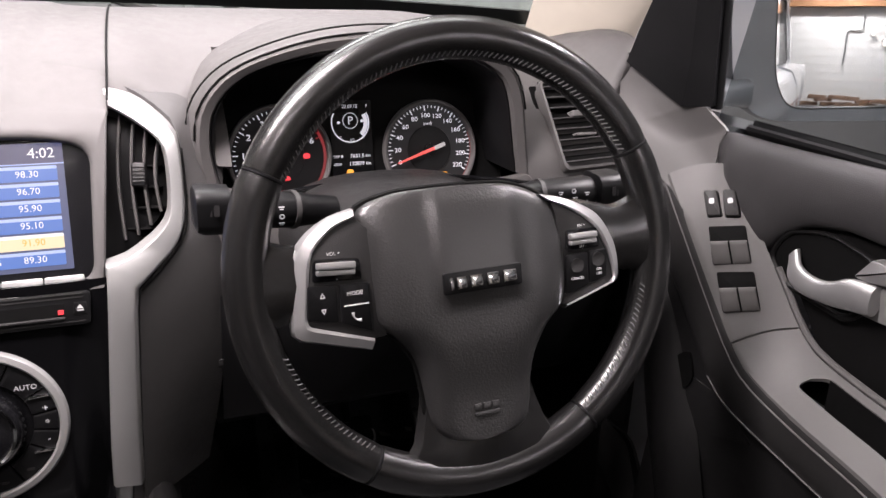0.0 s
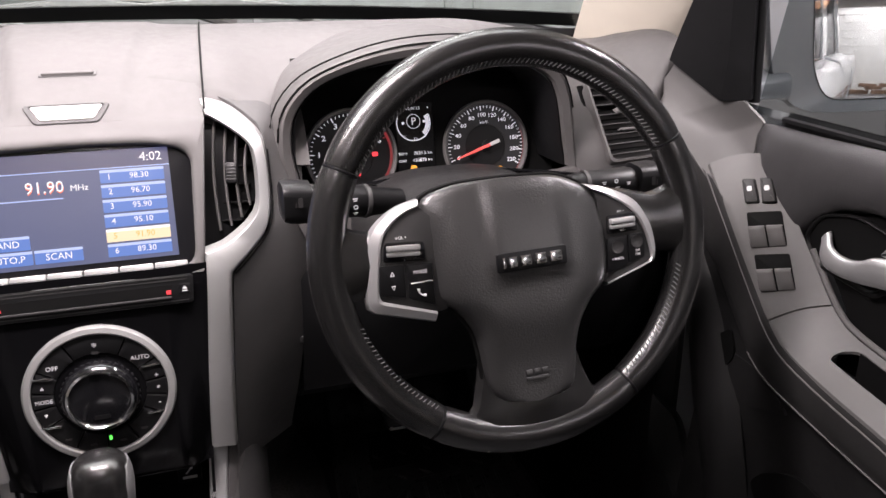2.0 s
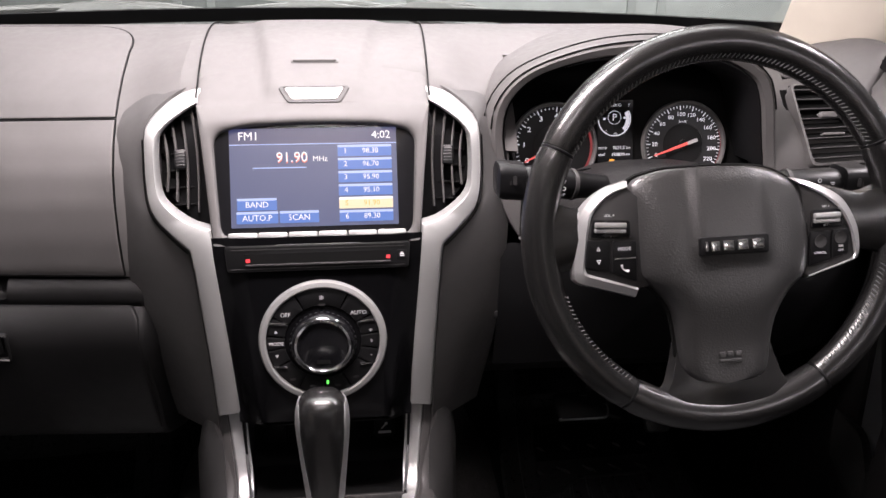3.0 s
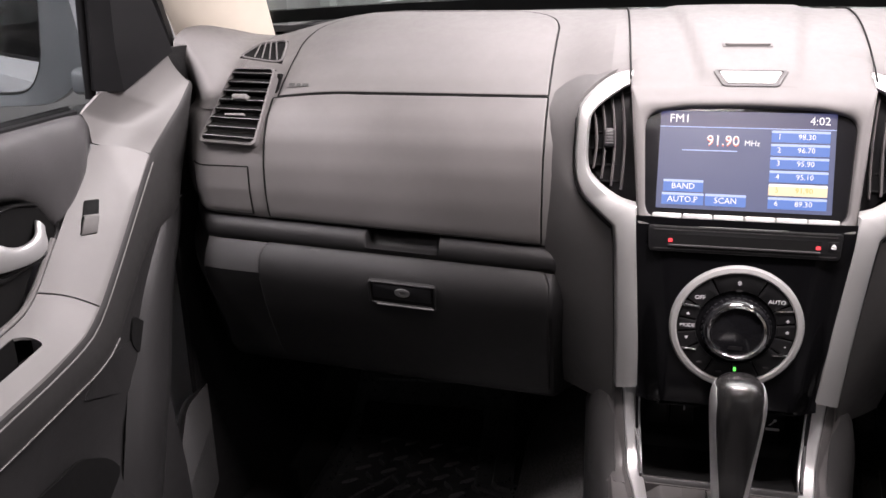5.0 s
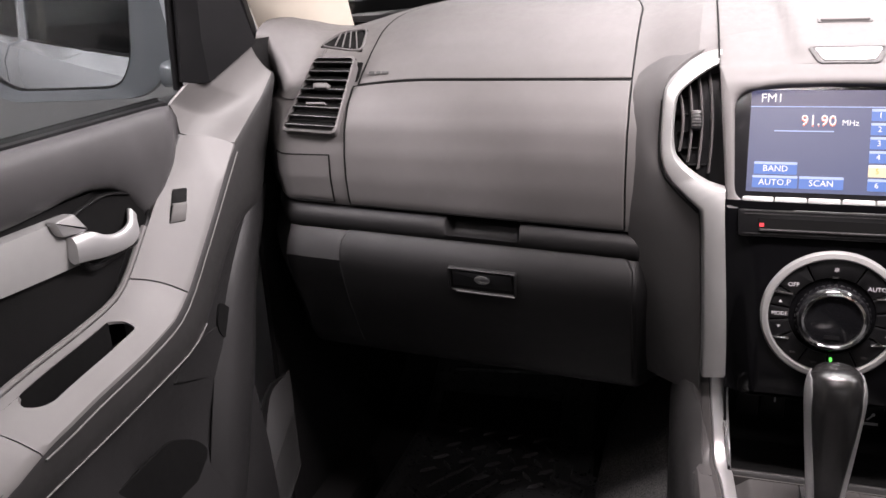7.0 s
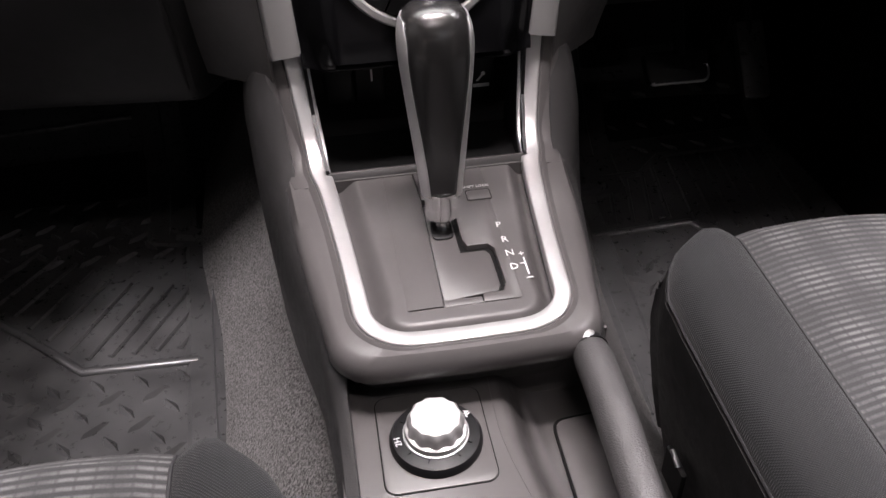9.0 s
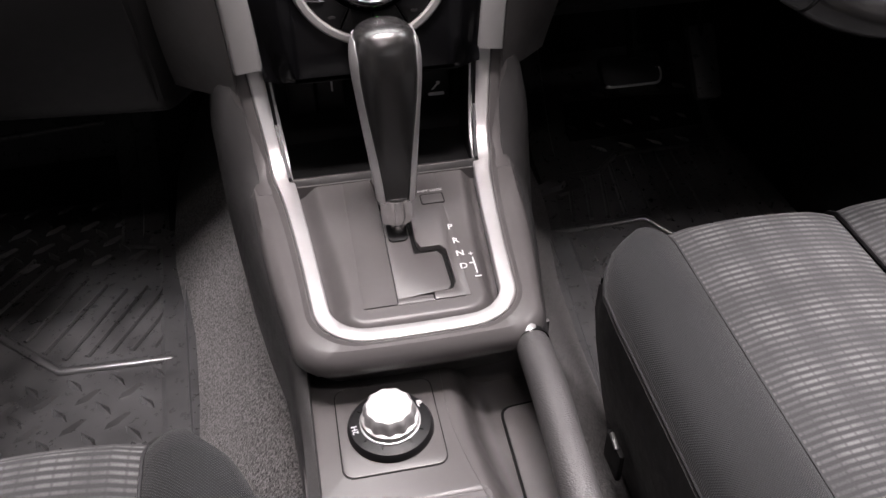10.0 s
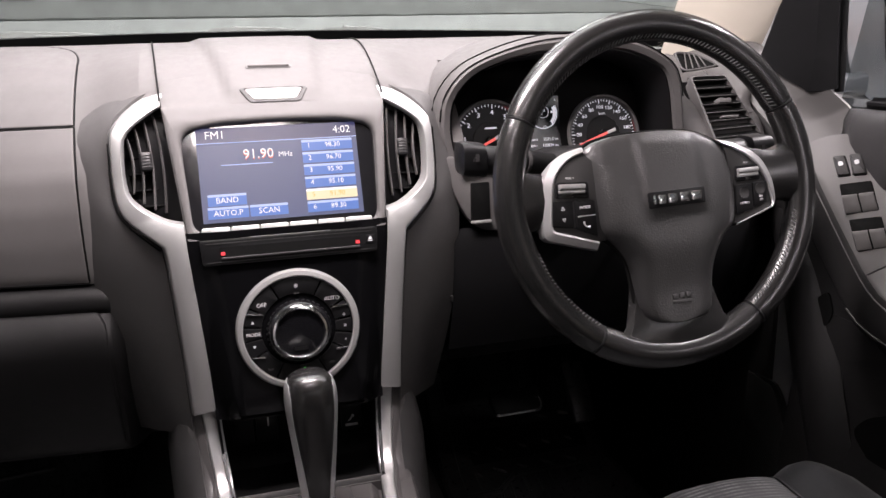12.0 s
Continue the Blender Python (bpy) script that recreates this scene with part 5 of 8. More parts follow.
def pod(spec):
    o, i = curve_through(spec["outer"], 30), curve_through(spec["inner"], 30)
    rows = []
    for a, b in zip(o, i):
        a, b = Vector((*a, 0.0065)), Vector((*b, 0.0085))
        w = b - a
        rows.append([a - Vector((0, 0, 0.008)), a, a + w * 0.12 + Vector((0, 0, 0.0022)), a + w * 0.8 + Vector((0, 0, 0.0034)), b + Vector((0, 0, 0.0018)), b - Vector((0, 0, 0.006))])
    bm = loft(rows, caps=True)
    bm.transform(WHEEL)
    part("spoke_trim", bm, SILVER, wheel, "satin silver spoke trim")
    side = 1 if spec["outer"][0][0] > 0 else -1
    back = spec["inner"] + [(side * 0.074, -0.044), (side * 0.074, 0.030)]
    panel = part("key_panel", plate(back[::-side] if side > 0 else back, 0.012, 0.0006, 0.0095, WHEEL), SIDE, wheel, "dark key panel with silver rocker")
    part("rocker_frame", plate(rpoly(spec["frame"], 0.003), 0.003, 0.0008, 0.0112, WHEEL), PIANO, panel)
    x, y, w, turn = spec["rocker"]
    m = WHEEL @ Matrix.Translation((x, y, 0)) @ Matrix.Rotation(radians(turn), 4, "Z")
    part("rocker", merged(plate(rrect(w, 0.0050, 0.0012, 3, 0, 0.0020), 0.004, 0.0012, 0.0155, m), plate(rrect(w, 0.0040, 0.0012, 3, 0, -0.0028), 0.004, 0.0010, 0.0142, m)), SILVER, panel, "silver rocker key")
    for corners in spec["keys"]:
        part("key", plate(rpoly(corners, 0.002), 0.003, 0.0008, 0.0114, WHEEL), BLACK, panel)
    return panel


pod(POD_L)
panel = pod(POD_R)
for x, y in ((0.0895, -0.0140), (0.1092, -0.0115)):
    part("key_dimple", turned([(0.0058, 0.0), (0.0058, 0.0007), (0.0050, 0.0004), (0, 0.0001)], 20, WHEEL @ Matrix.Translation((x, y, 0.0115)), caps=False), SIDE, panel)
words = (("VOL +", -0.1085, 0.0218, 0.0036), ("-", -0.1075, 0.0036, 0.005), ("MODE", -0.0955, -0.0085, 0.0042), ("RES +", 0.0950, 0.0178, 0.0030), ("SET -", 0.0955, 0.0008, 0.0030), ("CANCEL", 0.0890, -0.0245, 0.0032), ("ON", 0.1092, -0.0195, 0.0030), ("OFF", 0.1092, -0.0232, 0.0030))
for string, x, y, size in words:
    lettering("key_text", string, size, WHEEL @ Matrix.Translation((x, y, 0.0117)), PRINT, wheel)
for y, up in ((-0.0070, 1), (-0.0190, -1)):
    part("key_arrow", ringplate([(-0.1212, y - 0.002 * up), (-0.1172, y - 0.002 * up), (-0.1192, y + 0.002 * up)], [(-0.1202, y - 0.0014 * up), (-0.1182, y - 0.0014 * up), (-0.1192, y + 0.0008 * up)], 0.0003, 0.0001, 0.0119, WHEEL), PRINT, wheel)
bm = tube(curve_through([(-0.0985, -0.0225, 0.0122), (-0.0978, -0.0258, 0.0122), (-0.0955, -0.0280, 0.0122), (-0.0925, -0.0285, 0.0122)], 8), [0.0013, 0.0011, 0.0007, 0.0006, 0.0006, 0.0007, 0.0011, 0.0013], 6)
bm.transform(WHEEL)
part("phone_mark", bm, PRINT, wheel)
part("key_divider", plate(rrect(0.019, 0.0012, 0.0003, 2, -0.0950, -0.0170), 0.0004, 0, 0.0119, WHEEL), CHROME, wheel)
# plain black backing behind the hub
part("hub_back", turned([(0.056, -0.042), (0.060, -0.020), (0.055, -0.004), (0.0, -0.004)], 40, WHEEL @ Matrix.Translation((0, -0.01, 0))), BLACK, wheel)

# ---- centre console ----
console = thing("centre_console", (0, 0.35, 0.05), "grey plastic centre console with a silver U-shaped trim", "centre console")
# body: sections from the stack back between the seats: y, half width at the top, top height, half width at the foot
SECT = [(0.70, 0.134, 0.425, 0.157), (0.655, 0.132, 0.425, 0.154), (0.638, 0.130, 0.414, 0.152), (0.622, 0.1285, 0.382, 0.1505), (0.606, 0.1265, 0.352, 0.149), (0.58, 0.1235, 0.334, 0.1445), (0.52, 0.116, 0.328, 0.1335), (0.46, 0.108, 0.322, 0.1205), (0.42, 0.102, 0.318, 0.1125), (0.395, 0.0985, 0.312, 0.1085)]


def wall_rows(side):
    rows = []
    for y, w, z, f in SECT + [(0.37, 0.0995, 0.288, 0.1065), (0.30, 0.0985, 0.281, 0.101), (0.15, 0.0975, 0.279, 0.099), (-0.15, 0.0975, 0.279, 0.099)]:
        rows.append(flip([(f - 0.006, y, 0.08), (f - 0.003, y, 0.20), (f, y, z - 0.060), (w + (f - w) * 0.72, y, z - 0.032), (w + (f - w) * 0.35, y, z - 0.012), (w - 0.002, y, z - 0.003), (w - 0.010, y, z)], side))
    return rows


for side in (-1, 1):
    part("side_panel", loft(wall_rows(side), thick=0.003), SIDE, console, "dark grey grained console side")


# raised collar round the shift panel with a rounded rear end
def collar_path(w_front, w_back, y_front, y_back, r, z_front, z_back, n=15, high=0.0):
    """A U open to the front, right leg first."""
    right = [(w_front, y_front), (w_front + (w_back - w_front) * 0.5, (y_front + y_back) / 2), (w_back, y_back + r)]
    leg = curve_through(right, n)
    arc = [(w_back - r + r * math.cos(a), y_back + r - r * math.sin(a)) for a in np.linspace(0, math.pi / 2, 9)][1:]
    half_u = leg + arc + [(w_back * 0.3, y_back - 0.001), (0, y_back - 0.0015)]
    full = half_u + [(-x, y) for x, y in half_u[-2::-1]]
    return [(x, y, z_front + (z_back - z_front) * min(1, max(0, (y_front - y) / (y_front - y_back)))) for x, y in full]


def u_loft(specs, thick=0.0):
    return loft([collar_path(*s) for s in specs], thick=thick)


part("collar", u_loft([(0.097, 0.080, 0.606, 0.3815, 0.030, 0.3385, 0.3255), (0.112, 0.0905, 0.606, 0.3695, 0.033, 0.3385, 0.3250), (0.122, 0.0960, 0.606, 0.3645, 0.035, 0.336, 0.3200),
                      (0.1275, 0.0990, 0.606, 0.3630, 0.036, 0.328, 0.3125), (0.1285, 0.0998, 0.606, 0.3638, 0.036, 0.315, 0.3055), (0.129, 0.0990, 0.606, 0.3680, 0.036, 0.305, 0.3010), (0.129, 0.0940, 0.606, 0.380, 0.036, 0.295, 0.292), (0.129, 0.0910, 0.606, 0.389, 0.036, 0.280, 0.268)], 0.003), CONSOLE, console, "smooth grey collar round the shift panel")



# the collar goes on forward and up beside the silver trim
for side in (-1, 1):
    rows = []
    for x, y, z in curve_through([(0.1130, 0.646, 0.4285), (0.1115, 0.632, 0.4080), (0.1080, 0.621, 0.3790), (0.1045, 0.606, 0.3525), (0.1020, 0.588, 0.3385), (0.0985, 0.565, 0.3345)], 16):
        rows.append(flip([(x - 0.004, y + 0.006, z - 0.010), (x, y + 0.002, z - 0.002), (x + 0.006, y + 0.002, z - 0.0005), (x + 0.015, y + 0.006, z - 0.002), (x + 0.022, y + 0.010, z - 0.008), (x + 0.028, y + 0.014, z - 0.022), (x + 0.033, y + 0.016, z - 0.045)], side))
    part("collar_front", loft(rows, thick=0.003), CONSOLE, console, "smooth grey collar rising beside the trim")


# silver U trim: climbs at its front ends to meet the stack trim
def u_trim(bevel=False):
    def leg(side):
        pts = [(0.1010, 0.634, 0.428, 0.0105), (0.1000, 0.630, 0.410, 0.0098), (0.0970, 0.619, 0.380, 0.0093), (0.0940, 0.604, 0.354, 0.0089), (0.0925, 0.585, 0.3425, 0.0086), (0.0890, 0.565, 0.3400, 0.0080), (0.0828, 0.513, 0.3365, 0.0071), (0.0785, 0.470, 0.3340, 0.0067), (0.0750, 0.430, 0.3315, 0.0068)]
        return [(side * x, y, z, w) for x, y, z, w in curve_through(pts, 34)]
    arc = []
    r, w_back, y_back = 0.034, 0.0738, 0.3815
    for a in np.linspace(0, math.pi / 2, 12):
        arc.append((w_back - r + r * math.cos(a), y_back + r - r * math.sin(a), 0.3308 - 0.002 * a, 0.0068))
    mid = [(0.03, 0.3810, 0.3275, 0.0068), (0.0, 0.3807, 0.3273, 0.0068)]
    half_u = leg(1) + arc[1:] + mid
    path = half_u + [(-x, y, z, w) for x, y, z, w in half_u[-2::-1]]
    rows = []
    for i, (x, y, z, w) in enumerate(path):
        p, q = Vector(path[max(i - 1, 0)][:3]), Vector(path[min(i + 1, len(path) - 1)][:3])
        d = (q - p).normalized()
        s = Vector((d.y, -d.x, 0)).normalized()
        n = s.cross(d).normalized()
        if n.z < 0:
            n = -n
        out = -s if (-s).dot(Vector((x, y - 0.50, 0))) > 0 else s
        c = Vector((x, y, z))
        k = 0.0105 if y > 0.42 else 0.0105 - 0.003 * ease((0.42 - y) / 0.03)
        e = w * (1.0 if y > 0.60 else 1.0 - 0.18 * ease((0.60 - y) / 0.05))
        if bevel:
            rows.append([c + out * (e + 0.0002) - n * 0.0026, c + out * (e + 0.0022) - n * 0.0013, c + out * (w + k - 0.002) - n * 0.0052, c + out * (w + k) - n * 0.0080, c + out * (w + k) - n * 0.016])
        else:
            rows.append([c - out * w - n * 0.010, c - out * w - n * 0.0008, c - out * (w - 0.001), c + out * (e - w) * 0.5 + n * 0.0007, c + out * (e - 0.0012), c + out * e - n * 0.0009, c + out * (e + 0.0002) - n * 0.009])
    return loft(rows, caps=True)


part("trim", u_trim(), SILVER, console, "satin silver U-shaped trim with a bevelled outer edge", angle=24)
part("trim_bevel", u_trim(True), CONSOLE, console, "smooth grey bevel outside the silver trim", angle=40)

# shift panel: one raised field that rolls down to the trim, with the gate let into it
SLOPE = lambda y: (y - 0.5) * 0.075
def panel_inside(x, y):
    """How far a place lies inside the silver trim's inner edge."""
    half = float(np.interp(y, [0.38, 0.43, 0.50, 0.58], [0.0675, 0.0685, 0.0745, 0.0835]))
    r, dx, dy = 0.030, half - abs(x), y - 0.3865
    if dx < r and dy < r:
        return r - math.hypot(r - dx, r - dy)
    return min(dx, dy)


rows = []
for y in list(np.linspace(0.384, 0.430, 24)) + list(np.linspace(0.436, 0.577, 22)):
    row = []
    for x in np.linspace(-0.088, 0.088, 90):
        d = panel_inside(x, y)
        wide = 0.0185 if x < 0 else 0.0125
        wide = wide + (0.0115 - wide) * ease((0.425 - y) / 0.03)
        up = ease((d - 0.002) / wide)
        sunk = 0.006 * ease((0.041 - abs(x - 0.002)) / 0.002) * ease((y - 0.4125) / 0.001)
        row.append((x, y, 0.3185 + 0.0118 * up + SLOPE(y) - sunk))
    rows.append(row)
part("shift_panel", loft(rows, thick=0.002), CONSOLE, console, "smooth grey raised shift panel", angle=70)
GATE = axes((0, 0.5, 0.3305), (1, 0, 0), (0, 1, 0.075))
part("gate_floor", plate([(-0.040, -0.087), (0.043, -0.087), (0.043, 0.074), (-0.040, 0.074)], 0.002, 0, -0.0052, GATE), VOID, console)
part("gate_plate", plate([(-0.0405, -0.0873), (-0.0135, -0.0873), (-0.0125, 0.035), (-0.0150, 0.074), (-0.0405, 0.074)], 0.006, 0.0008, 0.0, GATE), CONSOLE, console)
part("gate_plate", plate([(0.0160, -0.0873), (0.0445, -0.0873), (0.0445, 0.074), (-0.0140, 0.074), (-0.0120, 0.036), (0.0120, 0.033), (0.0120, -0.018), (0.0150, -0.026), (0.0310, -0.026), (0.0350, -0.032), (0.0355, -0.070), (0.0320, -0.078), (0.0165, -0.079)], 0.006, 0.0008, 0.0, GATE), CONSOLE, console)
part("gate_cover", plate([(-0.0128, -0.080), (0.0290, -0.076), (0.0315, -0.070), (0.0310, -0.036), (0.0275, -0.031), (0.0085, -0.031), (0.0075, 0.030), (-0.0118, 0.030)], 0.003, 0.0006, -0.0022, GATE), CONSOLE, console, "sliding cover in the shift gate")
part("gate_cover_end", plate([(-0.0132, -0.0873), (0.0155, -0.0873), (0.0150, -0.081), (-0.0128, -0.0805)], 0.004, 0.0006, -0.0006, GATE), CONSOLE, console)
part("lock_key", plate(rrect(0.0190, 0.0120, 0.0016, 3, 0.036, 0.035), 0.003, 0.0006, 0.0008, GATE), CONSOLE, console)
part("lock_key_groove", ringplate(rrect(0.0212, 0.0142, 0.002, 3, 0.036, 0.035), rrect(0.0194, 0.0124, 0.0016, 3, 0.036, 0.035), 0.001, 0.0002, 0.0004, GATE), VOID, console)
for string, x, y, size in (("SHIFT LOCK", 0.0355, 0.0465, 0.0042), ("P", 0.0440, -0.006, 0.0092), ("R", 0.0450, -0.024, 0.0092), ("N", 0.0455, -0.0400, 0.0092), ("D", 0.0455, -0.0555, 0.0092), ("+", 0.0540, -0.0425, 0.0085)):
    lettering("gate_letter", string, size, GATE @ Matrix.Translation((x, y, 0.0)), PRINT, console)
part("gate_line", merged(plate(rrect(0.0010, 0.0190, 0.0003, 2, 0.0545, -0.0560), 0.0004, 0, 0.0005, GATE), plate(rrect(0.0040, 0.0010, 0.0003, 2, 0.0525, -0.0530), 0.0004, 0, 0.0005, GATE), plate(rrect(0.0055, 0.0011, 0.0003, 2, 0.0545, -0.0690), 0.0004, 0, 0.0005, GATE)), PRINT, console)
part("pocket_bar", plate(rrect(0.176, 0.0095, 0.002), 0.010, 0.0015, 0.004, axes((0.001, 0.5785, 0.3368), (1, 0, 0), (0, 0.5, 0.86))), SIDE, console, "dull grey bar in front of the pocket")
part("panel_front", loft([[(-0.088, 0.575, 0.337), (0.088, 0.575, 0.337)], [(-0.088, 0.576, 0.312), (0.088, 0.576, 0.312)]], thick=0.003), CONSOLE, console)
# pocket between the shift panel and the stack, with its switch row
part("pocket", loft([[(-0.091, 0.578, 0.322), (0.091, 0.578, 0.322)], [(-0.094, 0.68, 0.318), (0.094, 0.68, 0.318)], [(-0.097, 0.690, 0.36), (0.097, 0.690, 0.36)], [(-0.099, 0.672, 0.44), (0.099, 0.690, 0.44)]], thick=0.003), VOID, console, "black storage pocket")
for side in (-1, 1):
    part("pocket_wall", loft([flip([(0.097, 0.628, 0.432), (0.098, 0.69, 0.44)], side), flip([(0.094, 0.618, 0.378), (0.094, 0.69, 0.378)], side), flip([(0.0875, 0.577, 0.345), (0.096, 0.69, 0.345)], side), flip([(0.0865, 0.577, 0.315), (0.094, 0.69, 0.315)], side)], thick=0.003), BLACK, console)
ROW = facing((0, 0.682, 0.3730), 4)
for x in (-0.0670, -0.0380, 0.0680):
    part("switch_blank", plate(rrect(0.026, 0.042, 0.003, 3, x, 0), 0.012, 0.0012, 0.0, ROW), BLACK, console)
part("switch_mark", plate(rrect(0.0018, 0.0115, 0.0004, 2, -0.0360, 0.006), 0.0004, 0, 0.0006, ROW), PRINT, console)
LM = ROW @ Matrix.Translation((0.0680, -0.0110, 0))
part("lighter_mark", merged(plate(rrect(0.016, 0.0034, 0.0006, 2, 0, -0.003), 0.0004, 0, 0.0006, LM), plate([(-0.005, 0.0015), (-0.003, 0.0015), (0.002, 0.007), (0.0005, 0.008)], 0.0004, 0, 0.0006, LM), plate(rrect(0.0036, 0.0036, 0.001, 2, 0.002, 0.0085), 0.0004, 0, 0.0006, LM)), PRINT, console)

def deck_edge(y):
    """Where the deck ends and falls into the hand brake's trough."""
    return float(np.interp(y, [p[0] for p in EDGE], [p[1] for p in EDGE]))


EDGE = sorted(curve_through([(0.400, 0.0165), (0.374, 0.0145), (0.350, 0.0135), (0.325, 0.0140), (0.300, 0.0175), (0.275, 0.0225), (0.250, 0.0275), (0.20, 0.034)], 40))
# rear deck with the drive selector, cup holder and the hand brake's trough
part("deck", merged(plate([(-0.0985, 0.268), (-0.0985, 0.396)] + [(deck_edge(y), y) for y in np.linspace(0.396, 0.268, 24)], 0.010, 0.002, 0.2765),
                    ringplate(rrect(0.1245, 0.094, 0.001, 8, -0.0362, 0.221), disc(0.041, 36, -0.027, 0.2265)[0:36], 0.010, 0.001, 0.2765),
                    plate([(-0.0985, 0.1735), (0.034, 0.1735), (0.034, -0.15), (-0.0985, -0.15)], 0.010, 0.0, 0.2765)), CONSOLE, console, "smooth grey deck behind the shifter")
part("cup_rim", turned([(0.0425, 0.2755), (0.0425, 0.2790), (0.0410, 0.2800), (0.0395, 0.2780), (0.0390, 0.265)], 48, Matrix.Translation((-0.027, 0.2265, 0)), caps=False), BLACK, console, "black rim of the cup holder")
part("cup_well", turned([(0.0392, 0.274), (0.036, 0.20), (0.0, 0.198)], 36, Matrix.Translation((-0.027, 0.2265, 0)), caps=False), VOID, console)
trough = curve_through([(-0.003, 0.2768), (0.002, 0.2760), (0.008, 0.2720), (0.014, 0.2630), (0.020, 0.2520), (0.028, 0.2440), (0.038, 0.2415), (0.086, 0.241)], 20)
part("trough", loft([[(deck_edge(y) + x, y, z) for x, z in trough] for y in np.linspace(0.398, -0.15, 48)], thick=0.003), CONSOLE, console, "sunken grey trough beside the hand brake")
part("trough_end", loft([[(0.010, 0.397, 0.300), (0.104, 0.397, 0.300)], [(0.010, 0.397, 0.238), (0.104, 0.397, 0.238)]], thick=0.003), CONSOLE, console)
part("trough_lid", plate(rpoly([(0.0575, 0.360), (0.099, 0.363), (0.099, 0.10), (0.050, 0.10)], 0.010), 0.004, 0.001, 0.2455), CONSOLE, console)
part("trough_lid_groove", ringplate(rpoly([(0.0558, 0.3618), (0.1, 0.365), (0.1, 0.098), (0.0482, 0.098)], 0.010), rpoly([(0.0577, 0.3598), (0.0992, 0.3628), (0.0992, 0.10), (0.0502, 0.10)], 0.010), 0.002, 0.0002, 0.2448), VOID, console)
part("right_shoulder", loft([[(0.0945, y, 0.238), (0.0945, y, 0.272), (0.0985, y, 0.2745), (0.1005, y, 0.262)] for y in np.linspace(0.366, -0.15, 10)], thick=0.002), CONSOLE, console)
part("deck_panel", plate(rrect(0.0735, 0.0815, 0.008, 5, -0.0345, 0.3355), 0.002, 0.0004, 0.2775), CONSOLE, console, "square grey panel of the drive selector")
part("deck_panel_groove", ringplate(rrect(0.0752, 0.0832, 0.0088, 5, -0.0345, 0.3355), rrect(0.0736, 0.0816, 0.008, 5, -0.0345, 0.3355), 0.001, 0.0001, 0.2768), VOID, console)

selector = thing("drive_selector", (-0.0335, 0.333, 0.277), "bright chrome four-wheel-drive selector knob on a dark base", "selector knob")
KM = Matrix.Translation((-0.0335, 0.333, 0.2772))
part("base", turned([(0.0315, 0.0), (0.0315, 0.003), (0.0295, 0.0062), (0.0215, 0.0085), (0.0, 0.0085)], 56, KM, caps=False), BLACK, selector, "dark grey bezel")
part("base_line", turned([(0.0222, 0.0082), (0.0222, 0.0092), (0.0212, 0.0094), (0.0208, 0.0086)], 48, KM, caps=False), STEEL, selector)
rows = []
for r, z, amp in ((0.0208, 0.0086, 0), (0.0206, 0.0130, 0.0001), (0.0188, 0.0138, 0.0008), (0.0184, 0.0195, 0.0009), (0.0178, 0.0226, 0.0007), (0.0162, 0.0243, 0.0004), (0.0, 0.0248, 0)):
    rows.append([((r + amp * math.cos(11 * a)) * math.cos(a), (r + amp * math.cos(11 * a)) * math.sin(a), z) for a in (2 * math.pi * k / 64 for k in range(64))])
bm = loft(rows, closed=True)
bm.transform(KM)
part("knob", bm, SILVER, selector, "faceted satin silver knob")
for string, a, size in (("2H", 188, 0.0062), ("4H", 92, 0.0001), ("4L", 28, 0.0062)):
    t = radians(a)
    if size > 0.001:
        lettering("selector_letter", string, size, KM @ Matrix.Translation((0.0262 * math.cos(t), 0.0262 * math.sin(t), 0.0074)) @ Matrix.Rotation(t - math.pi / 2, 4, "Z"), PRINT, selector, 0.0008)
for a in (188 + 28, 250, 300, 330, 150):
    t = radians(a)
    part("tick", plate(rrect(0.0040, 0.0006, 0.0002, 2), 0.0004, 0, 0.0008, KM @ Matrix.Rotation(t, 4, "Z") @ Matrix.Translation((0.0238, 0, 0.0078))), VOID, selector)

# gear lever
lever = thing("gear_lever", (0, 0.503, 0.325), "black leather gear lever with silver side strips and chrome neck", "gear lever")
part("stem", tube([(0, 0.500, 0.318), (0, 0.501, 0.345)], 0.0062, 16), CHROME, lever)
part("boot", plate(rrect(0.017, 0.024, 0.005, 4), 0.004, 0.001, 0.001, GATE @ Matrix.Translation((-0.0015, -0.002, -0.001))), BLACK, lever)
part("neck", tube([(0, 0.5005, 0.338), (0, 0.501, 0.342), (0, 0.5015, 0.352), (0, 0.502, 0.364), (0, 0.502, 0.367)], [0.0085, 0.0128, 0.0135, 0.0140, 0.0150], 28), CHROME, lever, "chrome neck")
GRIP = [(0.364, 0.0150, 0.0125, 0.502), (0.385, 0.0172, 0.0150, 0.503), (0.42, 0.0208, 0.0185, 0.506), (0.45, 0.0238, 0.0215, 0.509), (0.475, 0.0260, 0.0240, 0.512), (0.488, 0.0258, 0.0240, 0.514), (0.497, 0.0240, 0.0222, 0.5148), (0.5035, 0.0205, 0.019, 0.5155), (0.5075, 0.0150, 0.014, 0.5158), (0.5095, 0.0085, 0.008, 0.516), (0.510, 0.002, 0.002, 0.516)]


def grip_rows(a0, a1, n, grow, power=0.8):
    rows = []
    for z, w, d, y in curve_through(GRIP, 34):
        row = []
        for k in range(n + 1):
            a = a0 + (a1 - a0) * k / n
            c, s = math.cos(a), math.sin(a)
            row.append(((w + grow) * math.copysign(abs(c) ** power, c), y + (d + grow) * math.copysign(abs(s) ** power, s), z))
        rows.append(row)
    return rows


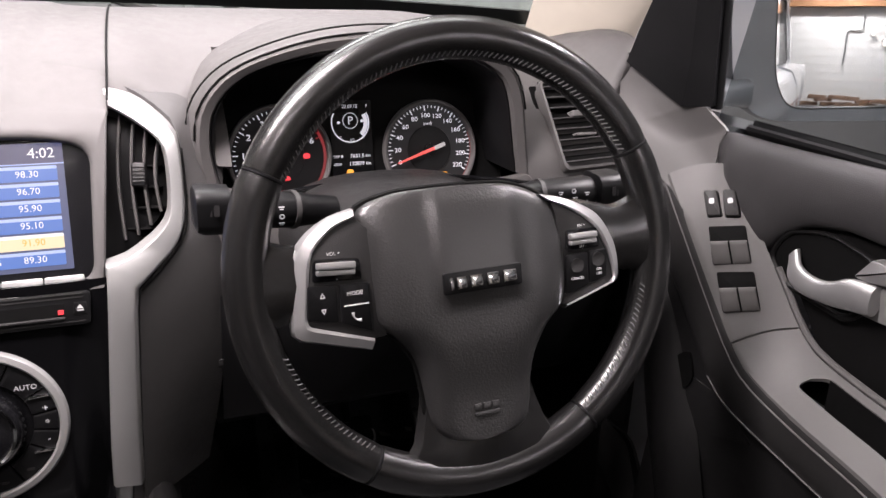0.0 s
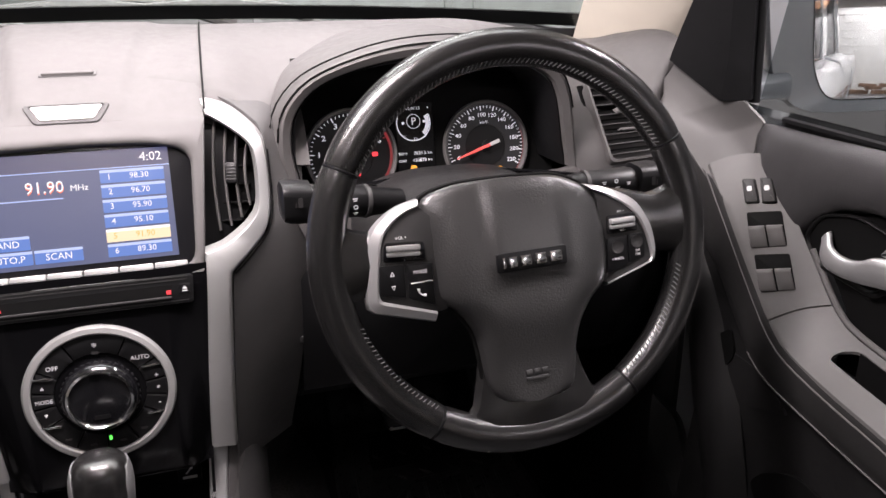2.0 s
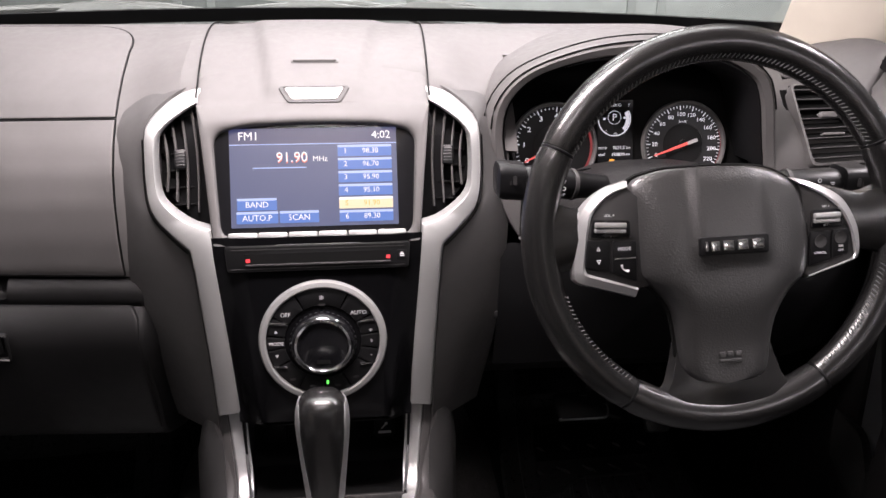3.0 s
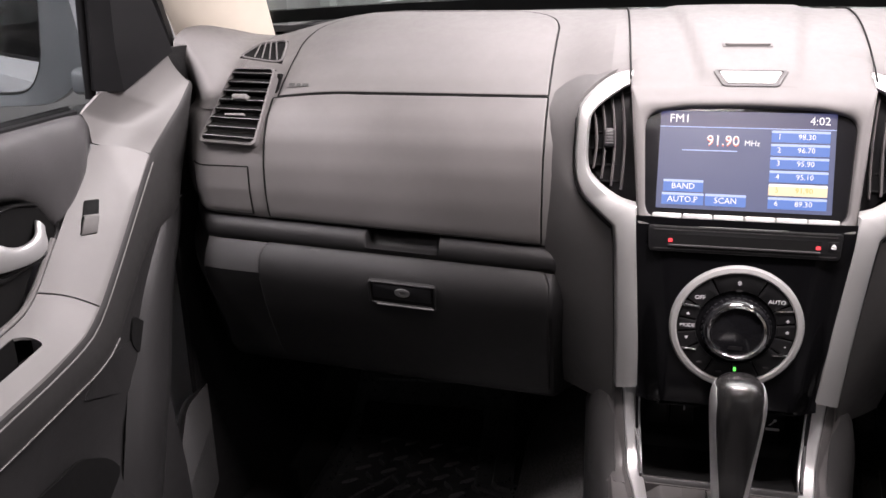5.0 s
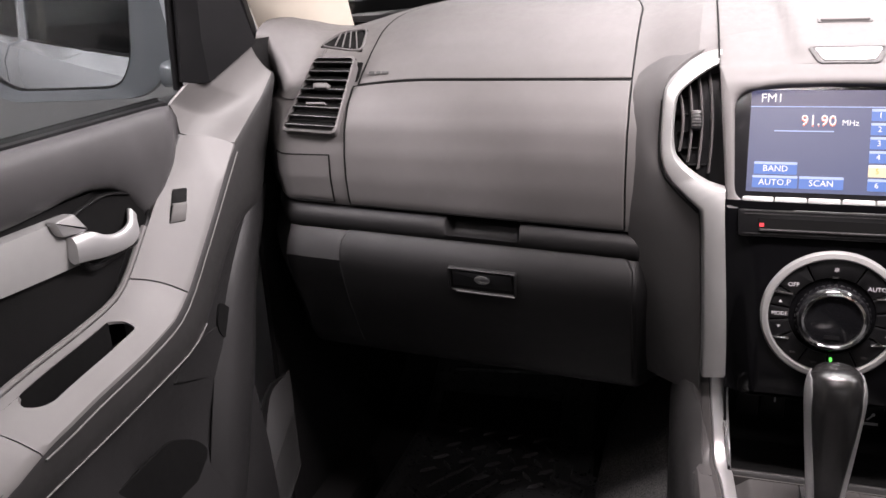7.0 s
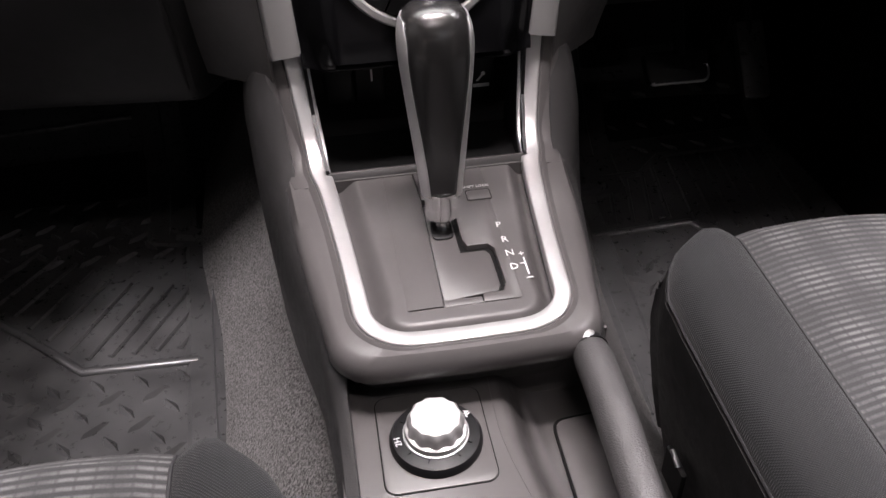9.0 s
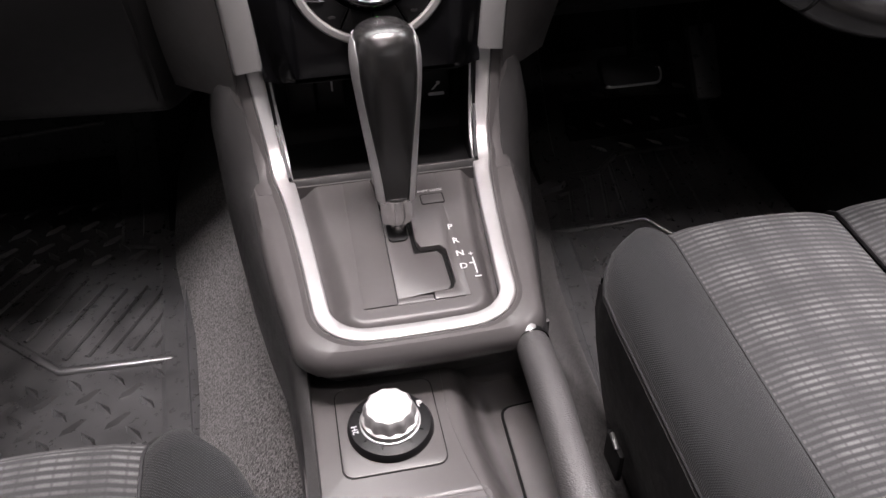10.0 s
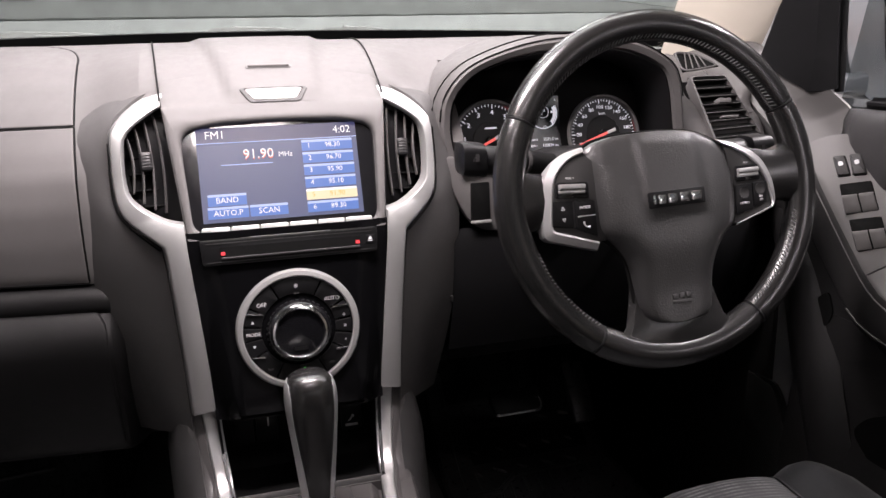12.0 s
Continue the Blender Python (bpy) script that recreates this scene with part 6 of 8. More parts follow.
part("grip", loft([r[:-1] for r in grip_rows(0, 2 * math.pi, 40, 0.0)], closed=True, caps=True), LEATHER, lever, "black leather grip")
for s in (0, 1):
    rows = []
    for z, w, dd, y in curve_through(GRIP, 34):
        if z > 0.5035:
            continue
        a0 = -0.98 + 0.30 * ease((z - 0.37) / 0.10)
        a0 *= math.sqrt(max(0.02, 1 - ease((z - 0.486) / 0.020)))
        row = []
        for k in range(15):
            a = a0 + (0.5 - a0) * k / 14
            c, q = math.cos(a), math.sin(a)
            row.append(((w + 0.0010) * abs(c) ** 0.8 * (1 - 2 * s), y + (dd + 0.0010) * math.copysign(abs(q) ** 0.8, q), z))
        rows.append(row)
    part("side_strip", loft(rows, thick=0.0008), SILVER, lever, "satin silver strip along the grip")

# hand brake
brake = thing("hand_brake", (0.080, 0.30, 0.27), "black grained hand brake lever with a silver button, lowered", "hand brake")
path = [(0.0812, 0.371, 0.3085), (0.0815, 0.362, 0.309), (0.0795, 0.315, 0.3095), (0.0758, 0.26, 0.309), (0.0725, 0.20, 0.306), (0.0715, 0.08, 0.296), (0.0705, -0.02, 0.288)]
part("grip", tube(curve_through(path, 26), [0.0118, 0.0138] + [0.0136] * 4 + [0.0130] * 12 + [0.0126] * 8, 22), GRIPMAT, brake, "black grained plastic grip")
part("button", tube([(0.0812, 0.360, 0.3125), (0.0804, 0.369, 0.3150), (0.0798, 0.379, 0.3150), (0.0797, 0.3805, 0.3142)], [0.0066, 0.0070, 0.0068, 0.0054], 14), SILVER, brake, "silver release button")
part("collar", tube([(0.0815, 0.3665, 0.3085), (0.0812, 0.3730, 0.3087)], [0.0134, 0.0114], 20), BLACK, brake)

# ---- cabin shell ----
def sheet_part(name, rows, mat, label, category, thick=0.01, kind="structure"):
    return tagged(part(name, loft(rows, thick=thick), mat), label, category, "", kind)


floor_rows = [[(x, y, z) for x in (-0.74, 0.74)] for y, z in ((-1.4, -0.012), (0.9, -0.012), (1.08, 0.0), (1.22, 0.09), (1.34, 0.26), (1.36, 0.80), (1.20, 0.797), (0.96, 0.790))]
sheet_part("floor", floor_rows, FLOORCARPET, "dark carpeted floor rising to the bulkhead", "floor")
tun = [(-0.250, -0.012), (-0.228, 0.022), (-0.204, 0.065), (-0.178, 0.110), (-0.150, 0.155), (-0.115, 0.195), (-0.07, 0.215), (0.07, 0.215), (0.115, 0.195), (0.150, 0.155), (0.178, 0.110), (0.204, 0.065), (0.228, 0.022), (0.250, -0.012)]
sheet_part("tunnel", [[(x * (1 + 0.12 * ease((y - 0.5) / 0.5)), y, z + 0.05 * ease((y - 0.7) / 0.4)) for x, z in tun] for y in np.linspace(-1.4, 1.33, 24)], CARPET, "grey speckled carpet over the transmission tunnel", "carpet", 0.006)
for side, nm in ((-1, "left"), (1, "right")):
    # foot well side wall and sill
    sheet_part("kick_panel", [flip([(0.725, y, z) for z in (0.0, 0.15, 0.32, 0.50, 0.66, 0.80)], side) for y in (0.70, 0.85, 1.0, 1.2, 1.36)], LOWER, "plastic side wall of the foot well, darkened for shade", "trim panel", 0.008)
    sheet_part("sill", [flip([(0.66, y, -0.01), (0.665, y, 0.05), (0.70, y, 0.065), (0.78, y, 0.06), (0.80, y, -0.08)], side) for y in np.linspace(-1.4, 0.9, 8)], DOORDARK, "dark plastic door sill", "trim panel", 0.004)
    # windscreen pillar and roof rail
    pil = [(0.790, 0.97, 0.715), (0.775, 0.90, 0.790), (0.752, 0.80, 0.905), (0.722, 0.64, 1.055), (0.685, 0.45, 1.20), (0.63, 0.20, 1.27)]
    rows = []
    for i, p in enumerate(curve_through(pil, 14)):
        p = Vector(p)
        rows.append(flip([p + Vector(o) for o in ((0.030, 0.02, -0.02), (0.004, -0.022, -0.012), (-0.030, -0.018, 0.004), (-0.070, 0.030, 0.022), (-0.092, 0.085, 0.030), (-0.05, 0.13, 0.04))], side))
    sheet_part("pillar_trim", rows, BEIGE, "beige plastic windscreen pillar trim", "pillar", 0.006)
    part_rows = [flip([p + Vector(o) for o in ((0.034, 0.012, -0.022), (0.026, -0.020, -0.018), (0.004, -0.030, -0.012), (0.006, -0.018, -0.006))], side) for p in (Vector(q) for q in curve_through([(0.738, 0.86, 0.735), (0.757, 0.85, 0.80)] + pil[2:], 16))]
    sheet_part("door_seal", part_rows, BLACK, "black rubber door seal along the pillar", "seal", 0.004)
    sheet_part("roof_rail", [flip([(0.63, y, 1.27), (0.69, y, 1.20), (0.72, y, 1.16)], side) for y in (0.25, -0.4, -1.4)], BEIGE, "beige roof rail over the door", "roof rail", 0.02)
    sheet_part("door_pillar", [flip([(0.70, -0.42, z), (0.69, -0.52, z), (0.70, -0.60, z)], side) for z in (0.0, 0.5, 0.76)] + [flip([(0.66, -0.44, 1.2), (0.65, -0.52, 1.2), (0.66, -0.58, 1.2)], side)], BEIGE, "beige pillar behind the front door", "pillar", 0.03)
sheet_part("ceiling", [[(x, y, z - 0.03 * (abs(x) / 0.65) ** 3) for x in np.linspace(-0.64, 0.64, 9)] for y, z in ((0.40, 1.245), (0.25, 1.28), (-0.4, 1.32), (-1.4, 1.30))], BEIGE, "pale cloth roof lining", "ceiling", 0.02)
sheet_part("wall_back", [[(x, y, z) for x in (-0.74, 0.74)] for y, z in ((-1.4, -0.02), (-1.42, 0.78))], FLOORCARPET, "dark rear wall of the cabin", "wall", 0.02)

# unseen pane, added dark to cut the garage light entering from behind
rear = part("window_2", loft([[(x, y, z) for x in np.linspace(-0.70, 0.70, 5)] for y, z in ((-1.42, 0.775), (-1.36, 1.30))], thick=0.004), PRIVACY)
tagged(rear, "unseen rear window of the cabin, tinted to hold back light from behind", "rear window", "", "structure")

# windscreen with its black border, wipers and cowl
def screen_row(y, z, half, bow):
    return [(half * t, y + bow * (1 - t * t), z + 0.02 * (1 - t * t)) for t in np.linspace(-1, 1, 13)]


glass = part("window_1", loft([screen_row(1.02, 0.812, 0.735, 0.10), screen_row(0.72, 1.04, 0.68, 0.08), screen_row(0.42, 1.245, 0.60, 0.05)], thick=0.004), GLASS)
glass.visible_shadow = False
tagged(glass, "clear curved windscreen above the dash", "windscreen", "", "structure")
border = loft([screen_row(1.022, 0.812, 0.735, 0.10), screen_row(0.996, 0.832, 0.732, 0.098)], thick=0.002)
bd = part("windscreen_border", border, BLACK, glass)
cowl = sheet_part("cowl", [[(x, y + 0.10 * (1 - (x / 0.75) ** 2), z) for x in np.linspace(-0.75, 0.75, 9)] for y, z in ((1.03, 0.808), (1.12, 0.800), (1.30, 0.790))], BLACK, "black plastic cowl under the windscreen", "cowl", 0.01)
bon = sheet_part("bonnet", [[(x, y + 0.06 * (1 - (x / 0.8) ** 2), z - 0.05 * (x / 0.8) ** 2) for x in np.linspace(-0.82, 0.82, 9)] for y, z in ((1.28, 0.788), (1.7, 0.75), (2.1, 0.66), (2.2, 0.4))], BODYPAINT, "silver painted bonnet", "bonnet", 0.01)


WIPER = plastic("wiper_grey_paint", (0.095, 0.095, 0.092), 0.5, depth=0)


def wiper(x_from, x_to, x_piv, z, label):
    w = thing("wiper", (x_piv, 1.18, 0.80), label, "wiper", "windscreen wipers")
    n = 12
    pts = [(x_from + (x_to - x_from) * t, 1.172, 0.840 + z + 0.010 * math.sin(math.pi * t)) for t in np.linspace(0, 1, n)]
    part("blade", tube(pts, [0.003] + [0.0060] * (n - 2) + [0.003], 8), WIPER, w, "grey wiper blade")
    mid = pts[n // 2]
    part("arm", tube(curve_through([(x_piv, 1.19, 0.815), ((x_piv + mid[0]) / 2, 1.185, 0.848 + z), (mid[0], 1.175, 0.855 + z)], 10), [0.009] * 4 + [0.006] * 6, 8), WIPER, w, "grey wiper arm")
    part("bridge", plate(rpoly([(-0.062, -0.010), (0.062, -0.010), (0.030, 0.007), (-0.030, 0.007)], 0.003), 0.010, 0.001, 0.004, facing((mid[0], 1.168, mid[2] + 0.001), 10)), WIPER, w)
    return w


wiper(-0.160, 0.10, 0.20, 0.0, "grey windscreen wiper resting low on the glass")
wiper(0.02, 0.295, 0.33, -0.002, "grey windscreen wiper parked beside the other")
wiper(-0.56, -0.18, -0.10, -0.002, "grey windscreen wiper on the passenger's side")

# ---- doors ----
ARM = [((0.735, 0.578, 0.704), (0.690, 0.620, 0.686)), ((0.734, 0.535, 0.664), (0.690, 0.580, 0.642)), ((0.733, 0.490, 0.618), (0.690, 0.535, 0.592)), ((0.733, 0.443, 0.568), (0.690, 0.487, 0.542)),
       ((0.733, 0.415, 0.552), (0.689, 0.452, 0.521)), ((0.733, 0.36, 0.542), (0.688, 0.39, 0.508)), ((0.733, 0.30, 0.535), (0.688, 0.32, 0.498)), ((0.733, 0.212, 0.523), (0.687, 0.236, 0.486)),
       ((0.734, 0.05, 0.512), (0.683, 0.05, 0.478)), ((0.735, -0.25, 0.505), (0.680, -0.25, 0.474)), ((0.735, -0.42, 0.503), (0.685, -0.42, 0.474))]
DY = {-1: 0.0, 1: 0.022}


def strip_axes(side):
    """The middle of the slanting strip: x to the car's right, y up the strip, z off it."""
    o, i, o2, i2 = (Vector((side * p[0], p[1] + DY[side], p[2])) for p in (*ARM[1], *ARM[3]))
    up = (o + i - o2 - i2).normalized()
    return axes((o + i + o2 + i2) / 4, (o - i) * side, up)


def door(side):
    nm = "driver's" if side > 0 else "passenger's"
    d = thing("front_door", (side * 0.73, 0.1, 0.10), "closed %s door with grey armrest and silver strip" % nm, "door", "front doors")
    dy = DY[side]

    def at(x, y, z):
        return (side * x, y + dy, z)

    arm_o = [np.array(o) for o, i in ARM]
    fwd, drop = (0.022, -0.006) if side > 0 else (0.0, 0.0)

    def front_limit(z):
        """How far forward the inner panels reach at a height: up to the slanting strip."""
        zs, ys = [o[2] for o in arm_o[:4]][::-1], [o[1] for o in arm_o[:4]][::-1]
        return float(np.interp(z, zs, ys)) if z < 0.704 else 0.578 + 0.018 * ease((z - 0.704) / 0.04)

    # padded upper part
    rows = []
    for y in sorted(list(np.linspace(-0.44, 0.36, 16)) + list(np.linspace(0.37, 0.545, 22)) + [0.552, 0.560, 0.567, 0.573, 0.577, 0.579]):
        low = float(np.interp(y, [-0.44, 0.097, 0.167, 0.251, 0.333, 0.373, 0.415, 0.450, 0.476, 0.497, 0.529, 0.562, 0.579], [0.688, 0.682, 0.679, 0.674, 0.673, 0.678, 0.6805, 0.673, 0.656, 0.628, 0.641, 0.677, 0.700]))
        close = ease((y - 0.548) / 0.031)
        row = []
        for x, f in ((0.7500, 1.0), (0.7450, 1.02), (0.7380, 0.985), (0.7310, 0.88), (0.7265, 0.70), (0.7255, 0.50), (0.7275, 0.28), (0.7320, 0.10), (0.7385, 0.0), (0.752, -0.06)):
            z = low + (0.7405 - low) * f
            row.append(at(x + (0.741 - x) * 0.8 * close, y + fwd * ease((y - 0.35) / 0.18), z + drop * ease((y - 0.35) / 0.18)))
        rows.append(row)
    part("upper_pad", loft([curve_through(r, 20) for r in rows], thick=0.004), DOORPAD, d, "dark grey padded vinyl under the window", angle=60)
    # middle panel
    rows = []
    for z in np.linspace(0.674, 0.500, 12):
        y1 = front_limit(max(z, 0.53)) - 0.004
        rows.append([at(0.753, -0.44 + (y1 + 0.44) * t, z) for t in np.linspace(0, 1, 12)])
    part("middle_panel", loft(rows, thick=0.006), DOORDARK, d, "black vinyl panel above the armrest")
    # silver strip with a crease
    rows = []
    for t in np.linspace(0, 1, 14):
        y = -0.44 + 0.818 * t
        ztop, zbot = 0.6725 - 0.008 * t - 0.0 * (1 - t), 0.646 - 0.040 * t
        y_end = 0.012 * (1 if t == 1 else 0)
        rows.append([at(0.748, y, ztop), at(0.736, y, ztop - 0.003), at(0.7335, y + 0.2 * y_end, ztop - 0.45 * (ztop - zbot)), at(0.738, y + y_end, zbot + 0.003), at(0.748, y + y_end, zbot)])
    part("strip", loft(rows, caps=True), SILVERPAINT, d, "matt silver strip along the door", angle=25)
    # handle cup and handle
    if side < 0:
        H = Matrix.Translation(at(0.7400, 0.437, 0.636)) @ Matrix(((0, 0, 1, 0), (1, 0, 0, 0), (0, 1, 0, 0), (0, 0, 0, 1)))
    else:
        H = Matrix.Translation(at(0.7400, 0.437, 0.636)) @ Matrix(((0, 0, -1, 0), (1, 0, 0, 0), (0, 1, 0, 0), (0, 0, 0, 1)))
    bezel = rpoly([(-0.060, -0.018), (-0.062, 0.026), (0.000, 0.037), (0.052, 0.022), (0.070, -0.012), (0.045, -0.034), (-0.040, -0.042)], 0.020, 5)
    bezel_in = [(x * 0.90, y * 0.86 + 0.001) for x, y in bezel]
    hb = part("handle_cup", ringplate(bezel, bezel_in, 0.006, 0.002, 0.005, H), DOORDARK, d)
    # a black plate stands for the shade inside the cup
    part("handle_well", plate(bezel_in, 0.003, 0, 0.0015, H), VOID, d)
    top_edge = curve_through([(-0.069, 0.009), (-0.052, 0.009), (-0.040, 0.006), (-0.028, -0.001), (-0.012, -0.005), (0.006, -0.004), (0.020, 0.002), (0.029, 0.010)], 24)
    low_edge = curve_through([(-0.069, -0.020), (-0.052, -0.022), (-0.036, -0.0245), (-0.018, -0.026), (0.000, -0.0265), (0.016, -0.0245), (0.029, -0.016), (0.0375, -0.001)], 24)
    rows = []
    for k, (a, b) in enumerate(zip(top_edge, low_edge)):
        t = k / 23
        mid, arm = ((a[0] + b[0]) / 2, (a[1] + b[1]) / 2), ((a[0] - b[0]) / 2, (a[1] - b[1]) / 2)
        deep = 0.0075 - 0.003 * t
        rows.append([(mid[0] + arm[0] * math.copysign(abs(math.cos(q)) ** 0.7, math.cos(q)), mid[1] + arm[1] * math.copysign(abs(math.cos(q)) ** 0.7, math.cos(q)), 0.011 + deep * math.sin(q) + 0.006 * math.sin(math.pi * t) - 0.006 * ease((t - 0.8) / 0.2)) for q in (2 * math.pi * j / 16 for j in range(16))])
    bm = loft(rows, closed=True, caps=True)
    bm.transform(H)
    part("handle", bm, SILVER, d, "silver door pull handle")
    part("lock_knob", plate(rpoly([(-0.044, 0.010), (-0.052, 0.0085), (-0.080, 0.0125), (-0.087, 0.030), (-0.060, 0.0315)][::-1], 0.004), 0.012, 0.003, 0.015, H), SILVER, d, "silver lock lever")
    # slanting strip with the switches, then the armrest
    path = [(Vector(o), Vector(i)) for o, i in zip(curve_through([o for o, i in ARM], 60), curve_through([i for o, i in ARM], 60))]

    split = 0.2245 if side < 0 else 0.060

    def roll(y):
        """How far the inner edge of the armrest rolls down behind the seam."""
        return 0.022 * ease((split + 0.01 - y) / 0.12)

    def arm_row(o, i, lo=0.0, hi=1.0):
        w = i - o
        pts = []
        for t in np.linspace(lo, hi, 11):
            p = o + w * t + Vector((0, 0, 0.0045 * math.sin(math.pi * t) - roll(o.y) * max(0.0, (t - 0.35) / 0.65) ** 2))
            pts.append(at(*p))
        return pts

    mids = [(o.y + i.y) / 2 for o, i in path][::-1]

    def along(y):
        k = float(np.interp(y, mids, range(len(mids)))) if y < mids[-1] else len(mids) - 1
        k = len(mids) - 1 - k
        j = min(int(k), len(path) - 2)
        return path[j][0].lerp(path[j + 1][0], k - j), path[j][1].lerp(path[j + 1][1], k - j)

    def arm_slice(y0, y1, lo, hi):
        return solid([arm_row(*along(y), lo, hi) for y in np.linspace(y0, y1, max(4, int((y1 - y0) / 0.012)))])

    def solid(rows):
        return loft([r + [(p[0], p[1] + 0.002, p[2] - 0.004) for p in r[::-1]] for r in rows], closed=True, caps=True)

    top = part("switch_panel", arm_slice(0.466, 0.599, 0.0, 1.0), DOORGREY, d, "grey slanting switch panel")
    well_end = 0.262 if side < 0 else 0.095

    def gap(y):
        """Half width of the finger well across the armrest."""
        if not well_end < y < 0.408:
            return 0.0
        near, far = (y - well_end) / 0.022, (0.408 - y) / 0.008
        return 0.235 * math.sqrt(max(0.0, 1 - (1 - min(near, 1)) ** 2)) * math.sqrt(max(0.0, 1 - (1 - min(far, 1)) ** 2))

    ys = list(np.linspace(split, well_end - 0.0005, 6)) + list(np.linspace(well_end + 0.0002, well_end + 0.023, 12)) + list(np.linspace(well_end + 0.028, 0.398, 14)) + list(np.linspace(0.400, 0.4078, 6)) + list(np.linspace(0.4085, 0.4645, 8))
    part("armrest_front", merged(solid([arm_row(*along(y), 0.0, 0.40 - gap(y)) for y in ys]), solid([arm_row(*along(y), 0.40 + gap(y), 1.0) for y in ys])), DOORGREY, d, "grey armrest with a finger well")
    part("armrest_rear", arm_slice(-0.42, split - 0.0015, 0.0, 1.0), DOORGREY, d, "grey padded armrest")
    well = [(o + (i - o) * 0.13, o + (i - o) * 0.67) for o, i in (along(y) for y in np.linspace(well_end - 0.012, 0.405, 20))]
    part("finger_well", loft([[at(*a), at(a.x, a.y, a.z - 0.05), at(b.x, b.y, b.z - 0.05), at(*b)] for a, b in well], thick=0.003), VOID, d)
    # side face: from the fold of the corner piece and the armrest's inner edge down to the lining
    fold = [(0.742, 0.7585), (0.715, 0.742), (0.680, 0.7206), (0.650, 0.7024), (0.6235, 0.6862), (0.600, 0.664), (0.580, 0.642), (0.556, 0.615), (0.535, 0.592), (0.511, 0.5665), (0.487, 0.542), (0.466, 0.528), (0.452, 0.521), (0.39, 0.508), (0.32, 0.498), (0.236, 0.486), (0.15, 0.482), (0.05, 0.478), (-0.25, 0.474), (-0.42, 0.474)]
    foot = [(0.740, 0.735), (0.724, 0.700), (0.707, 0.668), (0.694, 0.637), (0.677, 0.600), (0.636, 0.590), (0.608, 0.576), (0.583, 0.556), (0.562, 0.532), (0.540, 0.508), (0.516, 0.482), (0.492, 0.467), (0.466, 0.460), (0.398, 0.450), (0.325, 0.440), (0.240, 0.430), (0.15, 0.424), (0.05, 0.419), (-0.25, 0.415), (-0.42, 0.414)]
    rows = []
    for (ya, za), (yb, zb) in zip(fold, foot):
        k = ease((ya - 0.60) / 0.03)
        ya, za, yb, zb = ya + fwd * k, za + drop * k - roll(ya), yb + fwd * k, zb + drop * k
        x = 0.690 + 0.006 * ease((ya - 0.69) / 0.06) - 0.005 * ease((0.25 - ya) / 0.2)
        rows.append([at(x + 0.0005, ya, za - 0.0005)] + [at(x + dx, ya + (yb - ya) * f, za + (zb - za) * f) for dx, f in ((-0.0018, 0.06), (-0.0030, 0.18), (-0.0035, 0.40), (-0.0020, 0.65), (0.0010, 0.88))] + [at(x + 0.006, yb, zb), at(x + 0.020, yb + 0.004, zb - 0.004)])
    part("armrest_side", loft([list(r) for r in zip(*[curve_through(list(c), 64) for c in zip(*rows)])], thick=0.003), DOORSIDE, d, "grey side of the armrest and corner piece, darkened for shade", angle=40)
    part("armrest_lower_seam", tube(curve_through([(r[5][0] - side * 0.0006, r[5][1], r[5][2]) for r in rows[10:]], 40), 0.0010, 6), DOORGREY, d)
    part("armrest_lip", tube([at(o.x + 0.004, o.y, o.z + 0.002) for o, i in path if o.y < 0.50], 0.0035, 8), DOORGREY, d)
    part("armrest_seam", tube([at(i.x - 0.0022, i.y + 0.002, i.z - 0.011) for o, i in path if i.y > 0.235], 0.0011, 6), DOORGREY, d)
    # lower panel: a sunken middle with a pocket, a raised front border and the loudspeaker behind it
    rows = []
    for y in np.linspace(-0.44, 0.60, 30):
        dip = ease((y - 0.33) / 0.05) * ease((0.545 - y) / 0.03)
        rows.append([at(0.704, y, 0.47), at(0.703 + 0.006 * dip, y, 0.42), at(0.700 + 0.016 * dip, y, 0.37), at(0.694 + 0.016 * dip, y, 0.32), at(0.688, y, 0.26), at(0.684, y, 0.18), at(0.70, y, 0.06)])
    part("lower_panel", loft(rows, thick=0.004), DOORLOW, d, "charcoal lower door panel")
    # raised border sweeping down in front of the pocket
    spine = [(0.701, 0.682, 0.612), (0.697, 0.660, 0.575), (0.695, 0.628, 0.520), (0.692, 0.602, 0.455), (0.689, 0.580, 0.395), (0.687, 0.552, 0.320), (0.686, 0.525, 0.240), (0.686, 0.500, 0.150), (0.688, 0.49, 0.06)]
    rows = []
    for k, p in enumerate(curve_through(spine, 26)):
        wide = 0.030 + 0.010 * math.sin(math.pi * k / 25)
        rows.append([at(p[0] + 0.016, p[1] - wide - 0.018, p[2] - 0.004), at(p[0] + 0.006, p[1] - wide, p[2]), at(p[0], p[1] - wide + 0.010, p[2]), at(p[0] - 0.002, p[1], p[2]), at(p[0] + 0.002, p[1] + 0.012, p[2]), at(p[0] + 0.012, p[1] + 0.034, p[2] - 0.004), at(p[0] + 0.026, p[1] + 0.050, p[2] - 0.006)])
    part("front_border", loft(rows, thick=0.003), DOORLOW, d, "charcoal grained raised border of the door lining", angle=45)
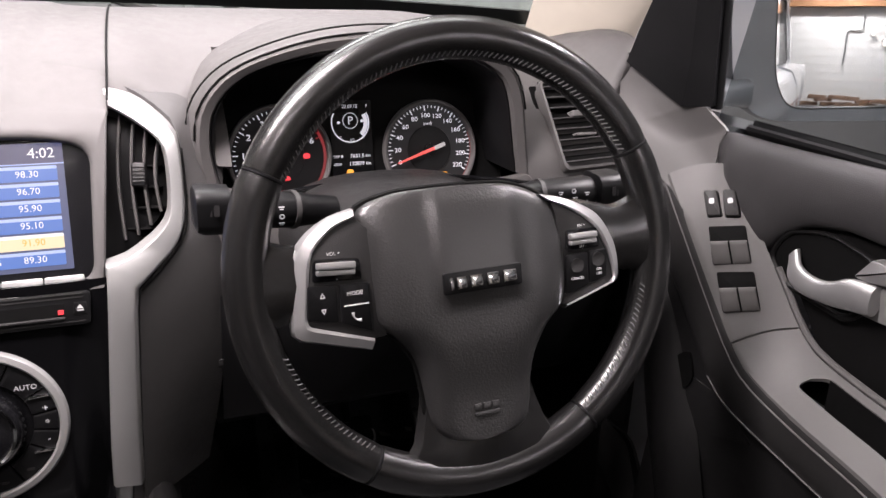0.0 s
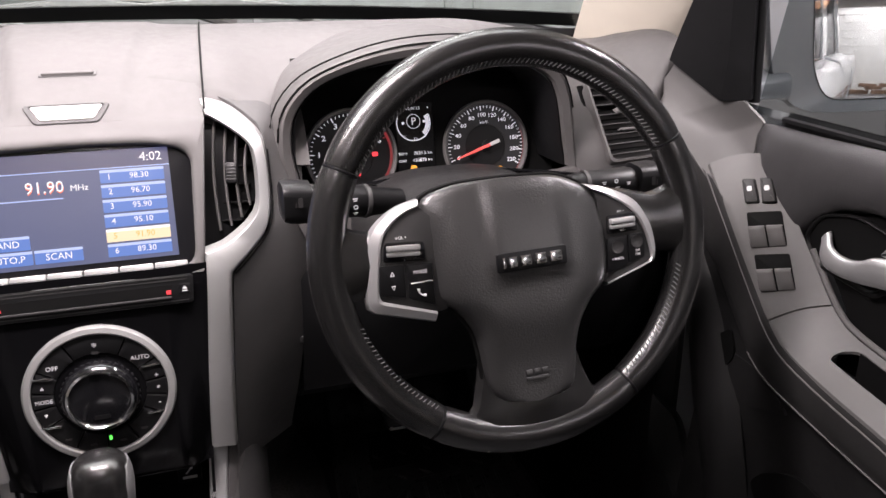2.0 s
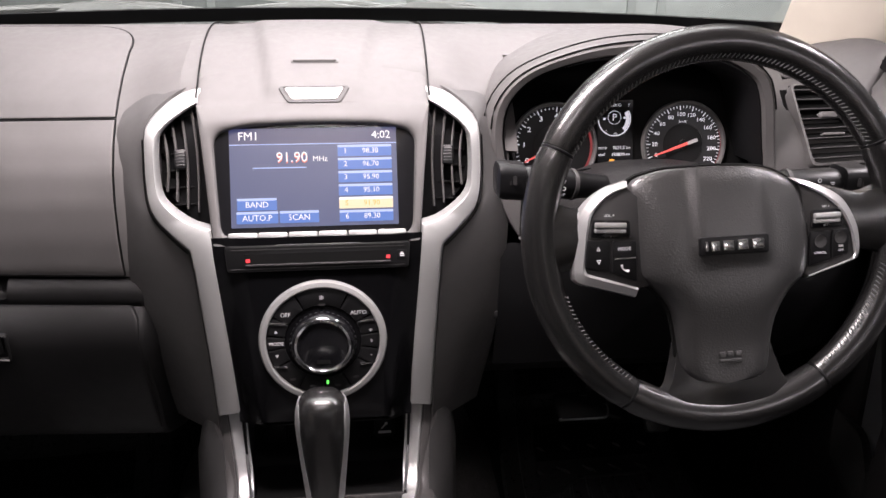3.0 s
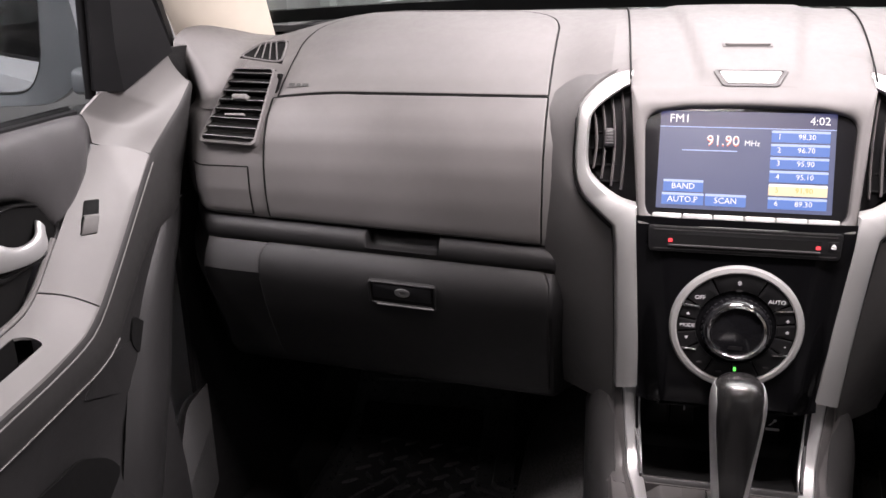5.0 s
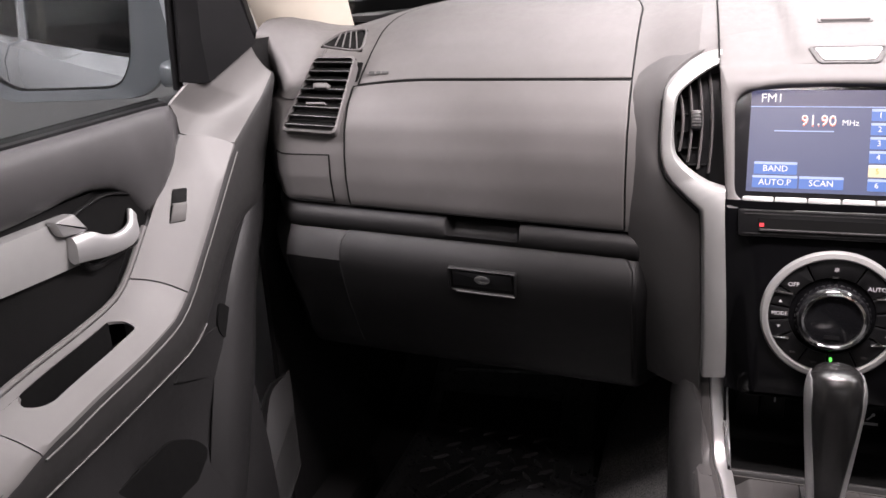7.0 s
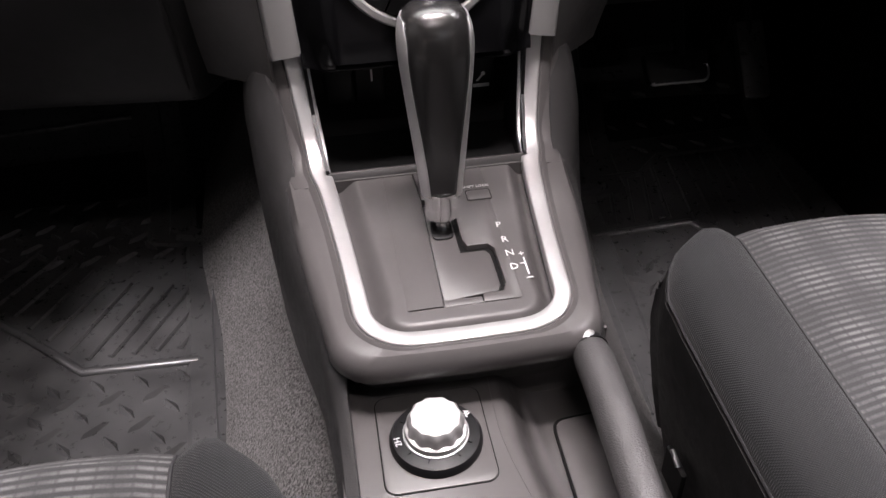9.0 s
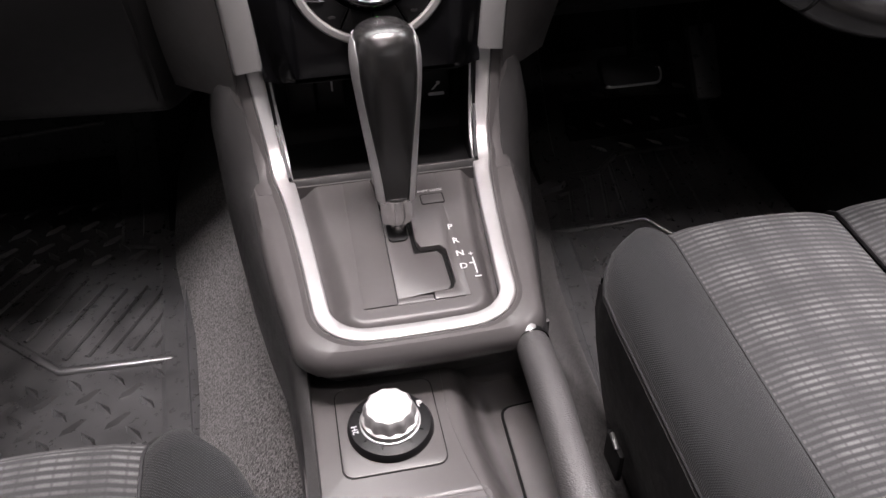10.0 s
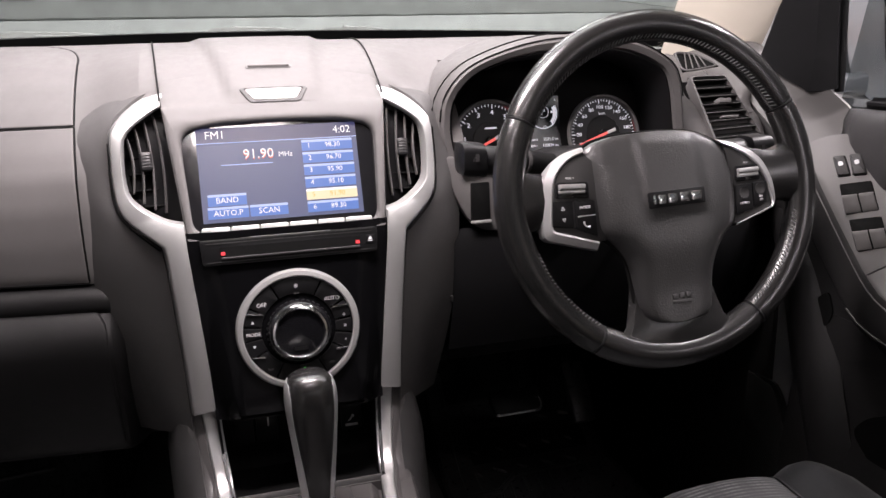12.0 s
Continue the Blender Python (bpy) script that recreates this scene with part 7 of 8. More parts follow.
    # face between the slanting strip and the border
    part("door_front_panel", loft([[at(0.700, 0.625, 0.602), at(0.702, 0.655, 0.602), at(0.706, 0.700, 0.604)], [at(0.700, 0.560, 0.555), at(0.703, 0.610, 0.552), at(0.706, 0.672, 0.550)], [at(0.701, 0.520, 0.515), at(0.704, 0.575, 0.510), at(0.706, 0.640, 0.505)], [at(0.702, 0.480, 0.470), at(0.705, 0.540, 0.462), at(0.706, 0.610, 0.455)], [at(0.703, 0.45, 0.44), at(0.706, 0.50, 0.42), at(0.708, 0.570, 0.395)]], thick=0.003), DOORLOW, d, "charcoal front face of the door lining")
    # hollow and pocket mouth are flat black plates: their shade is painted
    part("bottle_recess", plate(rpoly([(-0.030, -0.008), (-0.018, 0.022), (0.012, -0.004), (0.022, -0.030), (0.006, -0.040), (-0.020, -0.028)], 0.010), 0.003, 0.0, 0.0006, Matrix.Translation(at(0.6985, 0.572, 0.478)) @ H.to_3x3().to_4x4()), VOID, d, "flat black patch for the shade of a hollow in the door lining")
    part("pocket_mouth", plate(rpoly([(-0.24, -0.045), (0.015, -0.050), (0.062, -0.012), (0.040, 0.016), (-0.004, 0.042), (-0.24, 0.030)], 0.014), 0.004, 0.0, 0.0012, Matrix.Translation(at(0.700, 0.428, 0.338)) @ H.to_3x3().to_4x4()), VOID, d, "flat black patch for the shaded mouth of the door pocket")
    # loudspeaker cover: a sheet of fine slanting ribs
    speaker = [(0.705, 0.640, 0.330), (0.712, 0.722, 0.316), (0.712, 0.715, 0.150), (0.700, 0.560, 0.120), (0.696, 0.535, 0.205), (0.699, 0.590, 0.270)]
    sp = rpoly([(y, z) for x, y, z in speaker], 0.02, 4)
    cover_x = lambda y: 0.693 + 0.10 * max(0.0, y - 0.55)
    cover = part("speaker_cover", loft([[at(cover_x(y) + 0.004, y, z) for y, z in sp], [at(cover_x(y), y, z) for y, z in sp], [at(cover_x(0.62), 0.62, 0.22) for y, z in sp]], closed=True), DOORDARK, d, "black ribbed loudspeaker cover")
    ribs = []
    for k in range(64):
        z0 = 0.06 + 0.0058 * k
        y_lo, y_hi = 0.545 + 0.10 * max(0.0, (z0 - 0.16) / 0.16), 0.715
        a, b = (y_lo, z0), (y_hi, z0 + (y_hi - y_lo) * 0.55)
        if a[1] > 0.33 or b[1] < 0.13:
            continue
        if a[1] < 0.125:
            a = (a[0] + (0.125 - a[1]) / 0.55, 0.125)
        if b[1] > 0.320:
            b = (b[0] - (b[1] - 0.320) / 0.55, 0.320)
        if b[0] - a[0] > 0.01:
            ribs.append(tube([at(cover_x(y) - 0.0006, y, z) for y, z in (a, b)], 0.0011, 4))
    tagged(part("speaker_ribs", merged(*ribs), DOORDARK, cover, "fine slanting ribs"), kind="stuff")
    # corner piece below the mirror
    rows = []
    for u in list(np.linspace(0.6215 - fwd, 0.640, 10)) + list(np.linspace(0.6405, 0.651, 8)) + list(np.linspace(0.653, 0.682, 8)) + list(np.linspace(0.6825, 0.691, 8)) + list(np.linspace(0.694, 0.758, 14)):
        far = float(np.interp(u, [0.580, 0.615, 0.640, 0.651, 0.682, 0.691, 0.760], [0.95, 1.0, 1.607, 2.08, 2.36, 1.82, 1.60]))
        near = 1.50 * max(0.0, (u - 0.738) / 0.021)
        row = []
        for q in np.linspace(far, near, 14):
            x = 0.690 + 0.006 * ease((u - 0.69) / 0.06) + float(np.interp(u, [0.655, 0.691, 0.760], [0.052, 0.030, 0.005])) * (1 - math.exp(-2 * q))
            row.append((x - 0.0012 * math.sin(math.pi * min(q, 1)), u - 0.038 * q, 0.681 + 0.61 * (u - 0.615) + 0.0185 * q))
        rows.append([at(x, y + fwd, z + drop) for x, y, z in row])
    part("corner_piece", loft(rows, thick=0.003), DOORGREY, d, "grey corner piece below the mirror", angle=45)
    sail = [[(0.736, 0.592, 0.767), (0.729, 0.604, 0.765), (0.720, 0.6225, 0.7625), (0.711, 0.656, 0.779), (0.700, 0.703, 0.801)],
            [(0.7315, 0.592, 0.815), (0.724, 0.602, 0.815), (0.715, 0.611, 0.815), (0.708, 0.642, 0.825), (0.699, 0.684, 0.838)],
            [(0.725, 0.590, 0.875), (0.718, 0.600, 0.875), (0.710, 0.608, 0.875), (0.704, 0.630, 0.880), (0.698, 0.655, 0.888)],
            [(0.708, 0.560, 0.985), (0.702, 0.570, 0.985), (0.695, 0.580, 0.985), (0.692, 0.592, 0.990), (0.689, 0.606, 0.996)]]
    part("sail_panel", loft([[at(x, y + fwd, z + drop) for x, y, z in r] for r in sail], thick=0.010), BLACK, d, "black triangular panel behind the mirror", angle=20)
    part("window_frame", tube([at(x, y + fwd, z) for x, y, z in ((0.740, 0.595, 0.756), (0.736, 0.594, 0.815), (0.730, 0.592, 0.875), (0.713, 0.562, 0.985), (0.69, 0.45, 1.15))], 0.0065, 10), BLACK, d)
    # window glass, seal and outer skin
    part("belt_seal", loft([[at(0.750, y, 0.736), at(0.7455, y, 0.741), at(0.746, y, 0.7445), at(0.750, y, 0.7462), at(0.7505, y, 0.7425), at(0.753, y, 0.7445), at(0.7565, y, 0.7505), at(0.762, y, 0.744)] for y in np.linspace(-0.44, 0.574, 8)], thick=0.0015), BLACK, d, "black rubber seal along the window", angle=20)
    gl = part("window_glass", loft([[at(0.760, -0.44, 0.70), at(0.760, 0.64, 0.70)], [at(0.740, -0.44, 0.95), at(0.738, 0.56, 0.95)], [at(0.69, -0.44, 1.20), at(0.69, 0.36, 1.20)]], thick=0.003), TINTED, d, "tinted side glass, closed")
    gl.visible_shadow = False
    part("outer_skin", loft([[at(0.772, y, 0.745), at(0.84, y, 0.725), at(0.875, y, 0.66), at(0.882, y, 0.5), at(0.875, y, 0.2), at(0.84, y, 0.0)] for y in np.linspace(-0.46, 0.72, 8)], thick=0.01), BODYPAINT, d, "silver painted outer door skin")
    return d, H, at, path


left_door, HL, at_l, path_l = door(-1)
right_door, HR, at_r, path_r = door(1)


def strip_height(path, side, m, u, v):
    """Height of the strip's surface over its middle plane."""
    inv = m.inverted()
    best = None
    for o, i in path:
        for t in (0.1, 0.2, 0.3, 0.4, 0.5, 0.6, 0.7, 0.8, 0.9):
            p = o.lerp(i, t) + Vector((0, 0, 0.0045 * math.sin(math.pi * t)))
            q = inv @ Vector((side * p.x, p.y + DY[side], p.z))
            dist = (q.x - u) ** 2 + (q.y - v) ** 2
            if best is None or dist < best[0]:
                best = (dist, q.z)
    return best[1]


def seated(path, side, m, corners):
    """The strip's axes raised so that a plate with these corners lies just proud of it."""
    return m @ Matrix.Translation((0, 0, max(strip_height(path, side, m, *(Vector(a).lerp(Vector(b), 0.5))) for a in corners for b in corners) + 0.0008))


def paddle(m, corners, parent):
    """One window key: a low ramp that rises towards its upper edge and rolls over it."""
    bl, br, tr, tl = (Vector((*c, 0)) for c in corners)
    rows = []
    for t, z in ((0.0, 0.0005), (0.05, 0.0022), (0.5, 0.0040), (0.78, 0.0062), (0.92, 0.0066), (1.0, 0.0050), (1.02, 0.0002)):
        a, b = bl.lerp(tl, t), br.lerp(tr, t)
        rows.append([a.lerp(b, k) + Vector((0, 0, z - (0.0012 if k in (0.0, 1.0) else 0.0) - 0.0006 * math.sin(math.pi * k))) for k in (0.0, 0.06, 0.5, 0.94, 1.0)])
    bm = loft(rows, thick=0.0008)
    bm.transform(m)
    return part("window_switch", bm, DOORGREY, parent, "grey window switch", angle=50)


SL, SR = strip_axes(-1), strip_axes(1)
well = [(-0.0095, 0.0085), (0.0090, 0.0150), (0.0075, 0.0560), (-0.0090, 0.0510)]
m = seated(path_l, -1, SL, well)
part("switch_well", plate(rpoly(well, 0.0025), 0.006, 0.0003, 0.0, m), VOID, left_door)
paddle(m, [(-0.0088, 0.0092), (0.0083, 0.0155), (0.0078, 0.0370), (-0.0086, 0.0320)], left_door)
for well, split in (([(-0.0262, 0.0140), (0.0122, 0.0098), (0.0112, 0.0505), (-0.0258, 0.0556)], (-0.0068, -0.0072)), ([(-0.0225, -0.0370), (0.0146, -0.0398), (0.0132, 0.0010), (-0.0236, 0.0056)], (-0.0035, -0.0042))):
    m = seated(path_r, 1, SR, well)
    part("switch_well", plate(rpoly(well, 0.0025), 0.006, 0.0003, 0.0, m), VOID, right_door)
    bl, br, tr, tl = (Vector(c) for c in well)
    ml, mr_ = bl.lerp(tl, 0.58), br.lerp(tr, 0.58)
    paddle(m, [bl.lerp(br, 0.02), bl.lerp(br, 0.48), ml.lerp(mr_, 0.48), ml.lerp(mr_, 0.02)], right_door)
    paddle(m, [bl.lerp(br, 0.53), bl.lerp(br, 0.98), ml.lerp(mr_, 0.98), ml.lerp(mr_, 0.53)], right_door)
for lock in ([(-0.0258, 0.0655), (-0.0100, 0.0632), (-0.0117, 0.0935), (-0.0266, 0.0960)], [(-0.0079, 0.0622), (0.0082, 0.0594), (0.0069, 0.0905), (-0.0068, 0.0935)]):
    m = seated(path_r, 1, SR, lock)
    part("lock_surround", plate(rpoly(lock, 0.003), 0.006, 0.0004, 0.0, m), VOID, right_door)
    mid = sum((Vector(c) for c in lock), Vector((0, 0))) / 4
    part("lock_switch", plate(rpoly([mid + (Vector(c) - mid) * 0.93 for c in lock], 0.003), 0.006, 0.0020, 0.0045, m), SIDE, right_door, "dark grey rocker switch with a white mark")
    part("lock_mark", plate(rrect(0.0055, 0.0060, 0.0016, 3, mid.x, mid.y + 0.002), 0.0004, 0, 0.0049, m), PRINT, right_door)


# ---- door mirrors ----
MIRRORPAINT = plastic("mirror_housing_paint", (0.13, 0.14, 0.15), 0.3, metal=0.2, depth=0, coat=0.5, vary=0.02, scuffs=0.01)

def side_mirror(side, turn, nod):
    mr = thing("door_mirror", (side * 0.80, 0.66, 0.78), "silver door mirror outside the window", "door mirror", "door mirrors")
    c = Vector((side * (0.985 if side < 0 else 0.965), 0.668, 0.838))
    m = facing(c, nod, turn)
    shape = [(-0.117, 0.10), (-0.100, -0.060), (-0.080, -0.097), (0.055, -0.091), (0.080, -0.072), (0.086, 0.0), (0.076, 0.10)]
    outline = rpoly([(side * x, y) for x, y in shape][::side], 0.022, 6)
    closed = np.array(outline + outline[:1])
    run = np.concatenate([[0], np.cumsum(np.linalg.norm(np.diff(closed, axis=0), axis=1))])
    outline = [(float(np.interp(w, run, closed[:, 0])), float(np.interp(w, run, closed[:, 1]))) for w in np.linspace(0, run[-1], 97)[:-1]]
    big = [(x * (1.17 if side * x > 0 else 1.12 + 0.40 * ease(-side * x / 0.11)), y * 1.15) for x, y in outline]
    bulge = lambda x, y: -(x * x + y * y) / 2.6
    rows = [[(x * k, y * k, bulge(x * k, y * k) + 0.002) for x, y in outline] for k in list(np.linspace(1.02, 0.94, 5)) + list(np.linspace(0.9, 0.02, 14))]
    bm = loft(rows, closed=True)
    bm.faces.new([v for v in bm.verts][-len(outline):])
    bm.transform(m)
    part("glass", bm, MIRROR, mr, "convex mirror glass")
    bezel = [[(x * k, y * k, z) for x, y in outline] for k, z in ((1.03, -0.012), (1.03, 0.004), (0.985, 0.004), (0.985, -0.012))]
    bm = loft(bezel, closed=True)
    bm.transform(m)
    part("bezel", bm, BLACK, mr)
    rows = [[(x, y, 0.004) for x, y in outline], [(x, y, 0.010) for x, y in big], [(x * 1.02, y * 1.02, 0.0) for x, y in big], [(x * 0.98, y * 0.98, -0.05) for x, y in big], [(x * 0.6, y * 0.6, -0.10) for x, y in big]]
    bm = loft(rows, closed=True, caps=False)
    bm.transform(m)
    part("housing", bm, MIRRORPAINT, mr, "dark grey mirror housing")
    rows = []
    for x, y, h in ((0.742, 0.700, 0.018), (0.77, 0.710, 0.013), (0.80, 0.715, 0.013), (0.835, 0.725, 0.018)):
        rows.append([(side * x, y + p * 0.035, 0.760 + q * h) for p, q in rrect(2, 2, 0.5, 3)])
    part("foot", loft(rows, closed=True, caps=True), MIRRORPAINT, mr, "grey mirror foot")
    return mr


side_mirror(-1, 30, 1.0)
side_mirror(1, -20.5, 4.0)

# ---- seats ----
def seat(name, cx, y_front, z_top, label, half=0.238, back=0.016):
    s = thing(name, (cx, y_front - 0.25, 0.05), label, "car seat", "front seats")
    L = 0.54

    def section(y, t):
        """Across the cushion: bolsters stand above the centre."""
        front = ease(t / 0.10)
        z = z_top - 0.055 * (1 - front) ** 2 - 0.03 * t
        pts = []
        for u, h in ((-0.70, -0.16), (-0.84, -0.10), (-0.945, -0.045), (-0.985, -0.008), (-0.978, 0.004), (-0.945, 0.0135), (-0.89, 0.0190), (-0.82, 0.0200), (-0.75, 0.0155), (-0.70, 0.0085), (-0.668, 0.0015), (-0.655, -0.002)):
            pts.append((cx + half * u, y, z + h * (0.5 + 0.5 * front)))
        return pts

    ys = [(y_front - L * t, t) for t in (0.0, 0.006, 0.014, 0.026, 0.04, 0.06, 0.08, 0.10, 0.14, 0.2, 0.3, 0.5, 0.75, 1.0)]
    for side in (-1, 1):
        rows = []
        for y, t in ys:
            rows.append([(cx + side * ((p[0] - cx) + 0.030 * (1 - ease(t / 0.16)) * ease((abs(p[0] - cx) / half - 0.70) / 0.28)), p[1] - back * ease((abs(p[0] - cx) / half - 0.72) / 0.28) * (1 - t), p[2]) for p in section(y, t)])
        first = [(x, y + 0.004, z - 0.05) for x, y, z in rows[0]]
        part("bolster", loft([first] + rows, thick=0.006), BOLSTER, s, "charcoal cloth side bolster")
        # added skirt whose black paints the shadow down the seat's side
        skirt = []
        for y, t in ys:
            tuck = 0.030 * (1 - ease(t / 0.16))
            z = z_top - 0.055 * (1 - ease(t / 0.10)) ** 2 - 0.03 * t
            skirt.append([(cx + side * (-half * u + tuck), y - back * (1 - t), z + h) for u, h in ((0.975, -0.012), (0.980, -0.040), (0.955, -0.085), (0.915, -0.135), (0.860, -0.190))])
        part("side_skirt", loft(skirt, thick=0.004), DOORDARK, s, "skirt down the side, black for the shade under the bolster")
        part("bolster_piping", tube([(r[11][0], r[11][1], r[11][2] + 0.0012) for r in rows], 0.0014, 6), PIPING, s)
        part("bolster_seam", tube([(r[3][0], r[3][1], r[3][2] + 0.0002) for r in rows], 0.0012, 6), PIPING, s)
    for x0, x1 in ((-0.655, -0.012), (0.012, 0.655)):
        rows = []
        for y, t in ys:
            front = ease(t / 0.10)
            z = z_top - 0.055 * (1 - front) ** 2 - 0.03 * t
            rows.append([(cx + half * (x0 + (x1 - x0) * k / 8), y + 0.004, z + 0.009 * math.sin(math.pi * k / 8) * front - 0.003 * (k in (0, 8))) for k in range(9)])
        rows.insert(0, [(x, y + 0.006, z - 0.05) for x, y, z in rows[0]])
        part("centre_panel", loft(rows, thick=0.006), INSERT, s, "grey patterned cloth centre panel")
    part("centre_seam", tube([(cx, y + 0.003, z_top - 0.055 * (1 - ease(t / 0.10)) ** 2 - 0.03 * t - 0.001) for y, t in ys], 0.0022, 6), BLACK, s)
    # base and rails take dead black as the shade beneath the cushion
    part("base", merged(plate([(cx - half * 0.68, y_front - 0.06), (cx + half * 0.68, y_front - 0.06), (cx + half * 0.68, y_front - L), (cx - half * 0.68, y_front - L)], 0.14, 0.004, z_top - 0.06)), VOID, s, "seat base blackened for the shade under the cushion")
    for side in (-1, 1):
        part("rail", plate(rrect(0.035, 0.50, 0.004, 3, cx + side * (half - 0.10), y_front - 0.33), 0.12, 0.002, z_top - 0.20), VOID, s, "seat rail blackened for the shade under the cushion")
    return s


driver = seat("driver_seat", 0.372, 0.478, 0.336, "grey patterned cloth driver's seat cushion with charcoal bolsters", 0.231)
part("adjuster_bracket", plate(rrect(0.005, 0.030, 0.002, 2, 0.1465, 0.332), 0.030, 0.001, 0.214), VOID, driver)
part("adjuster", tube([(0.1455, 0.339, 0.217), (0.1445, 0.332, 0.218), (0.1450, 0.326, 0.214)], 0.0022, 8), STEEL, driver, "small chrome seat adjuster")
seat("passenger_seat", -0.320, 0.319, 0.362, "grey patterned cloth passenger seat cushion with charcoal bolsters", 0.207, 0.018)


# ---- floor mats ----
def mat_height(y):
    return 0.002 + 0.16 * ease((y - 1.05) / 0.28) * (y > 1.05)


def tread(centres, length, width, slant, high):
    """Raised lozenges with a ridge along each: one mesh of many."""
    verts, faces = [], []
    c, s = math.cos(radians(slant)), math.sin(radians(slant))
    for x, y in centres:
        n, z = len(verts), mat_height(y) + 0.0055
        for p, q, h in ((length, 0, 0), (length * 0.2, width, 0), (-length, 0, 0), (-length * 0.2, -width, 0), (length * 0.62, 0, high), (-length * 0.62, 0, high)):
            verts.append((x + c * p - s * q, y + s * p + c * q, z + h))
        faces += [(n, n + 1, n + 4), (n + 1, n + 2, n + 5, n + 4), (n + 2, n + 3, n + 5), (n + 3, n, n + 4, n + 5)]
    me = bpy.data.meshes.new("scratch")
    me.from_pydata(verts, [], faces)
    bm = bmesh.new()
    bm.from_mesh(me)
    bpy.data.meshes.remove(me)
    return bm


def mat_thing(cx, y0, y1, mirror, bars, rib_lines, treads, label):
    m = thing("floor_mat", (cx, (y0 + y1) / 2, 0), label, "floor mat", "rubber floor mats")
    z_of = mat_height
    sx = lambda x: cx + mirror * x

    def reach(y):
        """How far the sheet reaches towards the tunnel: it steps back where the tunnel widens."""
        return 0.221 - 0.085 * (y - 0.58) - 0.055 * ease((y - 0.955) / 0.02)

    ys = sorted(list(np.linspace(y0, y1, 22)) + [0.95, 0.96, 0.97, 0.98])
    rows = [[(sx(-0.215), y, z_of(y) + 0.016), (sx(-0.205), y, z_of(y) + 0.018), (sx(-0.193), y, z_of(y) + 0.004), (sx(0), y, z_of(y) + 0.003), (sx(reach(y) - 0.068), y, z_of(y) + 0.003), (sx(reach(y) - 0.062), y, z_of(y) + 0.008),
             (sx(reach(y) - 0.034), y, z_of(y) + 0.009), (sx(reach(y) - 0.030), y, z_of(y) + 0.019), (sx(reach(y) - 0.004), y, z_of(y) + 0.021), (sx(reach(y)), y, z_of(y) + 0.012)] for y in ys]
    part("sheet", loft(rows, thick=0.003), RUBBER, m, "black rubber sheet with raised rim", angle=25)
    for b in bars:
        part("bar", tube([(x, y, z_of(y) + 0.0080) for x, y in b], 0.0062, 8, flat=0.75), RUBBER, m, "raised bar framing the heel pad", angle=80)
    tagged(part("rib_field", merged(*[tube([(*a, z_of(a[1]) + 0.0074), (*b, z_of(b[1]) + 0.0074)], 0.0036, 6) for a, b in rib_lines]), RUBBER, m, "slanted rubber ribs"), kind="stuff")
    tagged(part("diamond_field", merged(*[tread(*k) for k in treads]), RUBBER, m, "raised diamond tread", angle=5), kind="stuff")
    for off in (0.021, 0.012):
        part("side_groove", tube([(sx(reach(y) - off), y, z_of(y) + 0.0205) for y in ys if y < 0.95], 0.0014, 6), VOID, m)
    return m


def lattice(x0, x1, y0, y1, dx, dy, shift):
    """Centres of one half of the tread, row by row, each row set off from the last."""
    out = []
    for j in range(int((y1 - y0) / dy) + 1):
        for i in range(int((x1 - x0) / dx) + 2):
            x = x0 + dx * (i + shift + 0.22 * (j % 4))
            if x0 < x < x1:
                out.append((x, y0 + dy * j))
    return out


heel = [((-0.2955 - 0.0275 * k, 0.7455), (min(-0.2955 - 0.0275 * k + 0.062, -0.284 - 0.0012 * k), 0.7455 + min(0.125, 0.0235 + 0.055 * k * 0.9))) for k in range(5)]
heel += [((-0.433 - 0.0275 * k, 0.762 + 0.027 * k), (-0.372 - 0.0275 * k, 0.885 + 0.020 * k)) for k in range(6)]
low, high = lattice(-0.60, -0.284, 0.36, 0.700, 0.050, 0.0450, 0.0), lattice(-0.60, -0.29, 0.945, 1.10, 0.050, 0.0450, 0.3)
low2, high2 = lattice(-0.60, -0.284, 0.3825, 0.700, 0.050, 0.0450, 0.62), lattice(-0.60, -0.30, 0.968, 1.10, 0.050, 0.0450, 0.9)
mat_thing(-0.425, 0.20, 1.30, 1, [[(-0.600, 0.890), (-0.486, 0.798), (-0.407, 0.724), (-0.271, 0.720)], [(-0.60, 1.19), (-0.39, 1.20)]], heel,
          [(low + high, 0.0185, 0.0048, 36, 0.0060), (low2 + high2, 0.0175, 0.0062, -50, 0.0052)], "black rubber mat with diamond tread in the passenger's foot well, dusty")
heel = [((0.285 + 0.0275 * k, 0.888), (0.312 + 0.0275 * k, 0.998 if 0.285 + 0.0275 * k < 0.375 else 1.040)) for k in range(5)] + [((0.430 + 0.0275 * k, 0.872 - 0.011 * k), (0.455 + 0.0275 * k, 1.045)) for k in range(7)]
low, high = lattice(0.285, 0.62, 0.36, 0.800, 0.050, 0.0450, 0.0), lattice(0.30, 0.60, 1.075, 1.18, 0.050, 0.0450, 0.3)
low2 = lattice(0.285, 0.62, 0.3825, 0.800, 0.050, 0.0450, 0.62)
mat_thing(0.425, 0.30, 1.30, -1, [[(0.270, 0.865), (0.420, 0.873), (0.449, 0.814), (0.63, 0.775)], [(0.300, 1.008), (0.394, 1.009), (0.440, 1.055), (0.63, 1.060)]], heel,
          [(low + high, 0.0185, 0.0048, -36, 0.0060), (low2, 0.0175, 0.0062, 50, 0.0052)], "black rubber mat with diamond tread in the driver's foot well, dusty")

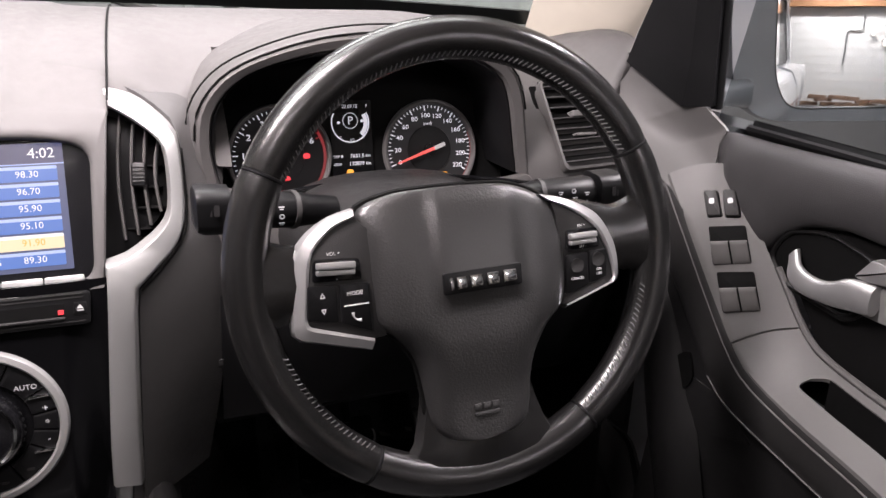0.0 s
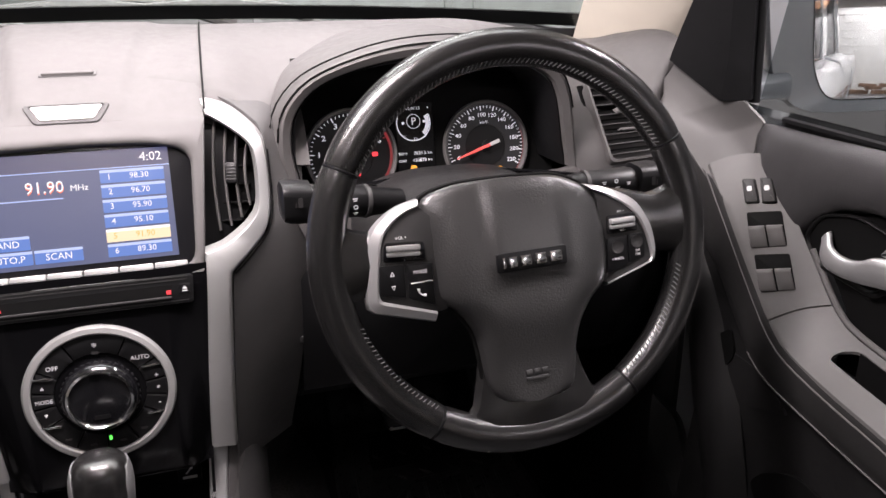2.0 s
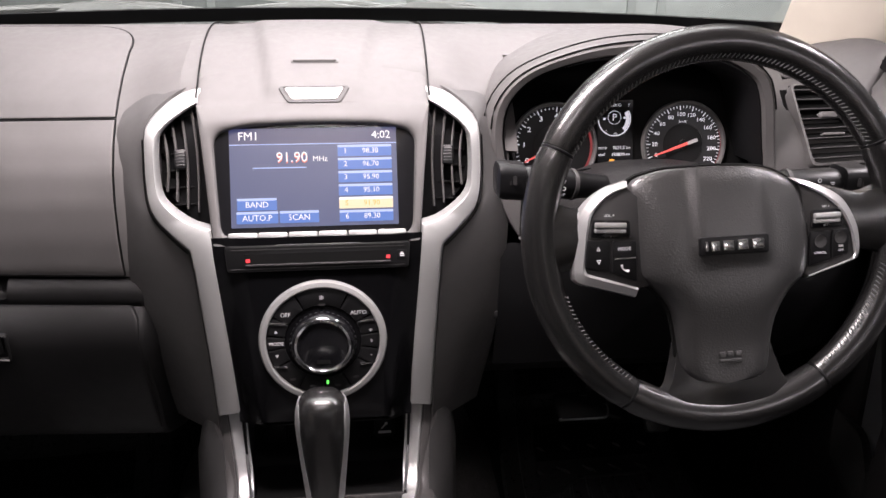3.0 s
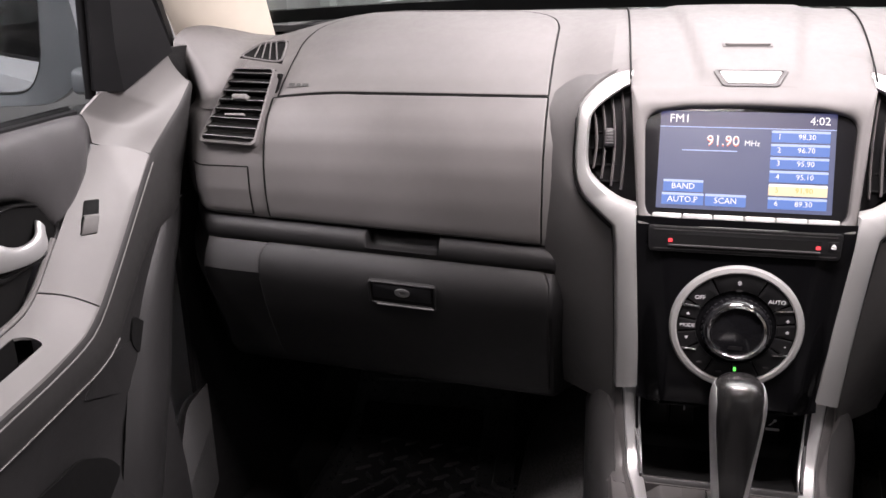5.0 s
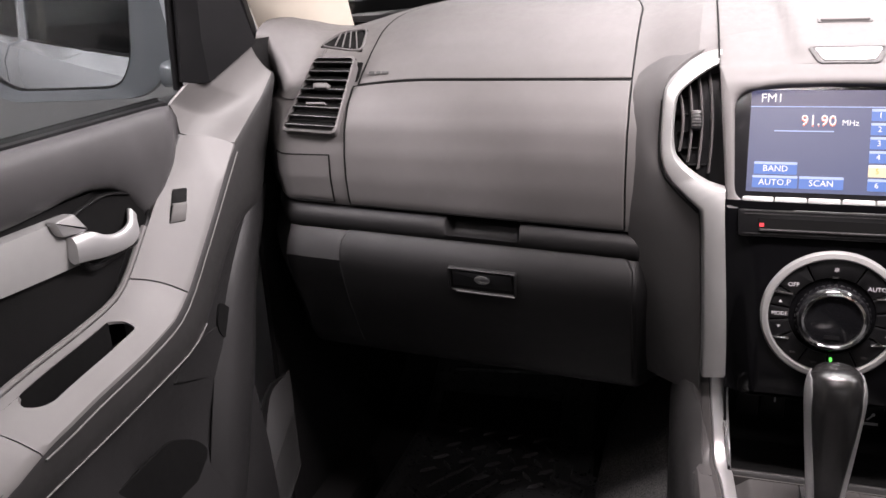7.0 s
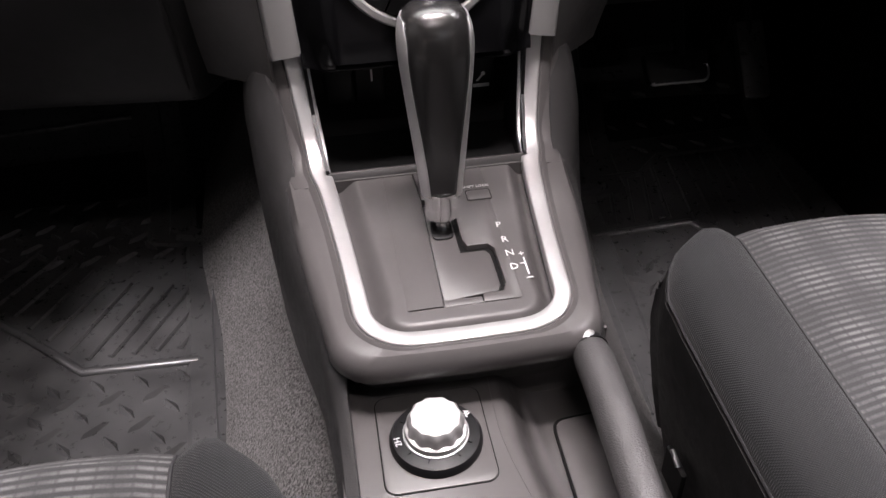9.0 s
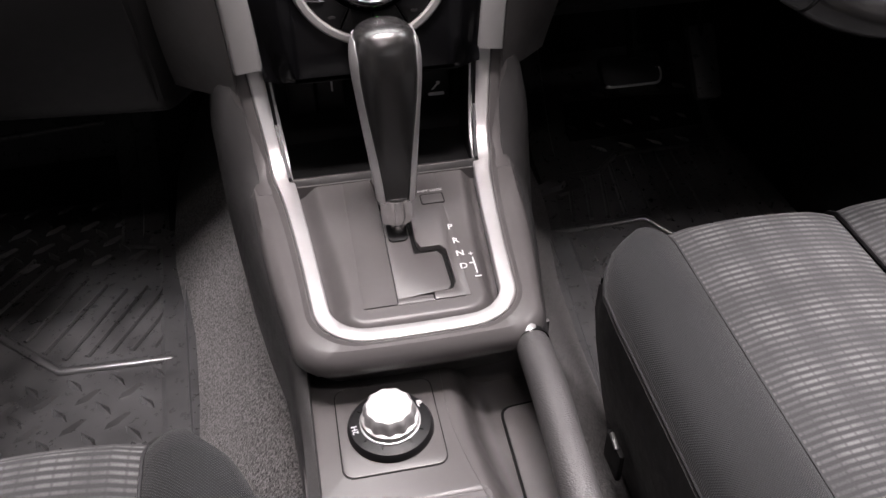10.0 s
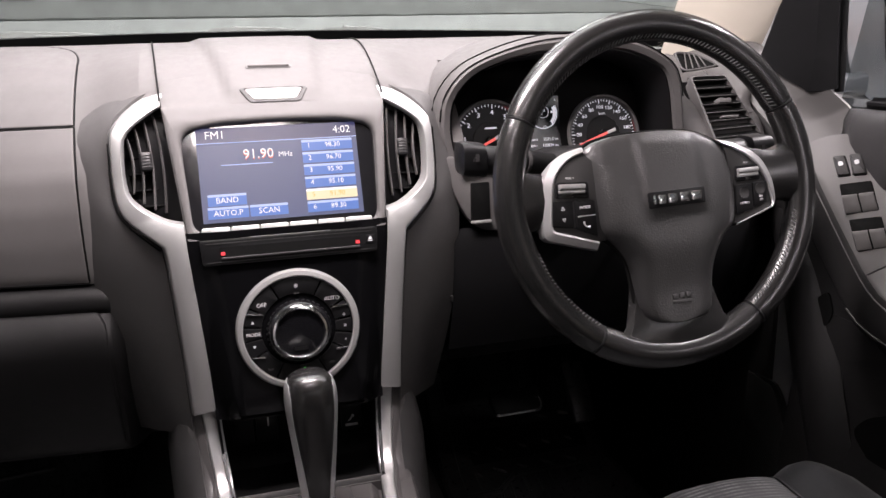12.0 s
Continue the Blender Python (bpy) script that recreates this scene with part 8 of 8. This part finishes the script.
# ---- pedals and foot well ----
ped = thing("brake_pedal", (0.41, 1.0, 0.17), "wide black rubber brake pedal with a steel rim", "pedal")
PM2 = facing((0.415, 0.985, 0.205), 38)
part("pad", plate(rpoly([(-0.044, -0.024), (0.044, -0.024), (0.048, 0.022), (-0.048, 0.022)], 0.010), 0.012, 0.003, 0.0, PM2), BLACK, ped)
part("rim", tube([tuple(PM2 @ Vector((x, y, -0.002))) for x, y in rpoly([(-0.045, -0.025), (0.045, -0.025), (0.047, 0.0)], 0.01)], 0.0022, 6), STEEL, ped, "dull steel rim")
part("arm", tube([(0.42, 0.995, 0.215), (0.43, 1.06, 0.30), (0.43, 1.10, 0.44)], 0.008, 8), BLACK, ped)
acc = thing("accelerator_pedal", (0.58, 1.06, 0.03), "narrow black accelerator pedal", "pedal")
part("pad", plate(rpoly([(-0.022, -0.06), (0.022, -0.06), (0.026, 0.06), (-0.020, 0.06)], 0.008), 0.012, 0.003, 0.0, facing((0.575, 1.06, 0.165), 40)), RUBBER, acc)
part("arm", tube([(0.575, 1.09, 0.19), (0.58, 1.13, 0.28), (0.58, 1.16, 0.44)], 0.007, 8), BLACK, acc)

# ---- car body outside the cabin ----
body = thing("pickup_truck", (0, -0.9, -0.45), "silver painted pickup truck standing in a garage", "pickup truck")
for side in (-1, 1):
    part("rear_door_skin", loft([flip([(0.772, y, 0.752), (0.84, y, 0.732), (0.876, y, 0.665), (0.884, y, 0.5), (0.876, y, 0.2), (0.84, y, 0.0)], side) for y in np.linspace(-0.47, -1.35, 6)], thick=0.01), BODYPAINT, body, "silver rear door skin")
    part("bed_side", loft([flip([(0.80, y, 0.70), (0.87, y, 0.69), (0.89, y, 0.6), (0.89, y, 0.2), (0.86, y, -0.05)], side) for y in np.linspace(-1.37, -2.9, 6)], thick=0.01), BODYPAINT, body, "silver load bed side")
    gl = part("rear_window", loft([flip([(0.758, -0.60, 0.74), (0.755, -1.30, 0.76)], side), flip([(0.70, -0.60, 1.18), (0.69, -1.22, 1.18)], side)], thick=0.003), PRIVACY, body, "tinted rear side glass")
    part("window_pillar", loft([flip([(0.766, y, 0.73), (0.715, y, 1.19)], side) for y in (-0.44, -0.60)], thick=0.012), BODYPAINT, body)
    part("rear_pillar", loft([flip([(0.764, y, 0.73), (0.70, y * 0.97, 1.19)], side) for y in (-1.29, -1.42)], thick=0.012), BODYPAINT, body)
part("roof", loft([[(x, y, z - 0.05 * (abs(x) / 0.72) ** 3) for x in np.linspace(-0.72, 0.72, 9)] for y, z in ((0.42, 1.27), (0.2, 1.32), (-0.5, 1.36), (-1.45, 1.33))], thick=0.01), BODYPAINT, body, "silver roof")
part("underbody", loft([[(-0.84, y, -0.06), (0.84, y, -0.06)] for y in (2.2, -2.9)], thick=0.02), BLACK, body)
for side in (-1, 1):
    part("front_wing", loft([flip([(0.80, y, 0.70), (0.87, y, 0.62), (0.89, y, 0.4), (0.87, y, -0.05)], side) for y in np.linspace(0.74, 2.2, 6)], thick=0.01), BODYPAINT, body, "silver front wing")
    for y in (1.55, -2.1):
        whl = part("wheel", turned([(0.15, -0.10), (0.36, -0.10), (0.385, -0.06), (0.385, 0.06), (0.36, 0.10), (0.22, 0.10), (0.20, 0.06), (0.0, 0.07)], 32, Matrix.Translation((side * 0.80, y, -0.065)) @ Matrix.Rotation(radians(90), 4, "Y")), RUBBER, body, "black tyre")

# ---- garage ----
FLOORZ = -0.45


def masonry(name, color, rough):
    m, nt, bsdf, tc = nodes_of(name)
    stain = noise_node(nt, tc.outputs["Object"], 1.3, 5)
    col = ramp_node(nt, stain.outputs["Fac"], [(0.3, tuple(c * 0.8 for c in color)), (0.7, color)])
    nt.links.new(col.outputs["Color"], bsdf.inputs["Base Color"])
    bsdf.inputs["Roughness"].default_value = rough
    b = bump_node(nt, noise_node(nt, tc.outputs["Object"], 60, 4).outputs["Fac"], 0.5, 0.004)
    nt.links.new(b.outputs["Normal"], bsdf.inputs["Normal"])
    return m


CONCRETE = masonry("stained_concrete", (0.20, 0.19, 0.18), 0.7)
GREYWALL = masonry("grey_painted_wall", (0.20, 0.20, 0.20), 0.75)
WHITEWALL = masonry("white_painted_block", (0.78, 0.77, 0.74), 0.7)
DOORMETAL = plastic("grey_roller_door", (0.19, 0.20, 0.195), 0.5, grain=300, depth=0.0005)


def slab(name, x0, x1, y0, y1, z0, z1, mat, label, category):
    bm = bmesh.new()
    bmesh.ops.create_cube(bm, size=1)
    bm.transform(Matrix.Translation(((x0 + x1) / 2, (y0 + y1) / 2, (z0 + z1) / 2)) @ Matrix.Diagonal((x1 - x0, y1 - y0, z1 - z0, 1)))
    return tagged(part(name, bm, mat), label, category, "", "structure")


slab("ground", -3.0, 6.0, -9.0, 4.0, FLOORZ - 0.1, FLOORZ, CONCRETE, "stained concrete garage floor", "floor")
slab("wall_left", -1.95, -1.80, -9.0, 4.0, FLOORZ, 2.9, GREYWALL, "plain grey garage wall", "wall")
slab("wall_right", 5.0, 5.15, -9.0, 4.0, FLOORZ, 2.9, GREYWALL, "plain grey garage wall", "wall")
slab("wall_front", -2.30, 5.0, 3.6, 3.75, FLOORZ, 2.9, GREYWALL, "grey wall behind the roller door", "wall")
slab("garage_ceiling", -3.0, 6.0, -9.0, 4.0, 2.9, 3.0, WHITEWALL, "pale garage ceiling", "ceiling")
back = slab("wall_far", -2.30, 5.0, -8.2, -8.0, FLOORZ, 2.9, WHITEWALL, "white painted block wall", "wall")
rolldoor = thing("roller_door", (0.4, 3.5, FLOORZ), "grey panelled garage door in front of the car", "garage door")
for k in range(6):
    z = FLOORZ + 0.46 * k
    part("door_panel", plate(rrect(4.0, 0.458, 0.004, 3, 0, 0), 0.03, 0.006, 0.0, facing((0.4, 3.52, z + 0.23), 0)), DOORMETAL, rolldoor)
    for x in (-1.5, -0.5, 0.5, 1.5):
        part("panel_field", ringplate(rrect(0.90, 0.30, 0.03, 3, x, 0), rrect(0.82, 0.22, 0.02, 3, x, 0), 0.01, 0.004, 0.008, facing((0.4, 3.52, z + 0.23), 0)), DOORMETAL, rolldoor)
# white blocks of the far wall
block = bmesh.new()
bmesh.ops.create_cube(block, size=1)
bmesh.ops.bevel(block, geom=block.edges[:], offset=0.012, segments=1, affect="EDGES")
bme = bpy.data.meshes.new("block")
block.transform(Matrix.Diagonal((0.39, 0.03, 0.19, 1)))
block.to_mesh(bme)
block.free()
bme.materials.append(WHITEWALL)
for r in range(11):
    for c in range(12):
        ob = new("block", bme)
        ob.location = (0.4 + 0.4 * c + (0.2 if r % 2 else 0.0), -7.995, FLOORZ + 0.1 + 0.2 * r)
        ob.parent = back
# unseen fittings over the car, added where the garage fill lamps hang
for eye, sx, sy, watts in LAMPS:
    f = thing("batten_light", (eye[0], eye[1], 2.84), "unseen white batten added under the ceiling at a fill lamp", "ceiling light", "garage lights")
    part("casing", plate(rrect(sx + 0.1, sy + 0.04, 0.02, 3), 0.06, 0.01, 0.0, Matrix.Translation((eye[0], eye[1], 2.835)) @ Matrix.Rotation(math.pi, 4, "X") @ Matrix.Translation((0, 0, 0.0))), WHITEWALL, f)
    part("tube", plate(rrect(sx, sy * 0.4, 0.01, 3), 0.02, 0.004, 0.0, Matrix.Translation((eye[0], eye[1], 2.828)) @ Matrix.Rotation(math.pi, 4, "X") @ Matrix.Translation((0, 0, 0.0))), glow("lamp_white", (1, 0.97, 0.93), 8.0, (0.8, 0.8, 0.8)), f)
# plain unseen casing, added to go with the front fill lamp
lampbody = thing("roof_lamp_casing", (0, 0.37, 1.25), "unseen beige roof lamp casing added near the front fill", "roof lamp")
part("casing", plate(rrect(0.20, 0.11, 0.02, 4), 0.02, 0.004, 0.0, Matrix.Translation((0, 0.37, 1.262))), BEIGE, lampbody)

# things along the far wall, seen only in the door mirror
pipe = thing("conduit", (1.9, -7.93, 0.4), "thin grey conduit bent along the white wall", "conduit")
part("run", tube([(1.75, -7.94, 0.55), (1.75, -7.94, 1.35), (1.80, -7.94, 1.40), (2.10, -7.94, 1.40), (2.15, -7.94, 1.45), (2.15, -7.94, 1.75)], 0.02, 8), STEEL, pipe)
beam = slab("roof_beam", -1.8, 5.0, -7.95, -7.75, 1.95, 2.15, plastic("varnished_wood_beam", (0.30, 0.14, 0.06), 0.5, grain=60, depth=0.001, patches=5), "brown wooden beam along the wall head", "beam")
for x, z in ((2.42, 1.35), (2.75, 1.1)):
    wl = thing("wall_lamp", (x, -7.96, z), "small warm wall lamp on the white wall", "wall lamp", "wall lamps")
    part("back_plate", plate(rrect(0.12, 0.16, 0.02, 3), 0.02, 0.004, 0.0, Matrix.Translation((x, -7.955, z)) @ Matrix.Rotation(radians(-90), 4, "X")), STEEL, wl)
    part("shade", turned([(0.04, -0.08), (0.055, 0.0), (0.04, 0.08)], 20, Matrix.Translation((x, -7.90, z))), glow("warm_lamp", (1.0, 0.86, 0.62), 3.0, (0.8, 0.8, 0.8)), wl)
clutter = thing("timber_pile", (2.2, -7.6, FLOORZ), "low heap of brown timber offcuts against the wall", "timber")
random.seed(4)
for k in range(16):
    m = Matrix.Translation((0.9 + 0.17 * k, -7.6 + random.uniform(-0.1, 0.1), FLOORZ + 0.10 + random.uniform(0, 0.25))) @ Matrix.Rotation(random.uniform(-0.5, 0.5), 4, "Z")
    part("offcut", plate(rrect(0.45, 0.10, 0.01, 2), 0.09, 0.008, 0.0, m), plastic("timber", (0.20, 0.12, 0.08), 0.7, grain=80, depth=0.001) if k == 0 else bpy.data.materials["timber"], clutter)
van = thing("parked_car", (3.95, -6.9, FLOORZ), "blue car parked at the end of the garage", "car")
BLUE = plastic("blue_car_paint", (0.04, 0.14, 0.30), 0.25, metal=0.3, depth=0, coat=0.6)
rows = []
for y, w, z0, z1 in ((-7.7, 0.74, 0.15, 0.55), (-7.6, 0.80, 0.05, 0.75), (-6.6, 0.82, 0.02, 0.80), (-6.2, 0.80, 0.05, 0.70), (-6.1, 0.74, 0.12, 0.55)):
    rows.append([(3.95 + w * c, y, FLOORZ + (z0 + z1) / 2 + 0.2 + (z1 - z0) / 2 * q) for c, q in rrect(2, 2, 0.4, 4)])
part("body", loft(rows, closed=True, caps=True), BLUE, van)
part("cabin", loft([[(3.95 + c * 0.66, y, FLOORZ + z + 0.02 * q) for c, q in rrect(2, 2, 0.4, 4)] for y, z in ((-6.5, 0.98), (-6.75, 1.38), (-7.5, 1.42))], closed=True, caps=True), TINTED, van)
part("roof", loft([[(3.95 + x, y, FLOORZ + 1.45 - 0.05 * abs(x)) for x in (-0.62, 0, 0.62)] for y in (-6.75, -7.5)], thick=0.03), BLUE, van)
for sx in (-0.72, 0.72):
    for y in (-6.4, -7.4):
        part("wheel", turned([(0.0, -0.1), (0.29, -0.1), (0.31, -0.06), (0.31, 0.06), (0.29, 0.1), (0.0, 0.1)], 24, Matrix.Translation((3.95 + sx, y, FLOORZ + 0.31)) @ Matrix.Rotation(radians(90), 4, "Y")), RUBBER, van)
